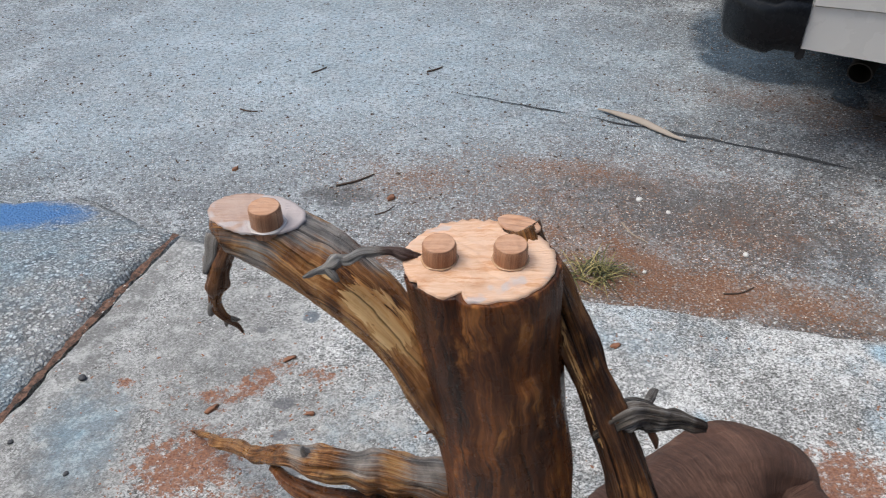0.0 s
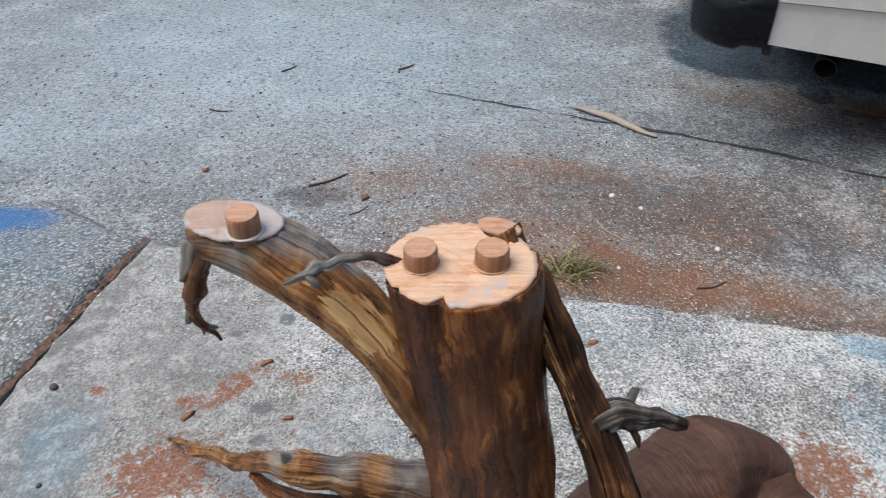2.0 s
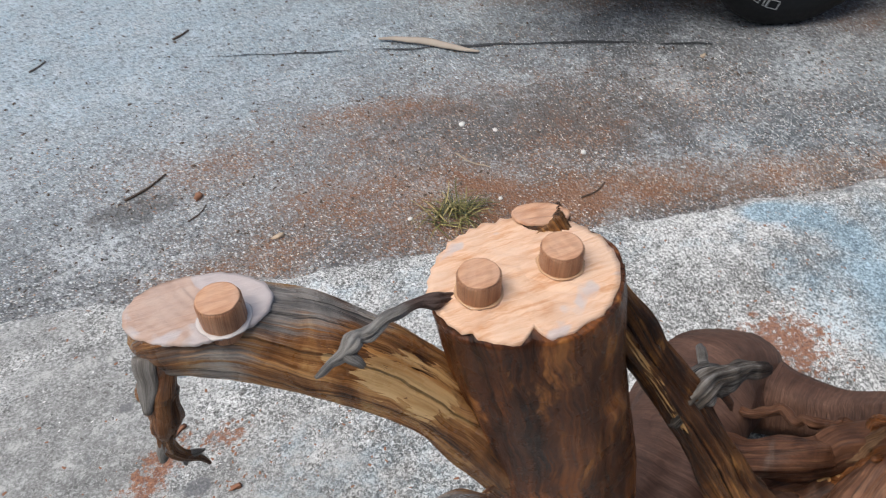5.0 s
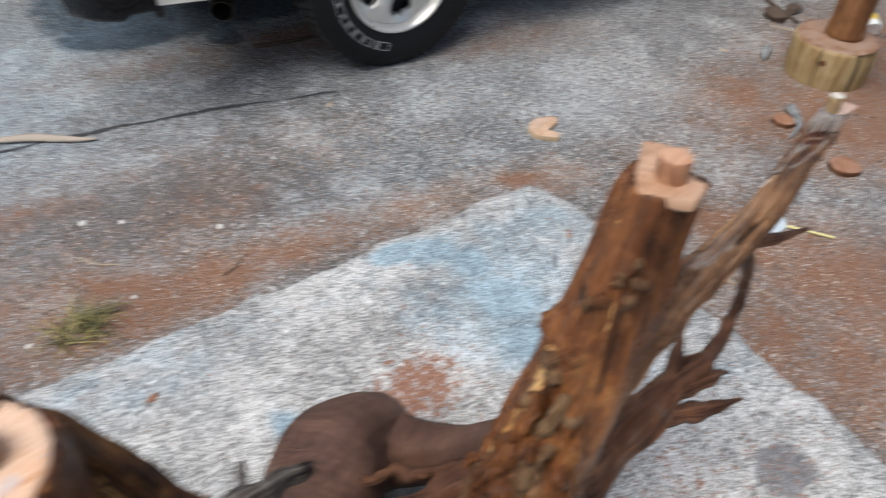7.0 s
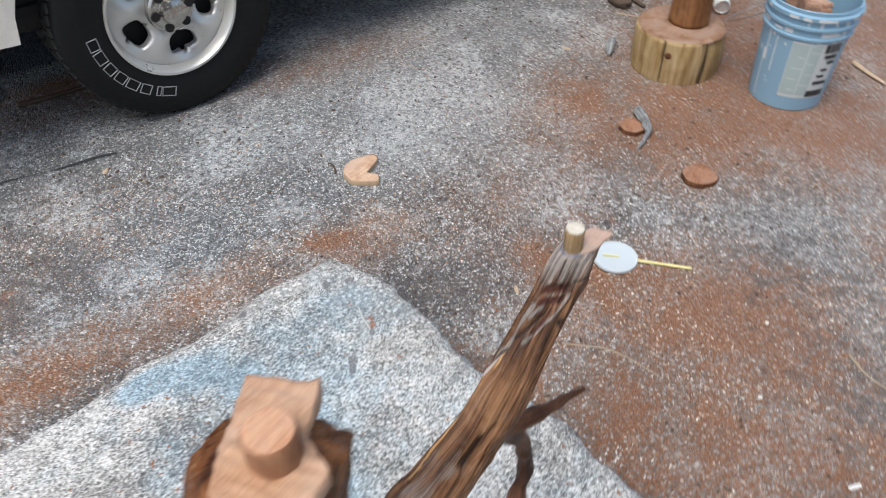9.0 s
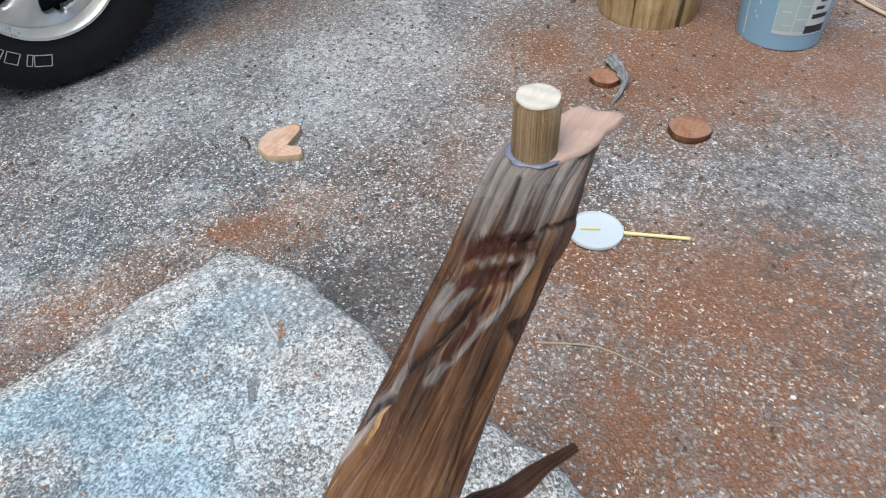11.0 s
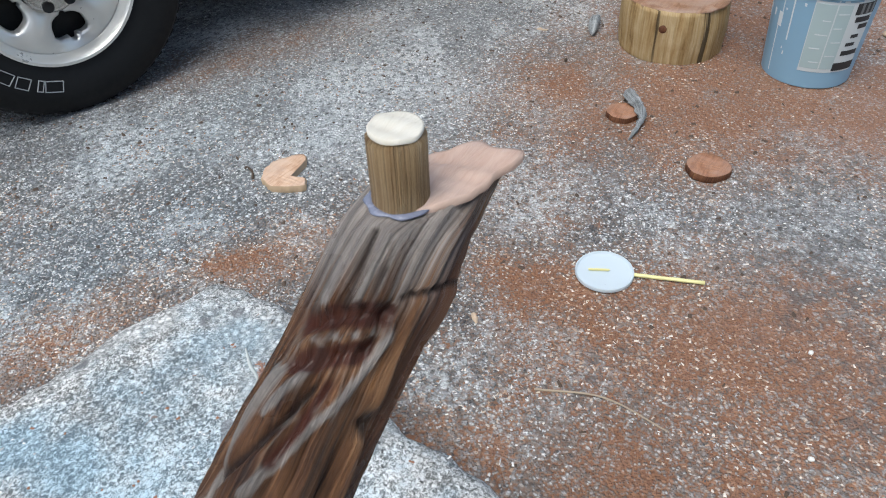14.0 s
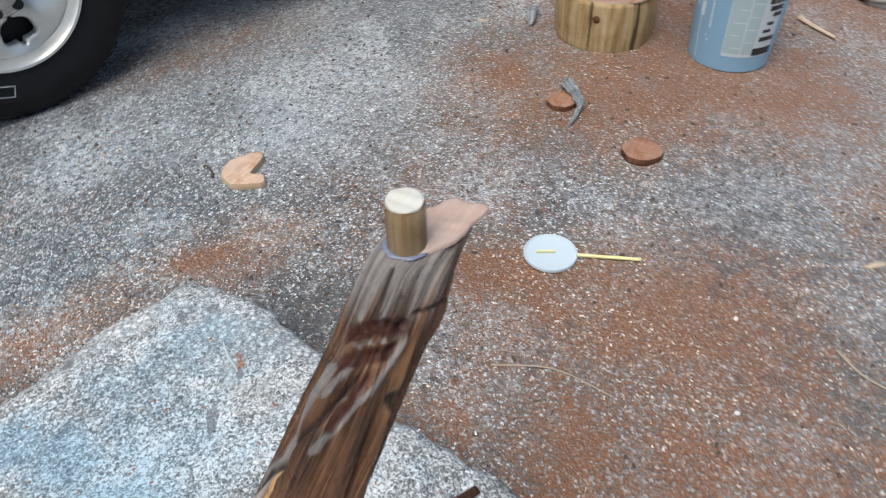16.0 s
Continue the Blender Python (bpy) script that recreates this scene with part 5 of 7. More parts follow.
def p_outline(a):
    da = (a + 0.42 + math.pi) % (2 * math.pi) - math.pi
    r = 0.0235 * 0.0135 / math.hypot(0.0135 * math.cos(da), 0.0235 * math.sin(da))
    return r * (1 + 0.45 * math.exp(-((da + 0.12) / 0.20) ** 2) + 0.35 * math.exp(-((da - 0.45) / 0.22) ** 2) + 0.06 * n3(math.cos(a) * 2, math.sin(a) * 2, 31.0))


wood_part("cut_face", face_disc("cut_face", (1.572, 0.524, 0.953), p_outline, M_CUT_GLUED, thick=0.003, saw=0.0005, angle=0.3, seed=9.0), "sawn pinkish tip", third)
fork = wood_part("forked_root", limb("forked_root", [(1.02, 0.63, 0.26, 0.06), (1.16, 0.59, 0.36, 0.045), (1.29, 0.56, 0.445, 0.036), (1.38, 0.54, 0.50, 0.026), (1.42, 0.53, 0.515, 0.02)], M_ROOT, kink=0.014, seed=31.0, around=44, groove=0.3, lump=0.25), "splintered dark root")
wood_part("snag", limb("snag", [(1.30, 0.565, 0.45, 0.022), (1.36, 0.56, 0.50, 0.016), (1.40, 0.575, 0.535, 0.008), (1.425, 0.59, 0.55, 0.002)], M_ROOT, kink=0.003, seed=34.0, around=24, step=0.005, groove=0.3), "", fork)
wood_part("snag", limb("snag", [(1.34, 0.55, 0.475, 0.022), (1.40, 0.515, 0.49, 0.014), (1.44, 0.50, 0.487, 0.006), (1.455, 0.495, 0.48, 0.002)], M_ROOT, kink=0.003, seed=36.0, around=24, step=0.005, groove=0.3), "", fork)
wood_part("snag", limb("snag", [(1.28, 0.57, 0.425, 0.028), (1.36, 0.52, 0.425, 0.020), (1.42, 0.48, 0.43, 0.010), (1.462, 0.455, 0.436, 0.002)], M_ROOT, kink=0.003, seed=33.0, around=28, step=0.006, groove=0.25), "", fork)
wood_part("curved_twig", limb("curved_twig", [(1.41, 0.53, 0.51, 0.016), (1.475, 0.535, 0.505, 0.012), (1.535, 0.543, 0.525, 0.011), (1.545, 0.545, 0.585, 0.0105), (1.515, 0.548, 0.665, 0.011), (1.478, 0.548, 0.725, 0.011), (1.475, 0.54, 0.745, 0.010), (1.51, 0.518, 0.745, 0.008), (1.565, 0.492, 0.748, 0.0035)], M_ROOT, kink=0.0015, seed=35.0, around=28, step=0.006, groove=0.12, lump=0.12), "bent dark twig", fork)

# dowels glued into the sawn faces
for at, r, h, mat, owner in (((0.383, 0.812, 0.951), 0.0215, 0.025, M_PEG, trunk), ((0.472, 0.812, 0.951), 0.0215, 0.024, M_PEG, trunk), ((0.153, 0.874, 0.958), 0.0215, 0.028, M_PEG, limb_b), ((1.222, 0.598, 0.972), 0.0205, 0.030, M_PEG, second)):
    d = wood_part("dowel", peg_mesh("dowel", r, h, mat, seed=at[0] * 9), "", owner)
    d.matrix_local = Matrix.Translation(at)
    e = wood_part("end_grain", face_disc("end_grain", (0, 0, h + 0.0012), lambda a: r * 0.93, M_CUT_RED, thick=0.001, saw=0.0004, angle=at[0] * 7, seed=at[1]), "", owner)
    e.matrix_local = Matrix.Translation(at)
d = wood_part("dowel", peg_mesh("dowel", 0.0096, 0.026, M_PEG_PALE, seed=3.0, bevel=0.0012), "pale yellow dowel", third)
d.matrix_local = Matrix.Translation((1.558, 0.529, 0.951))
e = wood_part("end_grain", face_disc("end_grain", (1.558, 0.529, 0.9790), lambda a: 0.0088, M_PEG_END, thick=0.0016, saw=0.0003), "", third)

# squeezed-out glue round the dowels
M_GLUE = plain_material("blue_grey_glue", (0.17, 0.18, 0.24), 0.25, 0.5, 220, bump=0.3)
M_GLUE_WHITE = plain_material("milky_glue", (0.52, 0.47, 0.45), 0.22, 0.25, 90, bump=0.3)
M_GLUE_CLEAR = plain_material("amber_clear_glue", (0.50, 0.30, 0.17), 0.2, 0.25, 90, bump=0.3)


def glue_bead(at, r, thick, material, owner, seed):
    """An uneven ring of dried glue at a dowel's foot."""
    verts, faces, n, k = [], [], 48, 8
    for i in range(n):
        a = 2 * math.pi * i / n
        w = thick * (1 + 0.8 * n3(math.cos(a) * 2, math.sin(a) * 2, seed))
        for j in range(k):
            b = 2 * math.pi * j / k
            q = r + w * (0.5 + math.cos(b))
            verts.append((at[0] + q * math.cos(a), at[1] + q * math.sin(a), at[2] + 0.45 * w * math.sin(b)))
    for i in range(n):
        for j in range(k):
            faces.append((i * k + j, ((i + 1) % n) * k + j, ((i + 1) % n) * k + (j + 1) % k, i * k + (j + 1) % k))
    return wood_part("glue_bead", mesh_from("glue_bead", verts, faces, material), "dried glue round the dowel", owner)


glue_bead((1.558, 0.529, 0.9518), 0.0096, 0.0015, M_GLUE, third, 1.0)
glue_bead((0.383, 0.812, 0.9522), 0.0215, 0.0016, M_GLUE_CLEAR, trunk, 2.0)
glue_bead((0.472, 0.812, 0.9522), 0.0215, 0.0016, M_GLUE_CLEAR, trunk, 3.0)
glue_bead((0.153, 0.874, 0.9592), 0.0215, 0.0030, M_GLUE_WHITE, limb_b, 4.0)

# ---------- parked car: rear corner, wheels and underside ----------
M_PAINT = plain_material("white_car_paint", (0.80, 0.755, 0.69), 0.3, 0.05, 8, bump=0.02, coat=0.6)
M_BLACK = plain_material("black_bumper_plastic", (0.007, 0.008, 0.010), 0.26, 0.2, 40, bump=0.05, spec=0.25)
M_UNDER = plain_material("grimy_underbody", (0.03, 0.028, 0.027), 0.85, 0.3, 20, bump=0.3)
M_GLASS = plain_material("dark_car_glass", (0.02, 0.025, 0.03), 0.08, 0.05, 10, bump=0.0)
M_RUBBER = plain_material("black_tyre_rubber", (0.0055, 0.006, 0.007), 0.55, 0.25, 60, bump=0.15, spec=0.3)
M_TREAD = plain_material("dusty_tyre_tread", (0.022, 0.0215, 0.021), 0.85, 0.35, 50, bump=0.4)
M_LETTER = plain_material("white_tyre_marking", (0.36, 0.37, 0.38), 0.6, 0.15, 60)
M_RIM = plain_material("silver_wheel_paint", (0.66, 0.65, 0.62), 0.36, 0.10, 25, metal=0.6, bump=0.04)
M_CAP = plain_material("tarnished_chrome_cap", (0.50, 0.48, 0.45), 0.22, 0.15, 30, metal=0.9, bump=0.05)
# near-black that stands in for shade inside the wheel
M_HOLE = plain_material("wheel_recess_shade", (0.012, 0.012, 0.012), 0.8, 0.2, 30)
M_RUST = plain_material("rusty_exhaust_steel", (0.035, 0.026, 0.021), 0.75, 0.4, 30, metal=0.3, bump=0.4)

CAR_YAW = -17.6
CAR_AT = (2.442, 2.342, 0.0)
car = thing("car", CAR_AT, "white car with black bumper parked on the asphalt", "car", rz=CAR_YAW)
# the car's own frame: x towards its front, y into the car, z up; the rear axle is at x = 0
TYRE_R, RIM_R = 0.371, 0.217


def panel(name, outline, y0, y1, material, parent, bulge=0.0, label=""):
    """A body panel: an outline in the x-z plane, given thickness across y, bulged outward a little."""
    bm = bmesh.new()
    a = [bm.verts.new((x, y0 - bulge * math.sin(min(1, max(0, (z - 0.4) / 0.7)) * math.pi), z)) for x, z in outline]
    b = [bm.verts.new((x, y1, z)) for x, z in outline]
    fa = bm.faces.new(a)
    fb = bm.faces.new(list(reversed(b)))
    for i in range(len(a)):
        j = (i + 1) % len(a)
        bm.faces.new((a[j], a[i], b[i], b[j]))
    bmesh.ops.triangulate(bm, faces=[fa, fb])
    bmesh.ops.recalc_face_normals(bm, faces=bm.faces[:])
    return part(name, smoothed(bm, 30), material, parent, label)


def arch(cx, r, z0, n=18, up=True):
    """Points over a wheel arch from its rear foot to its front foot."""
    a0 = math.asin(max(-1, min(1, (z0 - TYRE_R) / r)))
    return [(cx - r * math.cos(t), TYRE_R + r * math.sin(t)) for t in np.linspace(a0, math.pi - a0, n)]


def car_body():
    front = 2.95
    rear = -0.90
    low = 0.405
    # the near and far flanks, each cut out round both wheels
    for side, (ya, yb) in (("near", (-0.02, 0.05)), ("far", (1.70, 1.63))):
        left = [(rear, low + 0.03)] + [p for p in arch(0.0, 0.46, low) if p[0] < 0 and p[1] < 0.585] + [(-0.46 * math.cos(math.asin((0.585 - TYRE_R) / 0.46)), 0.585), (rear, 0.585)]
        mid = [(0.46 * math.cos(math.asin((0.585 - TYRE_R) / 0.46)), 0.585)] + [p for p in arch(0.0, 0.46, low) if p[0] > 0 and p[1] < 0.585] + [p for p in arch(front, 0.46, low) if p[0] < front and p[1] < 0.585] + [(front - 0.46 * math.cos(math.asin((0.585 - TYRE_R) / 0.46)), 0.585)]
        panel("quarter_panel", left, ya, yb, M_PAINT, car, 0.0, "white lower quarter panel")
        panel("sill_panel", mid, ya, yb, M_PAINT, car)
        top = [(rear, 0.592)] + [p for p in arch(0.0, 0.46, 0.592)] + [p for p in arch(front, 0.46, 0.592)] + [(front + 0.72, 0.592), (front + 0.64, 0.86), (2.1, 1.0), (rear + 0.03, 1.05)]
        panel("side_panel", top, ya - (0.012 if side == "near" else -0.012), yb, M_PAINT, car, 0.0)
    # cabin
    bm = bmesh.new()
    sec = [(rear + 0.03, 1.05), (rear + 0.15, 1.55), (0.2, 1.68), (1.2, 1.66), (2.05, 1.02)]
    rows = [[bm.verts.new((x, y + (0.10 if y < 0.5 else -0.10) * (1 if z > 1.2 else 0), z)) for x, z in sec] for y in (0.02, 1.66)]
    for i in range(len(sec) - 1):
        bm.faces.new((rows[0][i], rows[0][i + 1], rows[1][i + 1], rows[1][i]))
    bm.faces.new(rows[0])
    bm.faces.new(list(reversed(rows[1])))
    bmesh.ops.recalc_face_normals(bm, faces=bm.faces[:])
    part("cabin", smoothed(bm, 25), M_GLASS, car, "dark glazed cabin")
    bm = box_bm(1.7, 1.50, 0.05, 0.02, (0.45, 0.84, 1.685))
    part("roof", bm, M_PAINT, car)
    bm = box_bm(1.65, 1.66, 0.05, 0.02, (2.85, 0.84, 0.965))
    part("bonnet", bm, M_PAINT, car)
    # floor pan and tail panel close the underside
    part("floor_pan", box_bm(4.2, 1.5, 0.10, 0.02, (1.3, 0.84, 0.43)), M_UNDER, car, "dark dirty underside")
    # unseen tank, rails and axle added to cut light passing beneath the car
    part("light_block_tank", box_bm(0.62, 0.62, 0.20, 0.05, (-0.50, 1.05, 0.31)), M_UNDER, car, "grimy unseen tank added to cut light under the car")
    part("light_block_rail", box_bm(3.6, 0.12, 0.16, 0.02, (1.2, 0.62, 0.34)), M_UNDER, car)
    part("light_block_rail", box_bm(3.6, 0.12, 0.16, 0.02, (1.2, 1.12, 0.34)), M_UNDER, car)
    part("light_block_axle", box_bm(0.14, 1.25, 0.14, 0.05, (0.0, 0.84, 0.36)), M_UNDER, car)
    part("rear_apron", box_bm(0.05, 1.1, 0.14, 0.02, (rear + 0.10, 1.0, 0.42)), M_UNDER, car)
    part("tailgate", box_bm(0.05, 1.60, 0.62, 0.02, (rear + 0.02, 0.84, 0.75)), M_PAINT, car)
    for cx in (0.0, front):
        for ya, yb in ((0.06, 0.34), (1.35, 1.62)):
            bm = bmesh.new()
            pts = arch(cx, 0.455, 0.42, 16)
            rows = [[bm.verts.new((x, y, z)) for x, z in pts] for y in (ya - 0.03, yb)]
            for i in range(len(pts) - 1):
                bm.faces.new((rows[0][i], rows[0][i + 1], rows[1][i + 1], rows[1][i]))
            bm.faces.new(rows[1])
            part("wheel_liner", smoothed(bm), M_UNDER, car)


car_body()


def rear_bumper():
    """A black bumper that wraps round the car's rear corner."""
    bm = bmesh.new()
    prof = [(0.02, 0.425), (0.0, 0.412), (-0.014, 0.416), (-0.024, 0.432), (-0.031, 0.46), (-0.035, 0.50), (-0.036, 0.55), (-0.034, 0.585), (-0.026, 0.592), (-0.024, 0.60), (-0.025, 0.66), (-0.015, 0.675), (0.0, 0.68)]
    line = [(-0.905, 0.00, 1.0, 0), (-0.98, 0.005, 1.0, -10), (-1.06, 0.03, 1.0, -30), (-1.125, 0.09, 1.0, -60), (-1.15, 0.20, 1.0, -82), (-1.16, 0.84, 1.0, -90), (-1.15, 1.48, 1.0, -98), (-1.125, 1.59, 1.0, -120), (-1.06, 1.65, 1.0, -150), (-0.98, 1.675, 1.0, -170), (-0.905, 1.68, 1.0, -180)]
    rows = []
    smooth_line = [(x, y, 0.2 * radians(turn)) for x, y, _, turn in line]
    for x, y, turn, _ in spline([(*p, 0.0) for p in smooth_line], 0.03):
        turn = math.degrees(turn) / 0.2
        c, q = math.cos(radians(turn)), math.sin(radians(turn))
        rows.append([bm.verts.new((x - q * d, y + c * d, z - 0.02 * (abs(turn + 90) < 80))) for d, z in prof])
    for a, b in zip(rows, rows[1:]):
        for i in range(len(prof) - 1):
            bm.faces.new((a[i], a[i + 1], b[i + 1], b[i]))
    bm.faces.new(rows[0])
    bm.faces.new(list(reversed(rows[-1])))
    bmesh.ops.recalc_face_normals(bm, faces=bm.faces[:])
    part("rear_bumper", smoothed(bm, 50), M_BLACK, car, "black plastic wrap-round bumper")
    part("bumper_bracket", box_bm(0.03, 0.05, 0.06, 0.006, (-0.895, 0.02, 0.415)), M_UNDER, car)


rear_bumper()


def exhaust_pipe():
    bm = lathe([(0.040, 0.0), (0.045, 0.0), (0.045, 0.35), (0.038, 0.35), (0.038, 0.20), (0.0, 0.20)], 36)
    bmesh.ops.transform(bm, matrix=Matrix.Translation((-0.647, 0.203, 0.275)) @ Euler((radians(-76), 0, radians(-20))).to_matrix().to_4x4(), verts=bm.verts[:])
    part("exhaust_pipe", bm, M_RUST, car, "rusty round tailpipe")


exhaust_pipe()


def build_wheel():
    wheel = new("wheel")
    wheel.parent = car
    # all wheel meshes are turned about the y axis: the outer face looks to -y
    turn = Euler((radians(90), 0, 0)).to_matrix().to_4x4()

    def put(name, bm, material, parent, label=""):
        bmesh.ops.transform(bm, matrix=turn, verts=bm.verts[:])
        return part(name, bm, material, parent, label)

    R = TYRE_R
    prof = [(RIM_R - 0.006, -0.21), (RIM_R + 0.03, -0.225), (RIM_R + 0.09, -0.232), (R - 0.03, -0.238), (R - 0.010, -0.226), (R - 0.008, -0.21), (R - 0.006, -0.04), (R - 0.005, -0.022), (R - 0.010, -0.008), (R - 0.022, 0.004), (R - 0.06, 0.014), (RIM_R + 0.085, 0.017), (RIM_R + 0.045, 0.014), (RIM_R + 0.02, 0.006), (RIM_R + 0.004, 0.004), (RIM_R - 0.006, -0.012)]
    tyre = put("tyre", lathe(prof, 96), M_RUBBER, wheel, "black all-terrain tyre with raised white markings")
    # tread blocks round the shoulder and across the tread
    bm = bmesh.new()
    n = 62
    for k in range(n):
        a = 2 * math.pi * k / n
        for row, (z, w, off) in enumerate(((-0.036, 0.032, 0.0), (-0.080, 0.040, 0.5), (-0.126, 0.040, 0.0), (-0.172, 0.040, 0.5), (-0.212, 0.032, 0.0))):
            b = a + off * 2 * math.pi / n
            m = Euler((0, 0, b)).to_matrix().to_4x4() @ Matrix.Translation((R - 0.008, 0, z)) @ Euler((0.25 * (-1) ** row, 0, 0)).to_matrix().to_4x4() @ Matrix.Diagonal((0.016, 0.028, w, 1))
            bmesh.ops.create_cube(bm, size=1.0, matrix=m)
    put("tread", bm, M_TREAD, tyre, "worn dusty tread blocks")
    # raised white outline marks where lettering runs round the sidewall
    for start, widths in ((-164, (0.036, 0.040, 0.034, 0.036, 0.040, 0.034, 0.014, 0.046)), (28, (0.034, 0.030, 0.036, 0.034, 0.030, 0.034))):
        a = start
        for wide in widths:
            bm = bmesh.new()
            turned = Euler((0, 0, radians(a))).to_matrix().to_4x4()
            for dx, dr, sx, sr in ((0.0, 0.0155, wide, 0.0020), (0.0, -0.0155, wide, 0.0020), (wide / 2, 0.0, 0.0020, 0.033), (-wide / 2, 0.0, 0.0020, 0.033)):
                bmesh.ops.create_cube(bm, size=1.0, matrix=turned @ Matrix.Translation((RIM_R + 0.056 + dr, dx, 0.0165)) @ Matrix.Diagonal((sr, sx, 0.003, 1)))
            put("sidewall_mark", bm, M_LETTER, tyre, "raised white outlined sidewall mark")
            a += math.degrees((wide / 2 + 0.028) / 0.273)
    # rim: lip, well and a dished face with five openings
    put("rim", lathe([(RIM_R - 0.012, -0.20), (RIM_R - 0.012, -0.01), (RIM_R + 0.002, 0.006), (RIM_R + 0.002, 0.012), (RIM_R - 0.006, 0.012), (RIM_R - 0.014, 0.002), (RIM_R - 0.022, -0.022)], 80), M_RIM, wheel, "silver painted steel rim")
    bm = bmesh.new()
    nr, na = 34, 200

    def depth(r, a):
        """How far the face stands out: a dished disc with raised spokes."""
        s = max(0.0, min(1.0, (r - 0.075) / (RIM_R - 0.022 - 0.075)))
        spoke = 0.5 + 0.5 * math.cos(5 * a)
        return -0.030 + 0.016 * math.sin(s * math.pi) * spoke - 0.018 * (1 - spoke) * math.sin(s * math.pi) + 0.006 * s

    def gap(x, y):
        """Below 1 inside an opening: rounded towards the hub, flat towards the rim, with a small slot at its outer edge. x across, y outward from its middle."""
        wide = 0.047 + 0.16 * y
        high = 0.031 if y > 0 else 0.035
        return min((abs(x) / wide) ** 3.2 + (abs(y) / high) ** 3.2, (abs(x) / 0.009) ** 4 + (abs(y) / 0.043) ** 4)

    def local(px, py):
        """A place on the face in the frame of the nearest opening: x, y and the opening's angle."""
        step = 2 * math.pi / 5
        base_a = round(math.atan2(py, px) / step) * step
        c, q = math.cos(base_a), math.sin(base_a)
        return -px * q + py * c, px * c + py * q - 0.133, base_a

    grid = []
    inner = 0.068
    for j in range(nr + 1):
        r = inner + (RIM_R - 0.020 - inner) * j / nr
        grid.append([bm.verts.new((r * math.cos(2 * math.pi * k / na), r * math.sin(2 * math.pi * k / na), depth(r, 2 * math.pi * k / na - math.pi / 5))) for k in range(na)])
    for j in range(nr):
        for k in range(na):
            kk = (k + 1) % na
            quad = (grid[j][k], grid[j][kk], grid[j + 1][kk], grid[j + 1][k])
            x, y, _ = local(sum(v.co.x for v in quad) / 4, sum(v.co.y for v in quad) / 4)
            if gap(x, y) >= 1.0:
                bm.faces.new(quad)
    bmesh.ops.delete(bm, geom=[v for v in bm.verts if not v.link_faces], context="VERTS")
    rim_edges = [e for e in bm.edges if e.is_boundary and 0.075 < e.verts[0].co.xy.length < RIM_R - 0.025]
    for v in {v for e in rim_edges for v in e.verts}:
        # draw the cut edge onto the opening's true outline
        x, y, turn_a = local(v.co.x, v.co.y)
        lo, hi = 0.3, 2.0
        for _ in range(24):
            m = (lo + hi) / 2
            lo, hi = (m, hi) if gap(x * m, y * m) < 1.0 else (lo, m)
        x, y = x * lo, y * lo + 0.133
        v.co.x, v.co.y = y * math.cos(turn_a) - x * math.sin(turn_a), y * math.sin(turn_a) + x * math.cos(turn_a)
        v.co.z -= 0.005
    ext = bmesh.ops.extrude_edge_only(bm, edges=rim_edges)
    for v in (g for g in ext["geom"] if isinstance(g, bmesh.types.BMVert)):
        v.co.z -= 0.022
    put("wheel_face", smoothed(bm, 60), M_RIM, wheel, "silver five-spoke wheel face")
    # near-black sheet in place of the shade behind the spokes
    put("shade_backing", lathe([(RIM_R - 0.015, -0.085), (0.05, -0.085), (0.0, -0.085)], 48), M_HOLE, wheel)
    # hub: ring round a raised cap, with six near-black discs for shaded nut recesses
    hub = put("hub_cap", lathe([(0.078, -0.032), (0.080, -0.018), (0.074, -0.006), (0.060, 0.002), (0.045, 0.004), (0.042, 0.008), (0.040, 0.028), (0.030, 0.034), (0.0, 0.036)], 56), M_CAP, wheel, "tarnished chrome hub cap")
    for k in range(6):
        a = 2 * math.pi * k / 6 + 0.3
        bm = lathe([(0.0155, 0.0045), (0.0150, 0.0075), (0.0, 0.0070)], 18)
        bmesh.ops.transform(bm, matrix=Matrix.Translation((0.0595 * math.cos(a), 0.0595 * math.sin(a), -0.001)), verts=bm.verts[:])
        put("nut_shade_disc", bm, M_HOLE, hub)
    return wheel


wheel = build_wheel()
wheel.matrix_local = pose(0.0, 0.006, TYRE_R - 0.004, 0, 0, 2) @ Euler((0, radians(10), 0)).to_matrix().to_4x4()
for x, y, spin, flip in ((2.95, 0.0, 40, 0), (0.0, 1.68, 15, 180), (2.95, 1.68, 70, 180)):
    w = copy_thing(wheel, pose(x, y, TYRE_R - 0.004, 0, 0, flip) @ Euler((0, radians(spin), 0)).to_matrix().to_4x4())

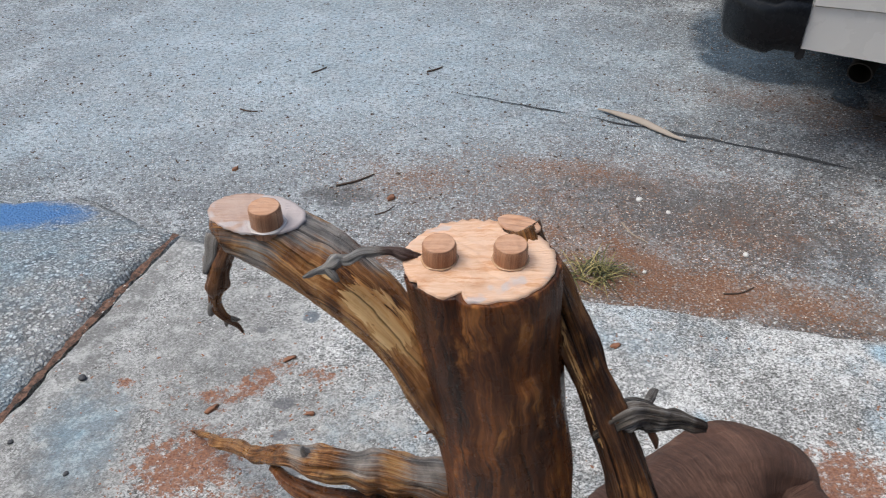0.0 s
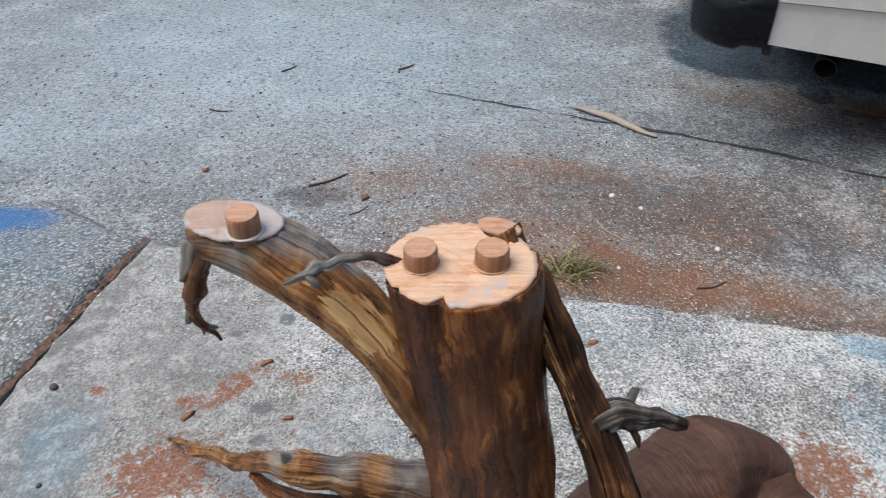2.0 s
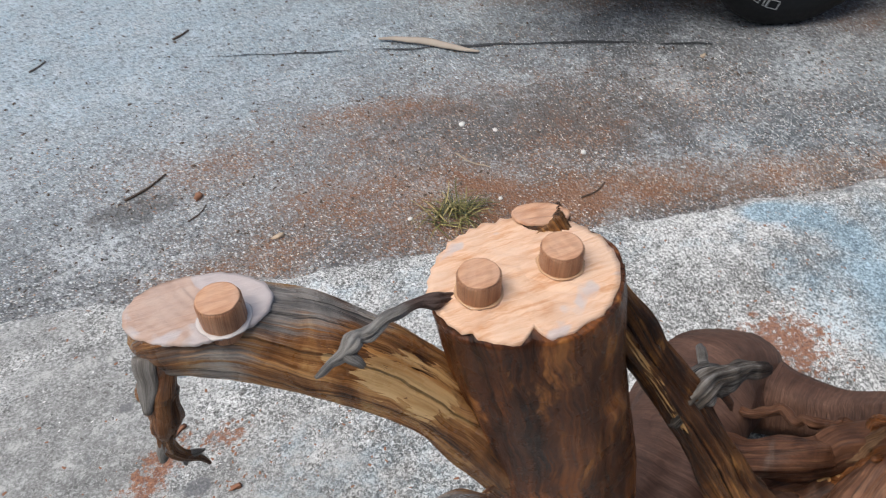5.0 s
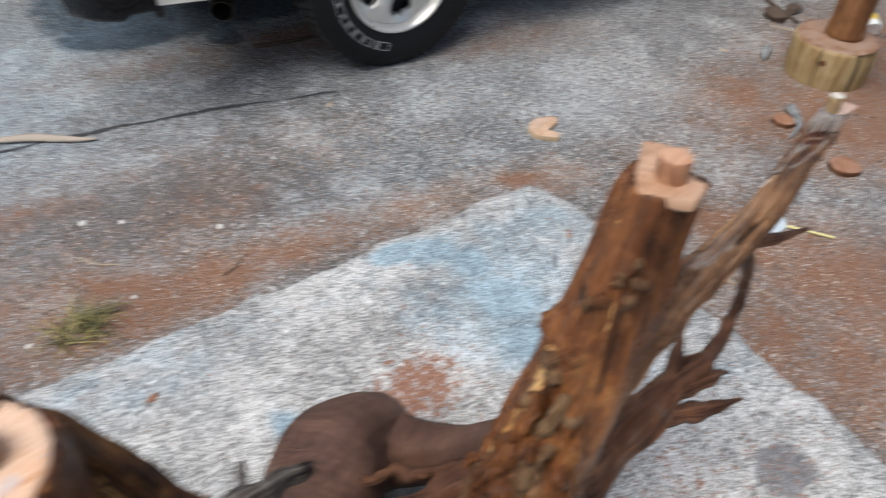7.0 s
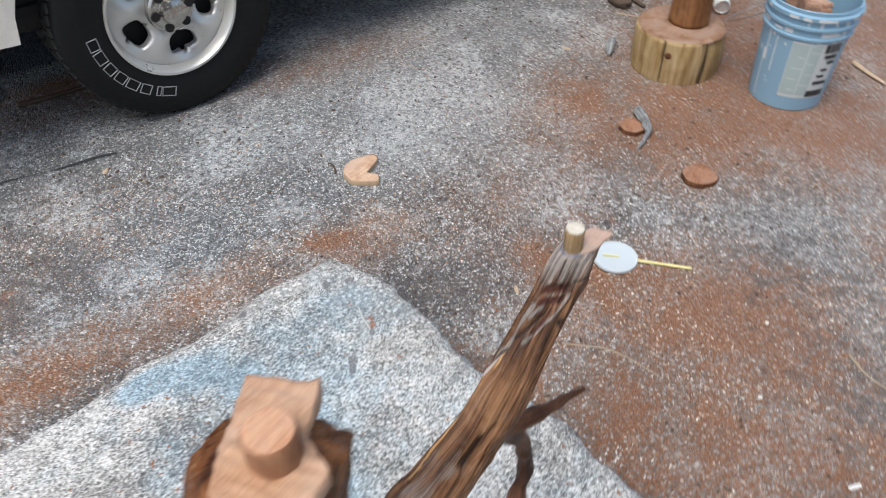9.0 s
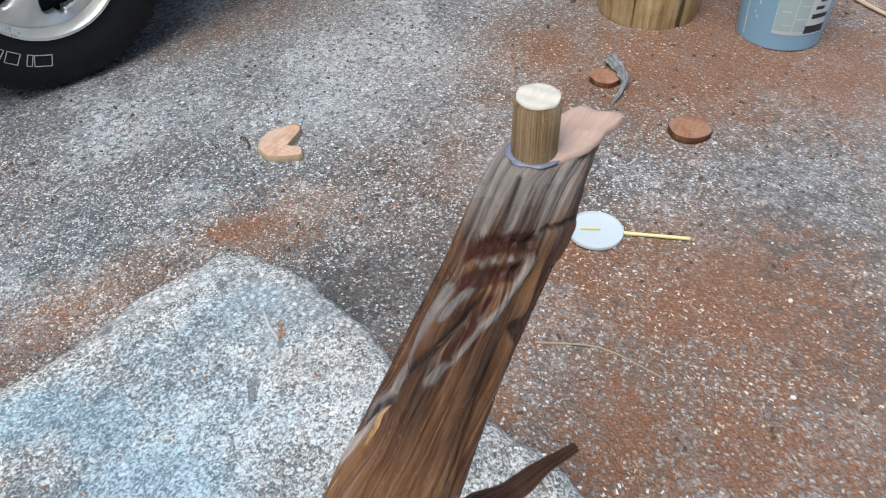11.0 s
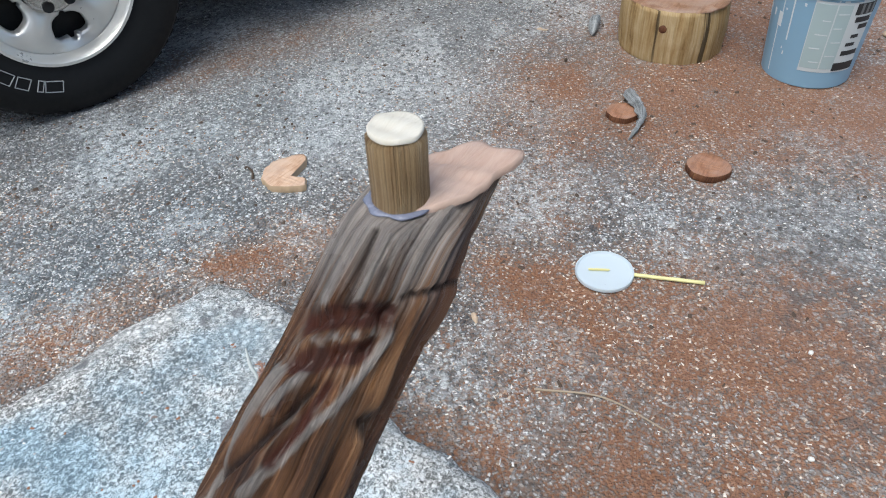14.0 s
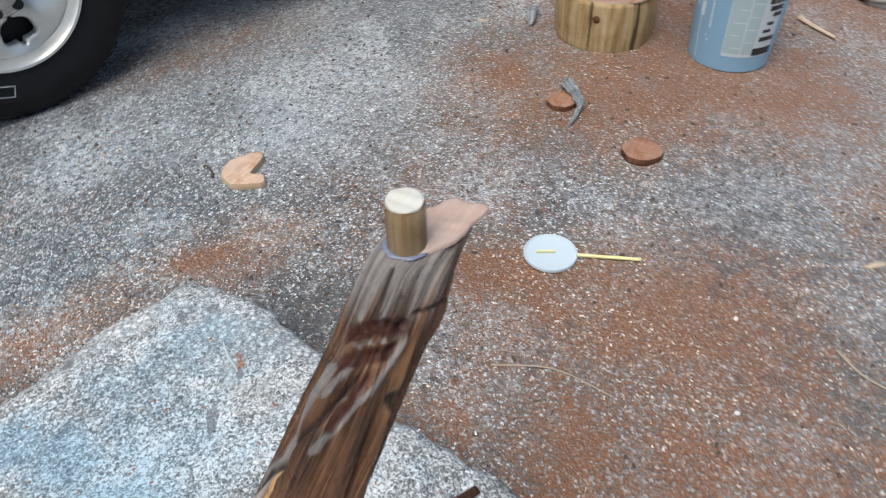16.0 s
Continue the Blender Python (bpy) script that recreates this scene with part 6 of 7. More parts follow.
# ---------- the log round, the post on it, and the bucket ----------
def log_material():
    """Peeled pine: upright yellow ridges parted by dark drying cracks."""
    nd = Nodes("yellow_pine_log")
    uv, ob = nd.coords("UV"), nd.coords("Object")
    ridge = nd.noise(nd.scaled(uv, (62, 3.2, 1)), 1.0, 5, 0.62, 0.35)
    fine = nd.noise(nd.scaled(uv, (190, 9, 1)), 1.0, 4, 0.65, 0.2)
    blot = nd.noise(ob, 14, 5, 0.65)
    level = nd.math("ADD", nd.mix(0.35, ridge, fine), nd.math("MULTIPLY", nd.math("SUBTRACT", blot, 0.5), 0.35))
    base = nd.ramp(level, [(0.30, (0.12, 0.065, 0.026)), (0.41, (0.28, 0.18, 0.075)), (0.54, (0.37, 0.265, 0.135)), (0.68, (0.50, 0.385, 0.23))])
    split = nd.ramp(nd.noise(nd.scaled(uv, (26, 1.3, 1)), 1.0, 3, 0.6, 0.3), [(0.34, 0.22), (0.38, 1.0)])
    base = nd.mix(1.0, base, split, "MULTIPLY")
    return nd.done(base, 0.7, nd.mix(0.5, level, split), 1.0, 0.010, spec=0.3)


M_LOG = log_material()
M_LOG_TOP = cut_material("dusty_log_top", (0.31, 0.175, 0.105), (0.22, 0.112, 0.062), 0.0, 30)
M_POST = wood_material("orange_brown_post", (0.13, 0.05, 0.02), (0.24, 0.105, 0.04), (0.33, 0.16, 0.065), patch=0.2, grey=0.05, rough=(0.35, 0.6))
M_DISC = wood_material("red_brown_bark", (0.06, 0.02, 0.01), (0.13, 0.05, 0.022), (0.2, 0.085, 0.04), patch=0.1, grey=0.1, rough=(0.5, 0.8))
M_DISC_TOP = cut_material("red_brown_slice", (0.33, 0.155, 0.080), (0.21, 0.088, 0.043), 0.0, 10)


def rings_outline(r, seed, wob=0.05):
    return lambda a: r * (1 + wob * n3(math.cos(a) * 1.6 + seed, math.sin(a) * 1.6, seed) + 0.012 * n3(math.cos(a) * 9, math.sin(a) * 9, seed))


LOG = (3.662, 1.069)
log = thing("log_round", (*LOG, 0.0), "short yellow pine log round standing on end", "log")
log_body = part("bark_side", limb("bark_side", [(0, 0, -0.005, 0.158), (0, 0, 0.06, 0.162), (0, 0, 0.12, 0.161), (0, 0, 0.166, 0.156)], M_LOG, seed=41, around=120, step=0.012, groove=0.035, lump=0.035, fine=0.010, notch=(1.2, 0.06, 0.03)), None, log)
part("sawn_top", face_disc("sawn_top", (0, 0, 0.169), rings_outline(0.156, 41, 0.03), M_LOG_TOP, thick=0.006, saw=0.0012), None, log, "sawn top dusted with sawdust")
bm = lathe([(0.011, -0.002), (0.012, 0.002), (0.008, 0.004), (0.0, 0.003)], 16)
bmesh.ops.transform(bm, matrix=Euler((0, radians(90), radians(190))).to_matrix().to_4x4(), verts=bm.verts[:])
bmesh.ops.translate(bm, verts=bm.verts[:], vec=(-0.160, -0.02, 0.115))
part("knot", bm, M_DISC, log_body)
post = thing("wooden_post", (LOG[0] + 0.03, LOG[1] - 0.01, 0.170), "orange-brown peeled wooden post standing on the log round", "post")
part("shaft", limb("shaft", [(0, 0, 0.0, 0.072), (0, 0, 0.06, 0.070), (0.004, 0, 0.25, 0.068), (0.01, 0.004, 0.50, 0.066), (0.012, 0.004, 0.72, 0.064)], M_POST, seed=43, around=64, step=0.02, groove=0.03, lump=0.03), None, post)
part("sawn_top", face_disc("sawn_top", (0.012, 0.004, 0.722), rings_outline(0.063, 43), M_LOG_TOP), None, post)

M_BUCKET = plain_material("blue_grey_bucket_plastic", (0.22, 0.37, 0.50), 0.42, 0.10, 12, bump=0.05)
M_SMEAR = plain_material("white_paint_smear", (0.60, 0.64, 0.66), 0.6, 0.08, 40, bump=0.3)
M_LABEL = plain_material("worn_white_label", (0.52, 0.56, 0.57), 0.6, 0.08, 20, bump=0.03)
M_PRINT = plain_material("black_label_print", (0.02, 0.022, 0.025), 0.55, 0.1, 30)
M_SCRAP = cut_material("offcut_wood", (0.44, 0.27, 0.18), (0.30, 0.16, 0.10), 0.0, 40)
M_WIRE = plain_material("bucket_wire", (0.35, 0.35, 0.35), 0.4, 0.1, 40, metal=0.8)

BUCKET = (3.692, 0.664)
bucket = thing("bucket", (*BUCKET, 0.0), "blue plastic bucket with white paint smears holding offcuts", "bucket", rz=180)
BH, B0, B1 = 0.37, 0.122, 0.143


def bucket_r(z):
    return B0 + (B1 - B0) * z / BH


shell = [(0.0, 0.006), (B0 - 0.012, 0.006), (B0 - 0.004, 0.0), (B0, 0.004)] + [(bucket_r(z), z) for z in (0.06, 0.14, 0.22, 0.268)] + [(bucket_r(0.27) + 0.007, 0.271), (bucket_r(0.275) + 0.007, 0.278), (bucket_r(0.28), 0.281), (bucket_r(0.30), 0.303), (bucket_r(0.305) + 0.008, 0.306), (bucket_r(0.31) + 0.008, 0.314), (bucket_r(0.315), 0.317), (bucket_r(0.335), 0.336), (bucket_r(0.34) + 0.009, 0.339), (bucket_r(0.35) + 0.010, 0.352), (bucket_r(0.36), 0.356), (B1 + 0.001, BH - 0.002), (B1 - 0.002, BH), (B1 - 0.005, BH - 0.002), (bucket_r(0.1) - 0.006, 0.10), (B0 - 0.008, 0.010), (0.0, 0.010)]
part("shell", lathe(shell, 80), M_BUCKET, bucket, "blue ribbed bucket shell")


def wrap(name, a0, a1, z0, z1, lift, material, parent, label=""):
    """A patch wrapped on the bucket's side between two angles and heights."""
    bm = bmesh.new()
    n = max(2, int(abs(a1 - a0) / 4))
    lo = [bm.verts.new(((bucket_r(z0) + lift) * math.cos(radians(a0 + (a1 - a0) * k / n)), (bucket_r(z0) + lift) * math.sin(radians(a0 + (a1 - a0) * k / n)), z0)) for k in range(n + 1)]
    hi = [bm.verts.new(((bucket_r(z1) + lift) * math.cos(radians(a0 + (a1 - a0) * k / n)), (bucket_r(z1) + lift) * math.sin(radians(a0 + (a1 - a0) * k / n)), z1)) for k in range(n + 1)]
    for k in range(n):
        bm.faces.new((lo[k], lo[k + 1], hi[k + 1], hi[k]))
    ext = bmesh.ops.extrude_face_region(bm, geom=bm.faces[:])
    for v in (g for g in ext["geom"] if isinstance(g, bmesh.types.BMVert)):
        d = Vector((v.co.x, v.co.y, 0)).normalized()
        v.co -= d * 0.002
    bmesh.ops.recalc_face_normals(bm, faces=bm.faces[:])
    return part(name, smoothed(bm), material, parent, label)


# angles run round the bucket; the label is turned to the open yard
LA, LB = -2, 68
label = wrap("label", LA, LB, 0.055, 0.262, 0.0012, M_LABEL, bucket, "worn white paper label")
M_PANEL = plain_material("faded_grey_green_print", (0.36, 0.45, 0.46), 0.6, 0.08, 20, bump=0.03)
M_PRINT_GREY = plain_material("grey_label_print", (0.16, 0.17, 0.17), 0.55, 0.1, 30)
wrap("label_panel", LA + 1, 21, 0.066, 0.255, 0.0019, M_PANEL, label, "faded grey-green printed panel")
wrap("label_panel", 22.5, 38, 0.066, 0.255, 0.0019, M_PANEL, label)
for k, (a0, a1) in enumerate(((8, 19), (24, 36), (4, 16), (26, 37), (6, 20), (24, 33), (10, 19), (25, 36))):
    wrap("label_rule", a0, a1, 0.084 + 0.0205 * k, 0.0870 + 0.0205 * k, 0.0025, M_LABEL, label)
wrap("label_print", 43, LB, 0.226, 0.258, 0.0022, M_PRINT, label, "black printed block")
for k in range(3):
    wrap("label_print", 49 + 7 * k, 52 + 7 * k, 0.228, 0.256, 0.0028, M_PRINT_GREY, label)
for z0, a0, a1, h in ((0.204, 46, 66, 0.015), (0.184, 53, 66, 0.013), (0.158, 48, 58, 0.010), (0.134, 45, 57, 0.010), (0.106, 43, 66, 0.014), (0.060, 38, 68, 0.024)):
    wrap("label_print", a0, a1, z0, z0 + h, 0.0022, M_PRINT, label)
for a, z0, z1, w in ((-26, 0.13, 0.262, 1.6), (-27, 0.085, 0.095, 1.4), (-40, 0.17, 0.26, 1.2), (-44, 0.02, 0.16, 1.0), (-30, 0.10, 0.107, 1.2), (-13, 0.238, 0.246, 2.5), (-35, 0.21, 0.216, 1.5)):
    wrap("paint_smear", a, a + w, z0, z1, 0.0010, M_SMEAR, bucket, "run of dried white paint")
rng = random.Random(5)
for k in range(26):
    a = rng.uniform(-110, 110)
    z1 = rng.choice((0.30, 0.335, 0.268, 0.20, 0.35))
    wrap("paint_smear", a, a + rng.uniform(1.2, 7), z1 - rng.uniform(0.012, 0.10 if rng.random() < 0.3 else 0.03), z1 - 0.002, 0.0009, M_SMEAR, bucket)
for k in range(16):
    a = -120 + k * 17 + rng.uniform(-5, 5)
    z0 = rng.choice((0.307, 0.340, 0.284))
    wrap("paint_smear", a, a + rng.uniform(4, 14), z0, z0 + rng.uniform(0.006, 0.012), 0.0105 if z0 > 0.3 else 0.0010, M_SMEAR, bucket)
for k in range(7):
    a = 30 + k * 52
    wrap("paint_smear", a, a + rng.uniform(8, 26), 0.284, 0.300, 0.0008, M_SMEAR, bucket)
bm = bmesh.new()
prev = None
for k in range(25):
    t = math.pi * k / 24
    p = Vector(((B1 + 0.012) * math.cos(t), 0.045 + 0.13 * math.sin(t) * 0.35 + 0.03, 0.33 - 0.14 * math.sin(t)))
    ring = [bm.verts.new((p.x, p.y + 0.155 * math.sin(t) + 0.002 * math.cos(s), p.z + 0.002 * math.sin(s))) for s in np.linspace(0, 2 * math.pi, 6, endpoint=False)]
    if prev:
        for i in range(6):
            bm.faces.new((prev[i], prev[(i + 1) % 6], ring[(i + 1) % 6], ring[i]))
    prev = ring
part("wire_handle", smoothed(bm), M_WIRE, bucket, "thin steel handle hanging at the side").matrix_local = pose(0, 0, 0, 0, 0, 165)
for k, (x, y, a, tilt, s, h) in enumerate(((-0.02, 0.03, 20, 8, (0.09, 0.05), 0.35), (0.05, -0.03, 70, -10, (0.07, 0.045), 0.34), (-0.05, -0.05, 130, 14, (0.08, 0.04), 0.33), (0.02, 0.075, 10, -6, (0.07, 0.035), 0.36), (0.07, 0.045, 100, 6, (0.05, 0.04), 0.37))):
    bm = box_bm(s[0], s[1], h - 0.02, 0.004, (0, 0, h / 2 + 0.005))
    solid("wood_offcut", bm, M_SCRAP, "brown wood offcut standing in the bucket", "offcut", "offcuts in the bucket", at=pose(BUCKET[0] + x * 0.8, BUCKET[1] + y * 0.8, 0.008, tilt * 0.4, 0, a))

# ---------- small things on the yard ----------
def slice_thing(name, at, r, h, label, mat_side, mat_top, seed, group="", outline=None, rz=0.0):
    ob = thing(name, (*at, 0.0), label, "wood slice", group, rz=rz)
    out = outline or rings_outline(r, seed, 0.10)
    n, verts, faces, uvs = 72, [], [], []
    for j, (z, s) in enumerate(((0.0, 0.97), (0.003, 1.0), (h * 0.5, 1.01), (h - 0.002, 1.0), (h, 0.985))):
        for k in range(n + 1):
            a = 2 * math.pi * (k % n) / n
            q = out(a) * s * (1 + 0.03 * math.sin(a * 29 + seed + 2 * n3(a, seed, 0)) * (0 < j < 4))
            verts.append((q * math.cos(a), q * math.sin(a), z))
            uvs.append((a * 0.16, z))
    for j in range(4):
        for k in range(n):
            q = j * (n + 1) + k
            faces.append((q, q + 1, q + n + 2, q + n + 1))
    part("bark_edge", mesh_from("bark_edge", verts, faces, mat_side, uvs=uvs), None, ob)
    part("sawn_face", face_disc("sawn_face", (0, 0, h + 0.0005), lambda a: out(a) * 0.985, mat_top, thick=0.001, saw=0.0006, seed=seed), None, ob)
    return ob


slice_thing("wood_slice", (3.035, 0.735), 0.053, 0.019, "reddish-brown round wood slice lying on the asphalt", M_DISC, M_DISC_TOP, 3.0, "wood slices on the yard")
slice_thing("wood_slice", (3.17, 1.02), 0.043, 0.018, "small reddish wood slice under a grey stick", M_DISC, M_DISC_TOP, 8.0, "wood slices on the yard")


FORK = [(-0.032, 0.060), (0.005, 0.084), (0.046, 0.086), (0.092, 0.061), (0.112, 0.038), (0.086, 0.012), (0.040, 0.016), (0.012, 0.016), (0.018, -0.008), (0.028, -0.038), (0.004, -0.058), (-0.022, -0.028), (-0.046, 0.016)]


def forked_outline(a):
    """A slice with two prongs."""
    return polygon_radius(a, FORK) * (0.97 + 0.05 * n3(math.cos(a) * 6, math.sin(a) * 6, 5.0))


M_CHUNK_SIDE = plain_material("pale_offcut_edge", (0.50, 0.36, 0.23), 0.7, 0.25, 50, bump=0.4)
M_CHUNK_TOP = cut_material("tan_offcut_face", (0.60, 0.41, 0.29), (0.44, 0.26, 0.16), 0.0, 75)
slice_thing("forked_offcut", (2.448, 1.596), 0.08, 0.020, "pale tan forked wood offcut lying on the asphalt", M_CHUNK_SIDE, M_CHUNK_TOP, 5.0, outline=forked_outline)

# grey driftwood stick across the small slice
solid("driftwood_stick", limb("driftwood_stick", [(3.295, 1.055, 0.010, 0.006), (3.265, 1.043, 0.020, 0.011), (3.225, 1.010, 0.027, 0.0135), (3.185, 0.975, 0.026, 0.012), (3.150, 0.957, 0.020, 0.0075), (3.100, 0.955, 0.010, 0.006), (3.060, 0.955, 0.005, 0.002)], M_DRIFT, seed=61, around=40, step=0.005, groove=0.4, lump=0.2, kink=0.002), None, "grey weathered tapering driftwood stick", "stick")
solid("driftwood_chip", limb("driftwood_chip", [(3.70, 1.335, 0.012, 0.010), (3.65, 1.325, 0.020, 0.017), (3.61, 1.31, 0.016, 0.014), (3.58, 1.30, 0.008, 0.005)], M_DRIFT, seed=63, around=24, step=0.006, groove=0.2, lump=0.2), None, "small grey driftwood chip beside the log", "stick")

# white plastic lid with a yellow stick
M_LID = plain_material("white_translucent_plastic", (0.50, 0.56, 0.60), 0.35, 0.04, 20, bump=0.05)
M_STRAW = plain_material("yellow_plastic_stick", (0.68, 0.63, 0.30), 0.4, 0.08, 30)
lid = thing("white_saucer", (2.560, 0.797, 0.0), "round white plastic saucer lying on the sawdust", "saucer")
part("disc", lathe([(0.0, 0.002), (0.056, 0.002), (0.060, 0.0), (0.0615, 0.001), (0.0625, 0.006), (0.061, 0.0095), (0.0585, 0.0095), (0.057, 0.006), (0.052, 0.005), (0.0, 0.005)], 72), M_LID, lid)


def stick(name, a, b, r0, r1, material, label, category="stick", group="", seed=1.0, sag=0.0, around=12):
    """A thin round stick from a to b, resting on what is under it."""
    mid = [(a[i] + b[i]) / 2 for i in range(3)]
    dx, dy = b[1] - a[1], a[0] - b[0]
    pts = [(*a, r0), (mid[0] + sag * dx, mid[1] + sag * dy, mid[2], (r0 + r1) / 2), (*b, r1)]
    return solid(name, limb(name, pts, material, seed=seed, around=around, step=max(0.006, math.dist(a, b) / 14), groove=0.12, lump=0.08), None, label, category, group)


stick("yellow_stick", (2.582, 0.742, 0.0045), (2.636, 0.606, 0.0045), 0.0042, 0.0042, M_STRAW, "thin yellow-green plastic stick lying beside the saucer", "stick", sag=0.0)
solid("yellow_stub", box_bm(0.045, 0.006, 0.004, 0.0015), M_STRAW, "short yellow stick stub lying on the saucer", "stick", at=pose(2.556, 0.808, 0.0085, 0, 0, -62))

# dry strip of bark by the crack
M_STRIP = plain_material("dry_tan_bark", (0.37, 0.31, 0.255), 0.8, 0.25, 40, bump=0.4)


def bark_strip():
    n, verts, faces = 40, [], []
    a, b = Vector((0.972, 2.945, 0.0)), Vector((1.290, 2.695, 0.0))
    ax = (b - a).normalized()
    side = Vector((-ax.y, ax.x, 0))
    for i in range(n + 1):
        u = i / n
        w = 0.009 * (math.sin(math.pi * u) ** 0.7) * (1 + 0.3 * n3(u * 7, 0, 2)) + 0.003
        c = a + (b - a) * u + side * (0.012 * math.sin(u * 5) + 0.006 * n3(u * 5, 1, 0))
        for k, s in enumerate((-1, -0.4, 0.4, 1)):
            verts.append(c + side * (w * s) + Vector((0, 0, 0.008 + 0.014 * math.sin(math.pi * u) * (0.5 + 0.5 * s) + 0.004 * (1 - s * s))))
    for i in range(n):
        for k in range(3):
            q = i * 4 + k
            faces.append((q, q + 1, q + 5, q + 4))
    ob = solid("bark_strip", mesh_from("bark_strip", verts, faces, M_STRIP), None, "long dry tan strip of bark on the asphalt", "bark")
    mod = ob.modifiers.new("thick", "SOLIDIFY")
    mod.thickness = 0.003
    return ob


bark_strip()

# dark filler in the crack of the asphalt
M_TAR = plain_material("black_crack_filler", (0.036, 0.037, 0.040), 0.75, 0.35, 60, bump=0.5)


def crack_seam():
    rng = random.Random(9)
    rows = spline([(x, y, 0.0, 0.0) for x, y in CRACK], 0.012)[:, :2]
    verts, faces = [], []
    for i, p in enumerate(rows):
        t = rows[min(i + 1, len(rows) - 1)] - rows[max(i - 1, 0)]
        t = t / np.linalg.norm(t)
        s = np.array([-t[1], t[0]])
        x = p[0]
        w = (0.0012 + 0.0095 * min(1.0, max(0.0, (x - 0.2) / 1.3))) * (0.55 + 0.5 * abs(n3(x * 14, 3, 1)) * 2 + 0.3 * rng.random()) * (1.0 if x < 2.3 else max(0.15, 1 - (x - 2.3) * 5)) * min(1.0, max(0.12, 0.75 + 2.2 * n3(x * 5.0, 8, 4)))
        c = p + s * 0.010 * n3(x * 9, 5, 2)
        for q in (-1, 1):
            v = c + s * w * q
            verts.append((v[0], v[1], 0.0035 + 0.006 * n3(v[0] * 2.1, v[1] * 2.1, 0.3) + 0.0025 * n3(v[0] * 9, v[1] * 9, 1.7)))
    for i in range(len(rows) - 1):
        faces.append((2 * i, 2 * i + 1, 2 * i + 3, 2 * i + 2))
    me = mesh_from("crack_seam", verts, faces, M_TAR)
    return tagged(new("trim_crack_seam", me), "dark ragged crack seam in the asphalt", "crack", kind="structure")


crack_seam()

# ---------- loose bits on the yard and the slab ----------
def ground_z(x, y):
    return 0.006 * n3(x * 2.1, y * 2.1, 0.3) + 0.0025 * n3(x * 9, y * 9, 1.7)


M_CHIP = plain_material("pale_wood_chip", (0.50, 0.38, 0.27), 0.75, 0.3, 80, bump=0.3)
M_CHIP_RED = plain_material("reddish_wood_chip", (0.27, 0.12, 0.065), 0.75, 0.3, 80, bump=0.3)
M_TWIG = plain_material("dark_dry_twig", (0.075, 0.05, 0.035), 0.8, 0.3, 60, bump=0.4)
M_TWIG_PALE = plain_material("pale_dry_twig", (0.36, 0.29, 0.21), 0.8, 0.25, 60, bump=0.4)
M_STONE_W = plain_material("white_pebble", (0.70, 0.68, 0.64), 0.6, 0.1, 60, bump=0.3)
M_STONE_D = plain_material("dark_pebble", (0.07, 0.07, 0.075), 0.7, 0.2, 60, bump=0.3)
M_PLASTIC = plain_material("white_plastic_bit", (0.72, 0.72, 0.70), 0.4, 0.05, 30)


def lump_bm(sx, sy, sz, seed, rough=0.25, sub=2):
    """A small irregular stone or chip."""
    bm = bmesh.new()
    bmesh.ops.create_icosphere(bm, subdivisions=sub, radius=1.0)
    for v in bm.verts:
        k = 1 + rough * n3(v.co.x * 1.7 + seed, v.co.y * 1.7, v.co.z * 1.7 - seed)
        v.co = Vector((v.co.x * k * sx, v.co.y * k * sy, max(-0.6, v.co.z * k) * sz))
    return smoothed(bm, 50)


for x, y, s, seed in ((1.032, 2.293, 0.013, 1.0), (1.32, 1.988, 0.011, 2.0), (2.316, 0.319, 0.006, 3.0), (2.554, 0.376, 0.006, 4.0), (0.70, 1.93, 0.009, 5.0), (0.98, 1.90, 0.008, 6.0), (1.12, 2.22, 0.009, 7.0)):
    solid("pebble", lump_bm(s, s * 0.8, s * 0.6, seed), M_STONE_W, "small white pebble lying on the asphalt", "pebble", "white pebbles", at=pose(x, y, ground_z(x, y) + s * 0.35, 0, 0, seed * 40))
for x, y, s, seed in ((-0.512, 1.289, 0.0105, 11.0), (-0.60, 1.10, 0.007, 12.0), (-0.44, 1.02, 0.007, 13.0)):
    solid("pebble", lump_bm(s, s * 0.85, s * 0.7, seed), M_STONE_D, "small dark pebble on the concrete slab", "pebble", "dark pebbles", at=pose(x, y, SLAB_Z + s * 0.4, 0, 0, seed * 33))

# larger chips of wood and bark
for x, y, sx, sy, sz, a, mat, lab in ((0.149, 2.297, 0.026, 0.012, 0.009, 60, M_CHIP_RED, "reddish bark chip"), (-0.458, 2.487, 0.020, 0.010, 0.007, 75, M_CHIP_RED, "reddish bark chip"), (0.33, 2.02, 0.022, 0.012, 0.008, 10, M_CHIP, "pale wood chip"), (2.02, 2.30, 0.018, 0.010, 0.006, 30, M_CHIP, "pale wood chip"), (3.545, 1.465, 0.025, 0.006, 0.005, 100, M_CHIP, "pale wood chip"), (2.86, 0.14, 0.03, 0.010, 0.007, 130, M_CHIP, "pale wood chip"), (2.62, 0.02, 0.02, 0.010, 0.006, 20, M_CHIP, "pale wood chip"), (3.39, 1.30, 0.010, 0.006, 0.006, 20, M_TWIG, "dark bark crumb"), (2.30, 0.96, 0.014, 0.008, 0.006, 50, M_CHIP, "pale wood chip")):
    solid("wood_chip", lump_bm(sx * 0.8, sy * 0.8, sz, x * 7 + y, 0.85), mat, lab + " lying on the asphalt", "wood chip", "wood chips", at=pose(x, y, ground_z(x, y) + sz * 0.45, 0, 0, a))
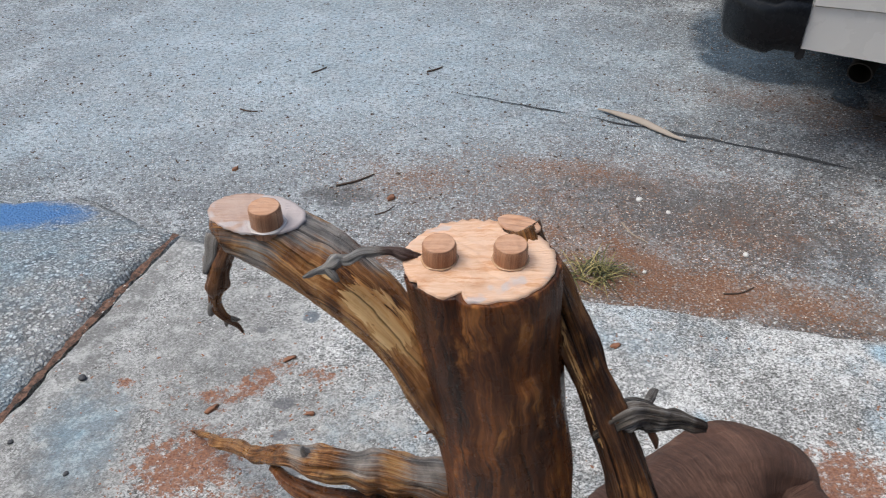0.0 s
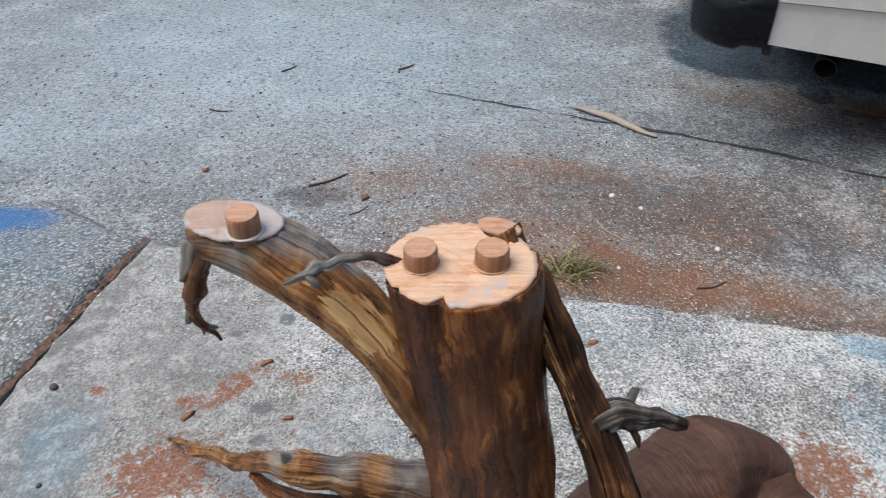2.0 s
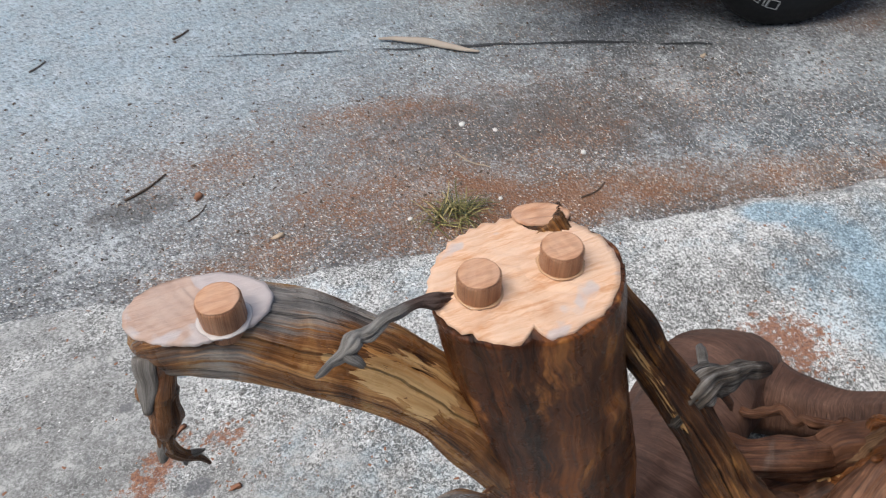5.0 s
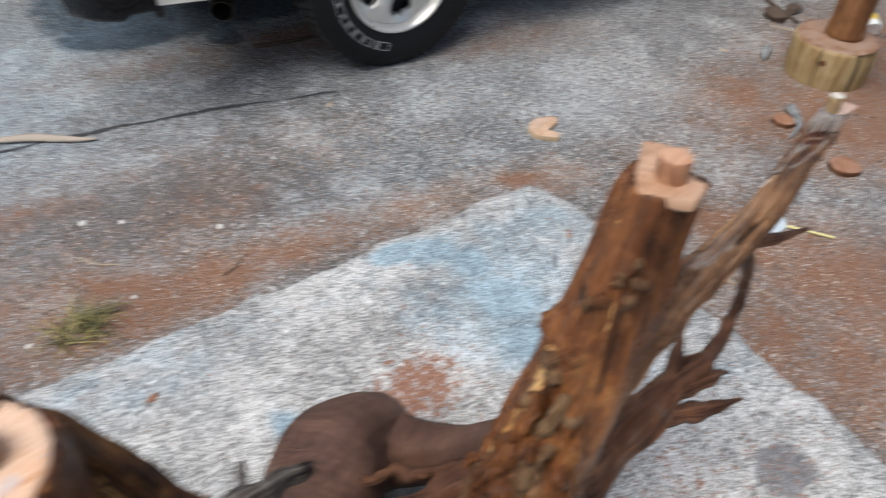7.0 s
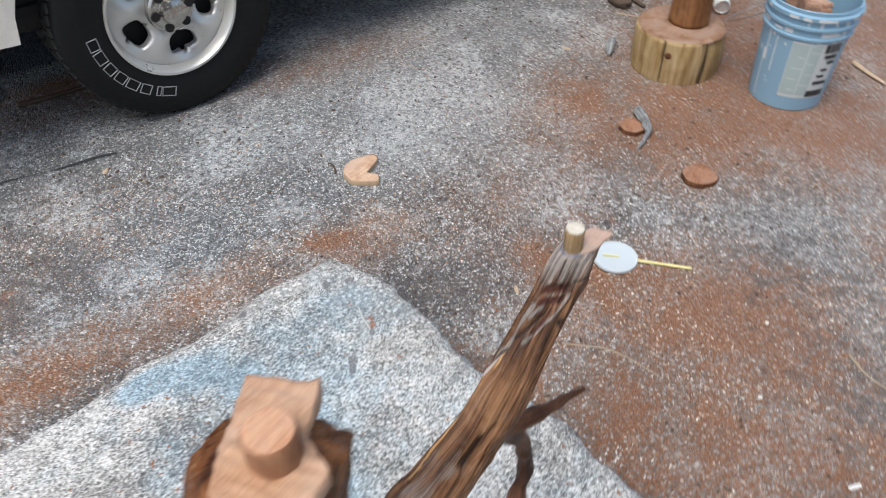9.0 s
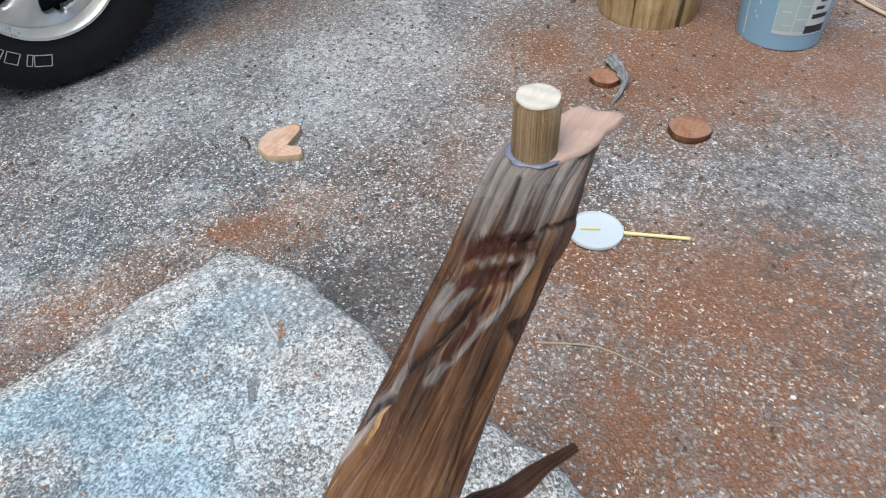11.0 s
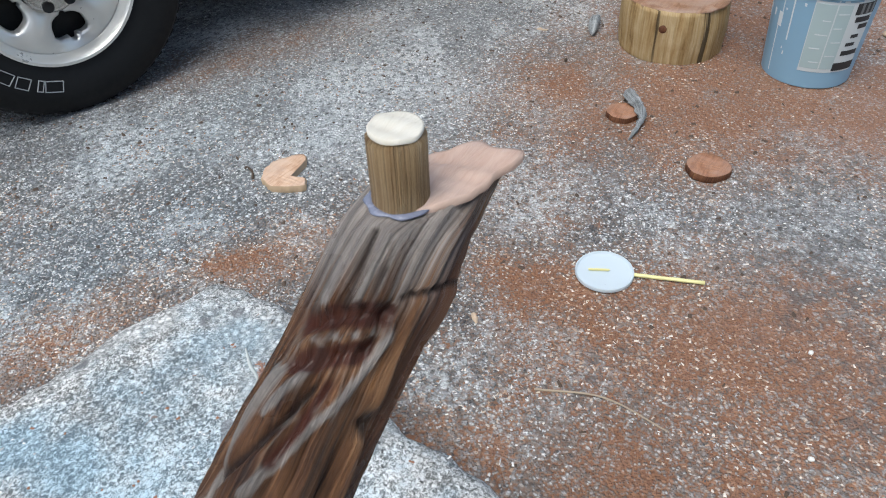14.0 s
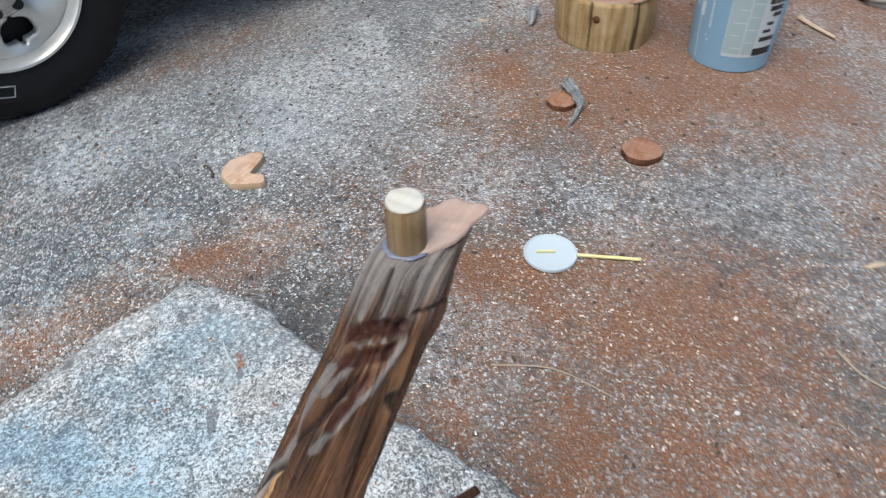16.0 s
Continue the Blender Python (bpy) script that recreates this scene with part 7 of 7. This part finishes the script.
for x, y, sx, sy, a in ((0.795, 1.415, 0.016, 0.010, 20), (-0.02, 1.36, 0.02, 0.010, 30), (0.06, 1.19, 0.014, 0.008, 0), (-0.17, 1.20, 0.022, 0.010, 50)):
    solid("wood_chip", lump_bm(sx * 0.75, sy * 0.7, 0.003, x * 5 + y, 1.1), M_CHIP_RED, "reddish bark chip on the concrete slab", "wood chip", "bark chips on the slab", at=pose(x, y, SLAB_Z + 0.003, 0, 0, a))

# twigs
for a, b, r, mat, sag, lab in (((-0.06, 2.375), (0.075, 2.45), 0.0045, M_TWIG, 0.06, "dark dry twig"), ((0.10, 2.20), (0.165, 2.25), 0.0025, M_TWIG, 0.1, "dark dry twig"), ((0.235, 3.31), (0.305, 3.36), 0.005, M_TWIG, 0.05, "dark dry twig"), ((-0.55, 2.95), (-0.47, 2.93), 0.004, M_TWIG, 0.08, "dark dry twig"), ((-0.30, 3.30), (-0.24, 3.36), 0.004, M_TWIG, 0.05, "dark dry twig"), ((0.95, 2.16), (1.02, 2.05), 0.0028, M_TWIG_PALE, 0.1, "pale dry twig"), ((2.09, 2.89), (2.34, 2.78), 0.010, M_TWIG, 0.02, "dark stick beside the tyre"), ((2.205, 0.775), (2.245, 0.535), 0.0022, M_TWIG_PALE, -0.12, "thin pale curved twig"), ((3.93, 1.43), (3.98, 1.28), 0.0035, M_TWIG_PALE, 0.03, "pale dry twig"), ((2.73, -0.13), (2.66, -0.34), 0.004, M_TWIG, 0.06, "dark dry twig"), ((2.80, -0.20), (2.60, -0.30), 0.0035, M_TWIG, -0.08, "dark dry twig"), ((2.86, -0.25), (2.74, -0.42), 0.003, M_TWIG, 0.1, "dark dry twig"), ((2.56, 0.18), (2.50, 0.06), 0.003, M_TWIG_PALE, 0.1, "pale dry twig"), ((4.038, 0.506), (3.946, 0.379), 0.009, M_CHIP, 0.02, "pale split stick"), ((1.86, 3.72), (1.98, 3.62), 0.008, M_TWIG, 0.1, "dark dry twig under the car"), ((4.224, 1.628), (4.045, 1.355), 0.012, M_TWIG, 0.03, "thick dark stick"), ((1.20, 1.80), (1.30, 1.83), 0.003, M_TWIG, 0.1, "dark dry twig"), ((2.42, 1.69), (2.45, 1.74), 0.004, M_TWIG, 0.1, "dark twig beside the offcut")):
    stick("twig", (*a, ground_z(*a) + r * 0.8), (*b, ground_z(*b) + r * 0.8), r, r * 0.6, mat, lab + " on the asphalt", "twig", "twigs", seed=a[0] * 3, sag=sag, around=10)


rng = random.Random(31)
for k in range(9):
    x, y, a, L = 2.08 + rng.uniform(-0.07, 0.09), -0.01 + rng.uniform(-0.07, 0.06), rng.uniform(0, 2 * math.pi), rng.uniform(0.07, 0.17)
    p, q = (x - L / 2 * math.cos(a), y - L / 2 * math.sin(a)), (x + L / 2 * math.cos(a), y + L / 2 * math.sin(a))
    stick("twig", (*p, 0.006), (*q, 0.010 + 0.012 * rng.random()), 0.0045, 0.002, M_TWIG_PALE if k % 4 == 3 else M_TWIG, "dry brown twig lying in a small heap", "twig", "heap of twigs", seed=k * 1.3, sag=rng.uniform(-0.1, 0.1), around=10)
solid("plastic_scrap", box_bm(0.030, 0.009, 0.004, 0.0015), M_PLASTIC, "small white plastic scrap on the sawdust", "plastic scrap", at=pose(2.20, 0.085, 0.007, 0, 0, -40))


# fine chips and sawdust curls, too many to count
def scatter(name, count, place, size, material, label, seed, tall=0.16):
    """Many small angular grains in one mesh; place(rng, n) gives n rows of x, y, z."""
    rng = np.random.default_rng(seed)
    p = place(rng, count)
    n = len(p)
    a, t = rng.uniform(0, math.pi, n), rng.uniform(-0.16, 0.16, n)
    L, W, H = rng.uniform(*size, n), rng.uniform(*size, n) * 0.6, rng.uniform(*size, n) * tall
    c, s = np.cos(a), np.sin(a)
    shape = np.array([(-1, -1, 0), (1, -0.6, 0), (1, 0.7, 0), (-0.8, 1, 0), (-0.7, -0.7, 1), (0.8, -0.4, 1), (0.7, 0.5, 1), (-0.6, 0.8, 1)], float)
    u, v, w = shape[None, :, 0] * L[:, None] / 2, shape[None, :, 1] * W[:, None] / 2, shape[None, :, 2]
    verts = np.stack([p[:, :1] + u * c[:, None] - v * s[:, None], p[:, 1:2] + u * s[:, None] + v * c[:, None], p[:, 2:3] + w * (H[:, None] + u * t[:, None])], -1).reshape(-1, 3)
    quads = np.array([(0, 1, 5, 4), (1, 2, 6, 5), (2, 3, 7, 6), (3, 0, 4, 7), (4, 5, 6, 7)])
    faces = (quads[None] + 8 * np.arange(n)[:, None, None]).reshape(-1, 4)
    me = bpy.data.meshes.new(name)
    me.vertices.add(len(verts))
    me.vertices.foreach_set("co", verts.astype(np.float32).ravel())
    me.loops.add(faces.size)
    me.loops.foreach_set("vertex_index", faces.astype(np.int32).ravel())
    me.polygons.add(len(faces))
    me.polygons.foreach_set("loop_start", np.arange(0, faces.size, 4, dtype=np.int32))
    me.update(calc_edges=True)
    me.validate()
    me.materials.append(material)
    return tagged(new(name, me), label, "debris", kind="stuff")


M_FLECK = Nodes("mixed_chips")
info = M_FLECK.add("NewGeometry")
tone = M_FLECK.ramp(info.outputs["Random Per Island"], [(0.0, (0.28, 0.15, 0.095)), (0.35, (0.36, 0.25, 0.18)), (0.62, (0.50, 0.41, 0.33)), (0.80, (0.68, 0.62, 0.55)), (0.88, (0.12, 0.08, 0.06))], "CONSTANT")
M_FLECK = M_FLECK.done(tone, 0.75)


def off_slab(x, y):
    right = 1.5 + (y + 0.9) * 0.262 + 0.03
    back = 1.90 - (x + 0.47) * 0.225
    return not (-0.72 < x < right + 0.05 and y < back)


def gather(rng, count, areas, keep, z):
    """Random places in rectangles (x0, x1, y0, y1, share), thinned by keep(x, y) in 0..1."""
    rows = []
    for x0, x1, y0, y1, share in areas:
        got, want = 0, int(count * share)
        while got < want:
            x, y = rng.uniform(x0, x1), rng.uniform(y0, y1)
            if rng.random() < keep(x, y):
                rows.append((x, y, z(x, y)))
                got += 1
    return np.array(rows)


YARD = ((1.75, 3.2, -0.3, 2.2, 0.5), (3.2, 4.4, -0.2, 2.2, 0.15), (-0.4, 2.4, 1.3, 2.9, 0.35))


def chips_keep(x, y):
    return (0.15 + 0.85 * blob(x, y, GROUND_MASKS["red"])) * min(1.0, max(0.1, 0.5 + 1.8 * n3(x * 3.5, y * 3.5, 4) + 0.8 * n3(x * 10, y * 10, 6))) if off_slab(x, y) else 0.0


def slab_keep(x, y):
    return (0.06 + blob(x, y, SLAB_MASKS["red"])) if not off_slab(x + 0.06, y + 0.06) and x > -0.47 + (y - 1.86) * 0.29 else 0.0


def gravel_keep(x, y):
    if not off_slab(x, y) or (x < -0.4 and y < 2.35):
        return 0.0
    bare = 1 - 0.97 * min(1.0, blob(x, y, GROUND_MASKS["red"])) - 0.5 * min(1.0, blob(x, y, GROUND_MASKS["worn"]))
    return max(0.05, bare) * min(1.0, max(0.06, 0.55 + 1.6 * n3(x * 3.2, y * 3.2, 7) + 0.8 * n3(x * 9, y * 9, 2)))


def grit_keep(x, y):
    return 0.4 + 0.6 * (n3(x * 6, y * 6, 3) > -0.1) if not off_slab(x + 0.06, y + 0.06) and x > -0.47 + (y - 1.86) * 0.29 else 0.0


M_GRAVEL = Nodes("mixed_gravel")
info = M_GRAVEL.add("NewGeometry")
tone = M_GRAVEL.ramp(info.outputs["Random Per Island"], [(0.0, (0.20, 0.20, 0.205)), (0.25, (0.40, 0.40, 0.40)), (0.5, (0.54, 0.54, 0.53)), (0.78, (0.72, 0.71, 0.69)), (0.92, (0.07, 0.07, 0.07))], "CONSTANT")
M_GRAVEL = M_GRAVEL.done(tone, 0.8)
scatter("sawdust_chips", 16000, lambda r, n: gather(r, n, YARD, chips_keep, ground_z), (0.003, 0.0095), M_FLECK, "pale and reddish sawdust chips strewn over the asphalt", 1)
scatter("slab_chips", 1500, lambda r, n: gather(r, n, ((-0.6, 1.9, 0.1, 1.75, 1.0),), slab_keep, lambda x, y: SLAB_Z), (0.003, 0.010), M_CHIP_RED, "reddish bark crumbs strewn over the concrete", 2)
scatter("loose_gravel", 22000, lambda r, n: gather(r, n, ((1.75, 3.2, -0.3, 2.2, 0.45), (3.2, 4.6, -0.3, 2.2, 0.12), (-1.2, 2.2, 1.3, 3.2, 0.43)), gravel_keep, lambda x, y: ground_z(x, y) - 0.001), (0.003, 0.0075), M_GRAVEL, "grey and white gravel grains in the worn asphalt", 3, 0.3)
scatter("slab_grit", 5000, lambda r, n: gather(r, n, ((-0.62, 2.0, 0.1, 1.85, 1.0),), grit_keep, lambda x, y: SLAB_Z - 0.0012), (0.003, 0.008), M_GRAVEL, "grey and pale stone grit in the worn slab", 4, 0.2)


def crumb_keep(x, y):
    return 1.0 if off_slab(x, y) and not (x < -0.4 and y < 2.4) else 0.0


scatter("dark_crumbs", 1500, lambda r, n: gather(r, n, ((-2.4, 2.6, 2.0, 5.0, 0.75), (2.0, 4.6, 0.0, 2.0, 0.25)), crumb_keep, ground_z), (0.005, 0.017), M_TWIG, "dark leaf and bark crumbs strewn over the asphalt", 6, 0.3)


# tuft of grass at the slab's edge
M_BLADE = Nodes("yellow_green_grass")
info = M_BLADE.add("NewGeometry")
tone = M_BLADE.ramp(info.outputs["Random Per Island"], [(0.0, (0.020, 0.028, 0.008)), (0.45, (0.12, 0.11, 0.028)), (0.85, (0.40, 0.32, 0.13))])
M_BLADE = M_BLADE.done(tone, 0.6)


def grass_tuft(cx, cy, n, spread, seed):
    rng = random.Random(seed)
    verts, faces = [], []
    for _ in range(n):
        a = rng.uniform(0, 2 * math.pi)
        r0 = spread * 0.45 * math.sqrt(rng.random())
        b = rng.uniform(0, 2 * math.pi)
        x, y = cx + r0 * math.cos(a) * 1.3, cy + r0 * math.sin(a) * 0.8
        L, h, w = rng.uniform(0.05, 0.125), rng.uniform(0.010, 0.04), rng.uniform(0.002, 0.0036)
        d, s = Vector((math.cos(b), math.sin(b), 0)), Vector((-math.sin(b), math.cos(b), 0))
        bend = rng.uniform(-0.3, 0.3)
        q = len(verts)
        for k in range(5):
            u = k / 4
            c = Vector((x, y, 0.002)) + d * (L * u) + s * (bend * L * u * u) + Vector((0, 0, h * math.sin(u * 2.4)))
            ww = w * (1 - 0.85 * u)
            verts += [c - s * ww, c + Vector((0, 0, ww * 0.6)), c + s * ww]
        for k in range(4):
            p = q + 3 * k
            faces += [(p, p + 1, p + 4, p + 3), (p + 1, p + 2, p + 5, p + 4)]
    return tagged(new("grass_tuft", mesh_from("grass_tuft", verts, faces, M_BLADE)), "small yellow-green grass tuft at the edge of the slab", "grass", kind="stuff")


grass_tuft(0.815, 1.895, 95, 0.12, 4)

# ---------- far side of the yard ----------
M_CAN = plain_material("yellow_can_print", (0.62, 0.42, 0.06), 0.4, 0.08, 20)
M_TIN = plain_material("bright_can_end", (0.70, 0.70, 0.70), 0.3, 0.05, 30, metal=0.7)
can = thing("drinks_can", (4.17, 1.066, 0.033), "yellow and white drinks can lying on its side", "can")
for nm, prof, mat in (("body", [(0.030, 0.0), (0.033, 0.006), (0.033, 0.045)], M_PLASTIC), ("printed_band", [(0.0331, 0.045), (0.0331, 0.110), (0.028, 0.120), (0.0, 0.120)], M_CAN), ("end", [(0.030, 0.0), (0.027, -0.002), (0.026, 0.004), (0.0, 0.004)], M_TIN)):
    bm = lathe(prof, 32)
    bmesh.ops.transform(bm, matrix=Euler((0, radians(90), radians(25))).to_matrix().to_4x4(), verts=bm.verts[:])
    part(nm, bm, mat, can)

M_FOOT = plain_material("black_metal_leg", (0.015, 0.015, 0.016), 0.45, 0.1, 30)
stand = thing("folding_stand", (4.294, 0.133, 0.0), "black metal stand leg with a rubber foot", "stand")
bm = lathe([(0.0, 0.0), (0.016, 0.0), (0.0145, 0.035), (0.011, 0.04), (0.009, 0.60), (0.0, 0.60)], 20)
bmesh.ops.transform(bm, matrix=Euler((radians(6), radians(14), 0)).to_matrix().to_4x4(), verts=bm.verts[:])
part("leg", bm, M_FOOT, stand)
M_ROCK = plain_material("grey_field_stone", (0.27, 0.25, 0.235), 0.85, 0.25, 12, bump=0.6)
solid("field_stone", lump_bm(0.085, 0.055, 0.03, 71.0, 0.45, 3), M_ROCK, "flat grey stone lying on the ground", "stone", at=pose(4.31, 0.295, 0.018, 0, 0, 55))
solid("bark_piece", lump_bm(0.06, 0.04, 0.028, 81.0, 0.4, 3), M_TWIG, "dark curled piece of bark on the ground", "bark", "bark pieces", at=pose(4.02, 1.46, 0.02, 0, 0, 60))
solid("bark_piece", lump_bm(0.05, 0.03, 0.02, 83.0, 0.4, 3), M_TWIG, "dark curled piece of bark on the ground", "bark", "bark pieces", at=pose(4.16, 1.43, 0.014, 0, 0, 10))
solid("bark_piece", lump_bm(0.055, 0.016, 0.012, 85.0, 0.4, 3), M_TWIG, "dark curled piece of bark on the ground", "bark", "bark pieces", at=pose(4.144, 0.07, 0.010, 0, 0, 100))
solid("plastic_scrap", box_bm(0.035, 0.010, 0.004, 0.0015), M_PLASTIC, "small white plastic scrap on the asphalt", "plastic scrap", at=pose(2.745, -0.195, 0.006, 0, 0, 60))

solid("metal_bar", box_bm(0.22, 0.03, 0.03, 0.004), M_FOOT, "black metal bar lying on the ground behind the log", "bar", at=pose(4.56, 0.93, 0.017, 0, 0, 65))
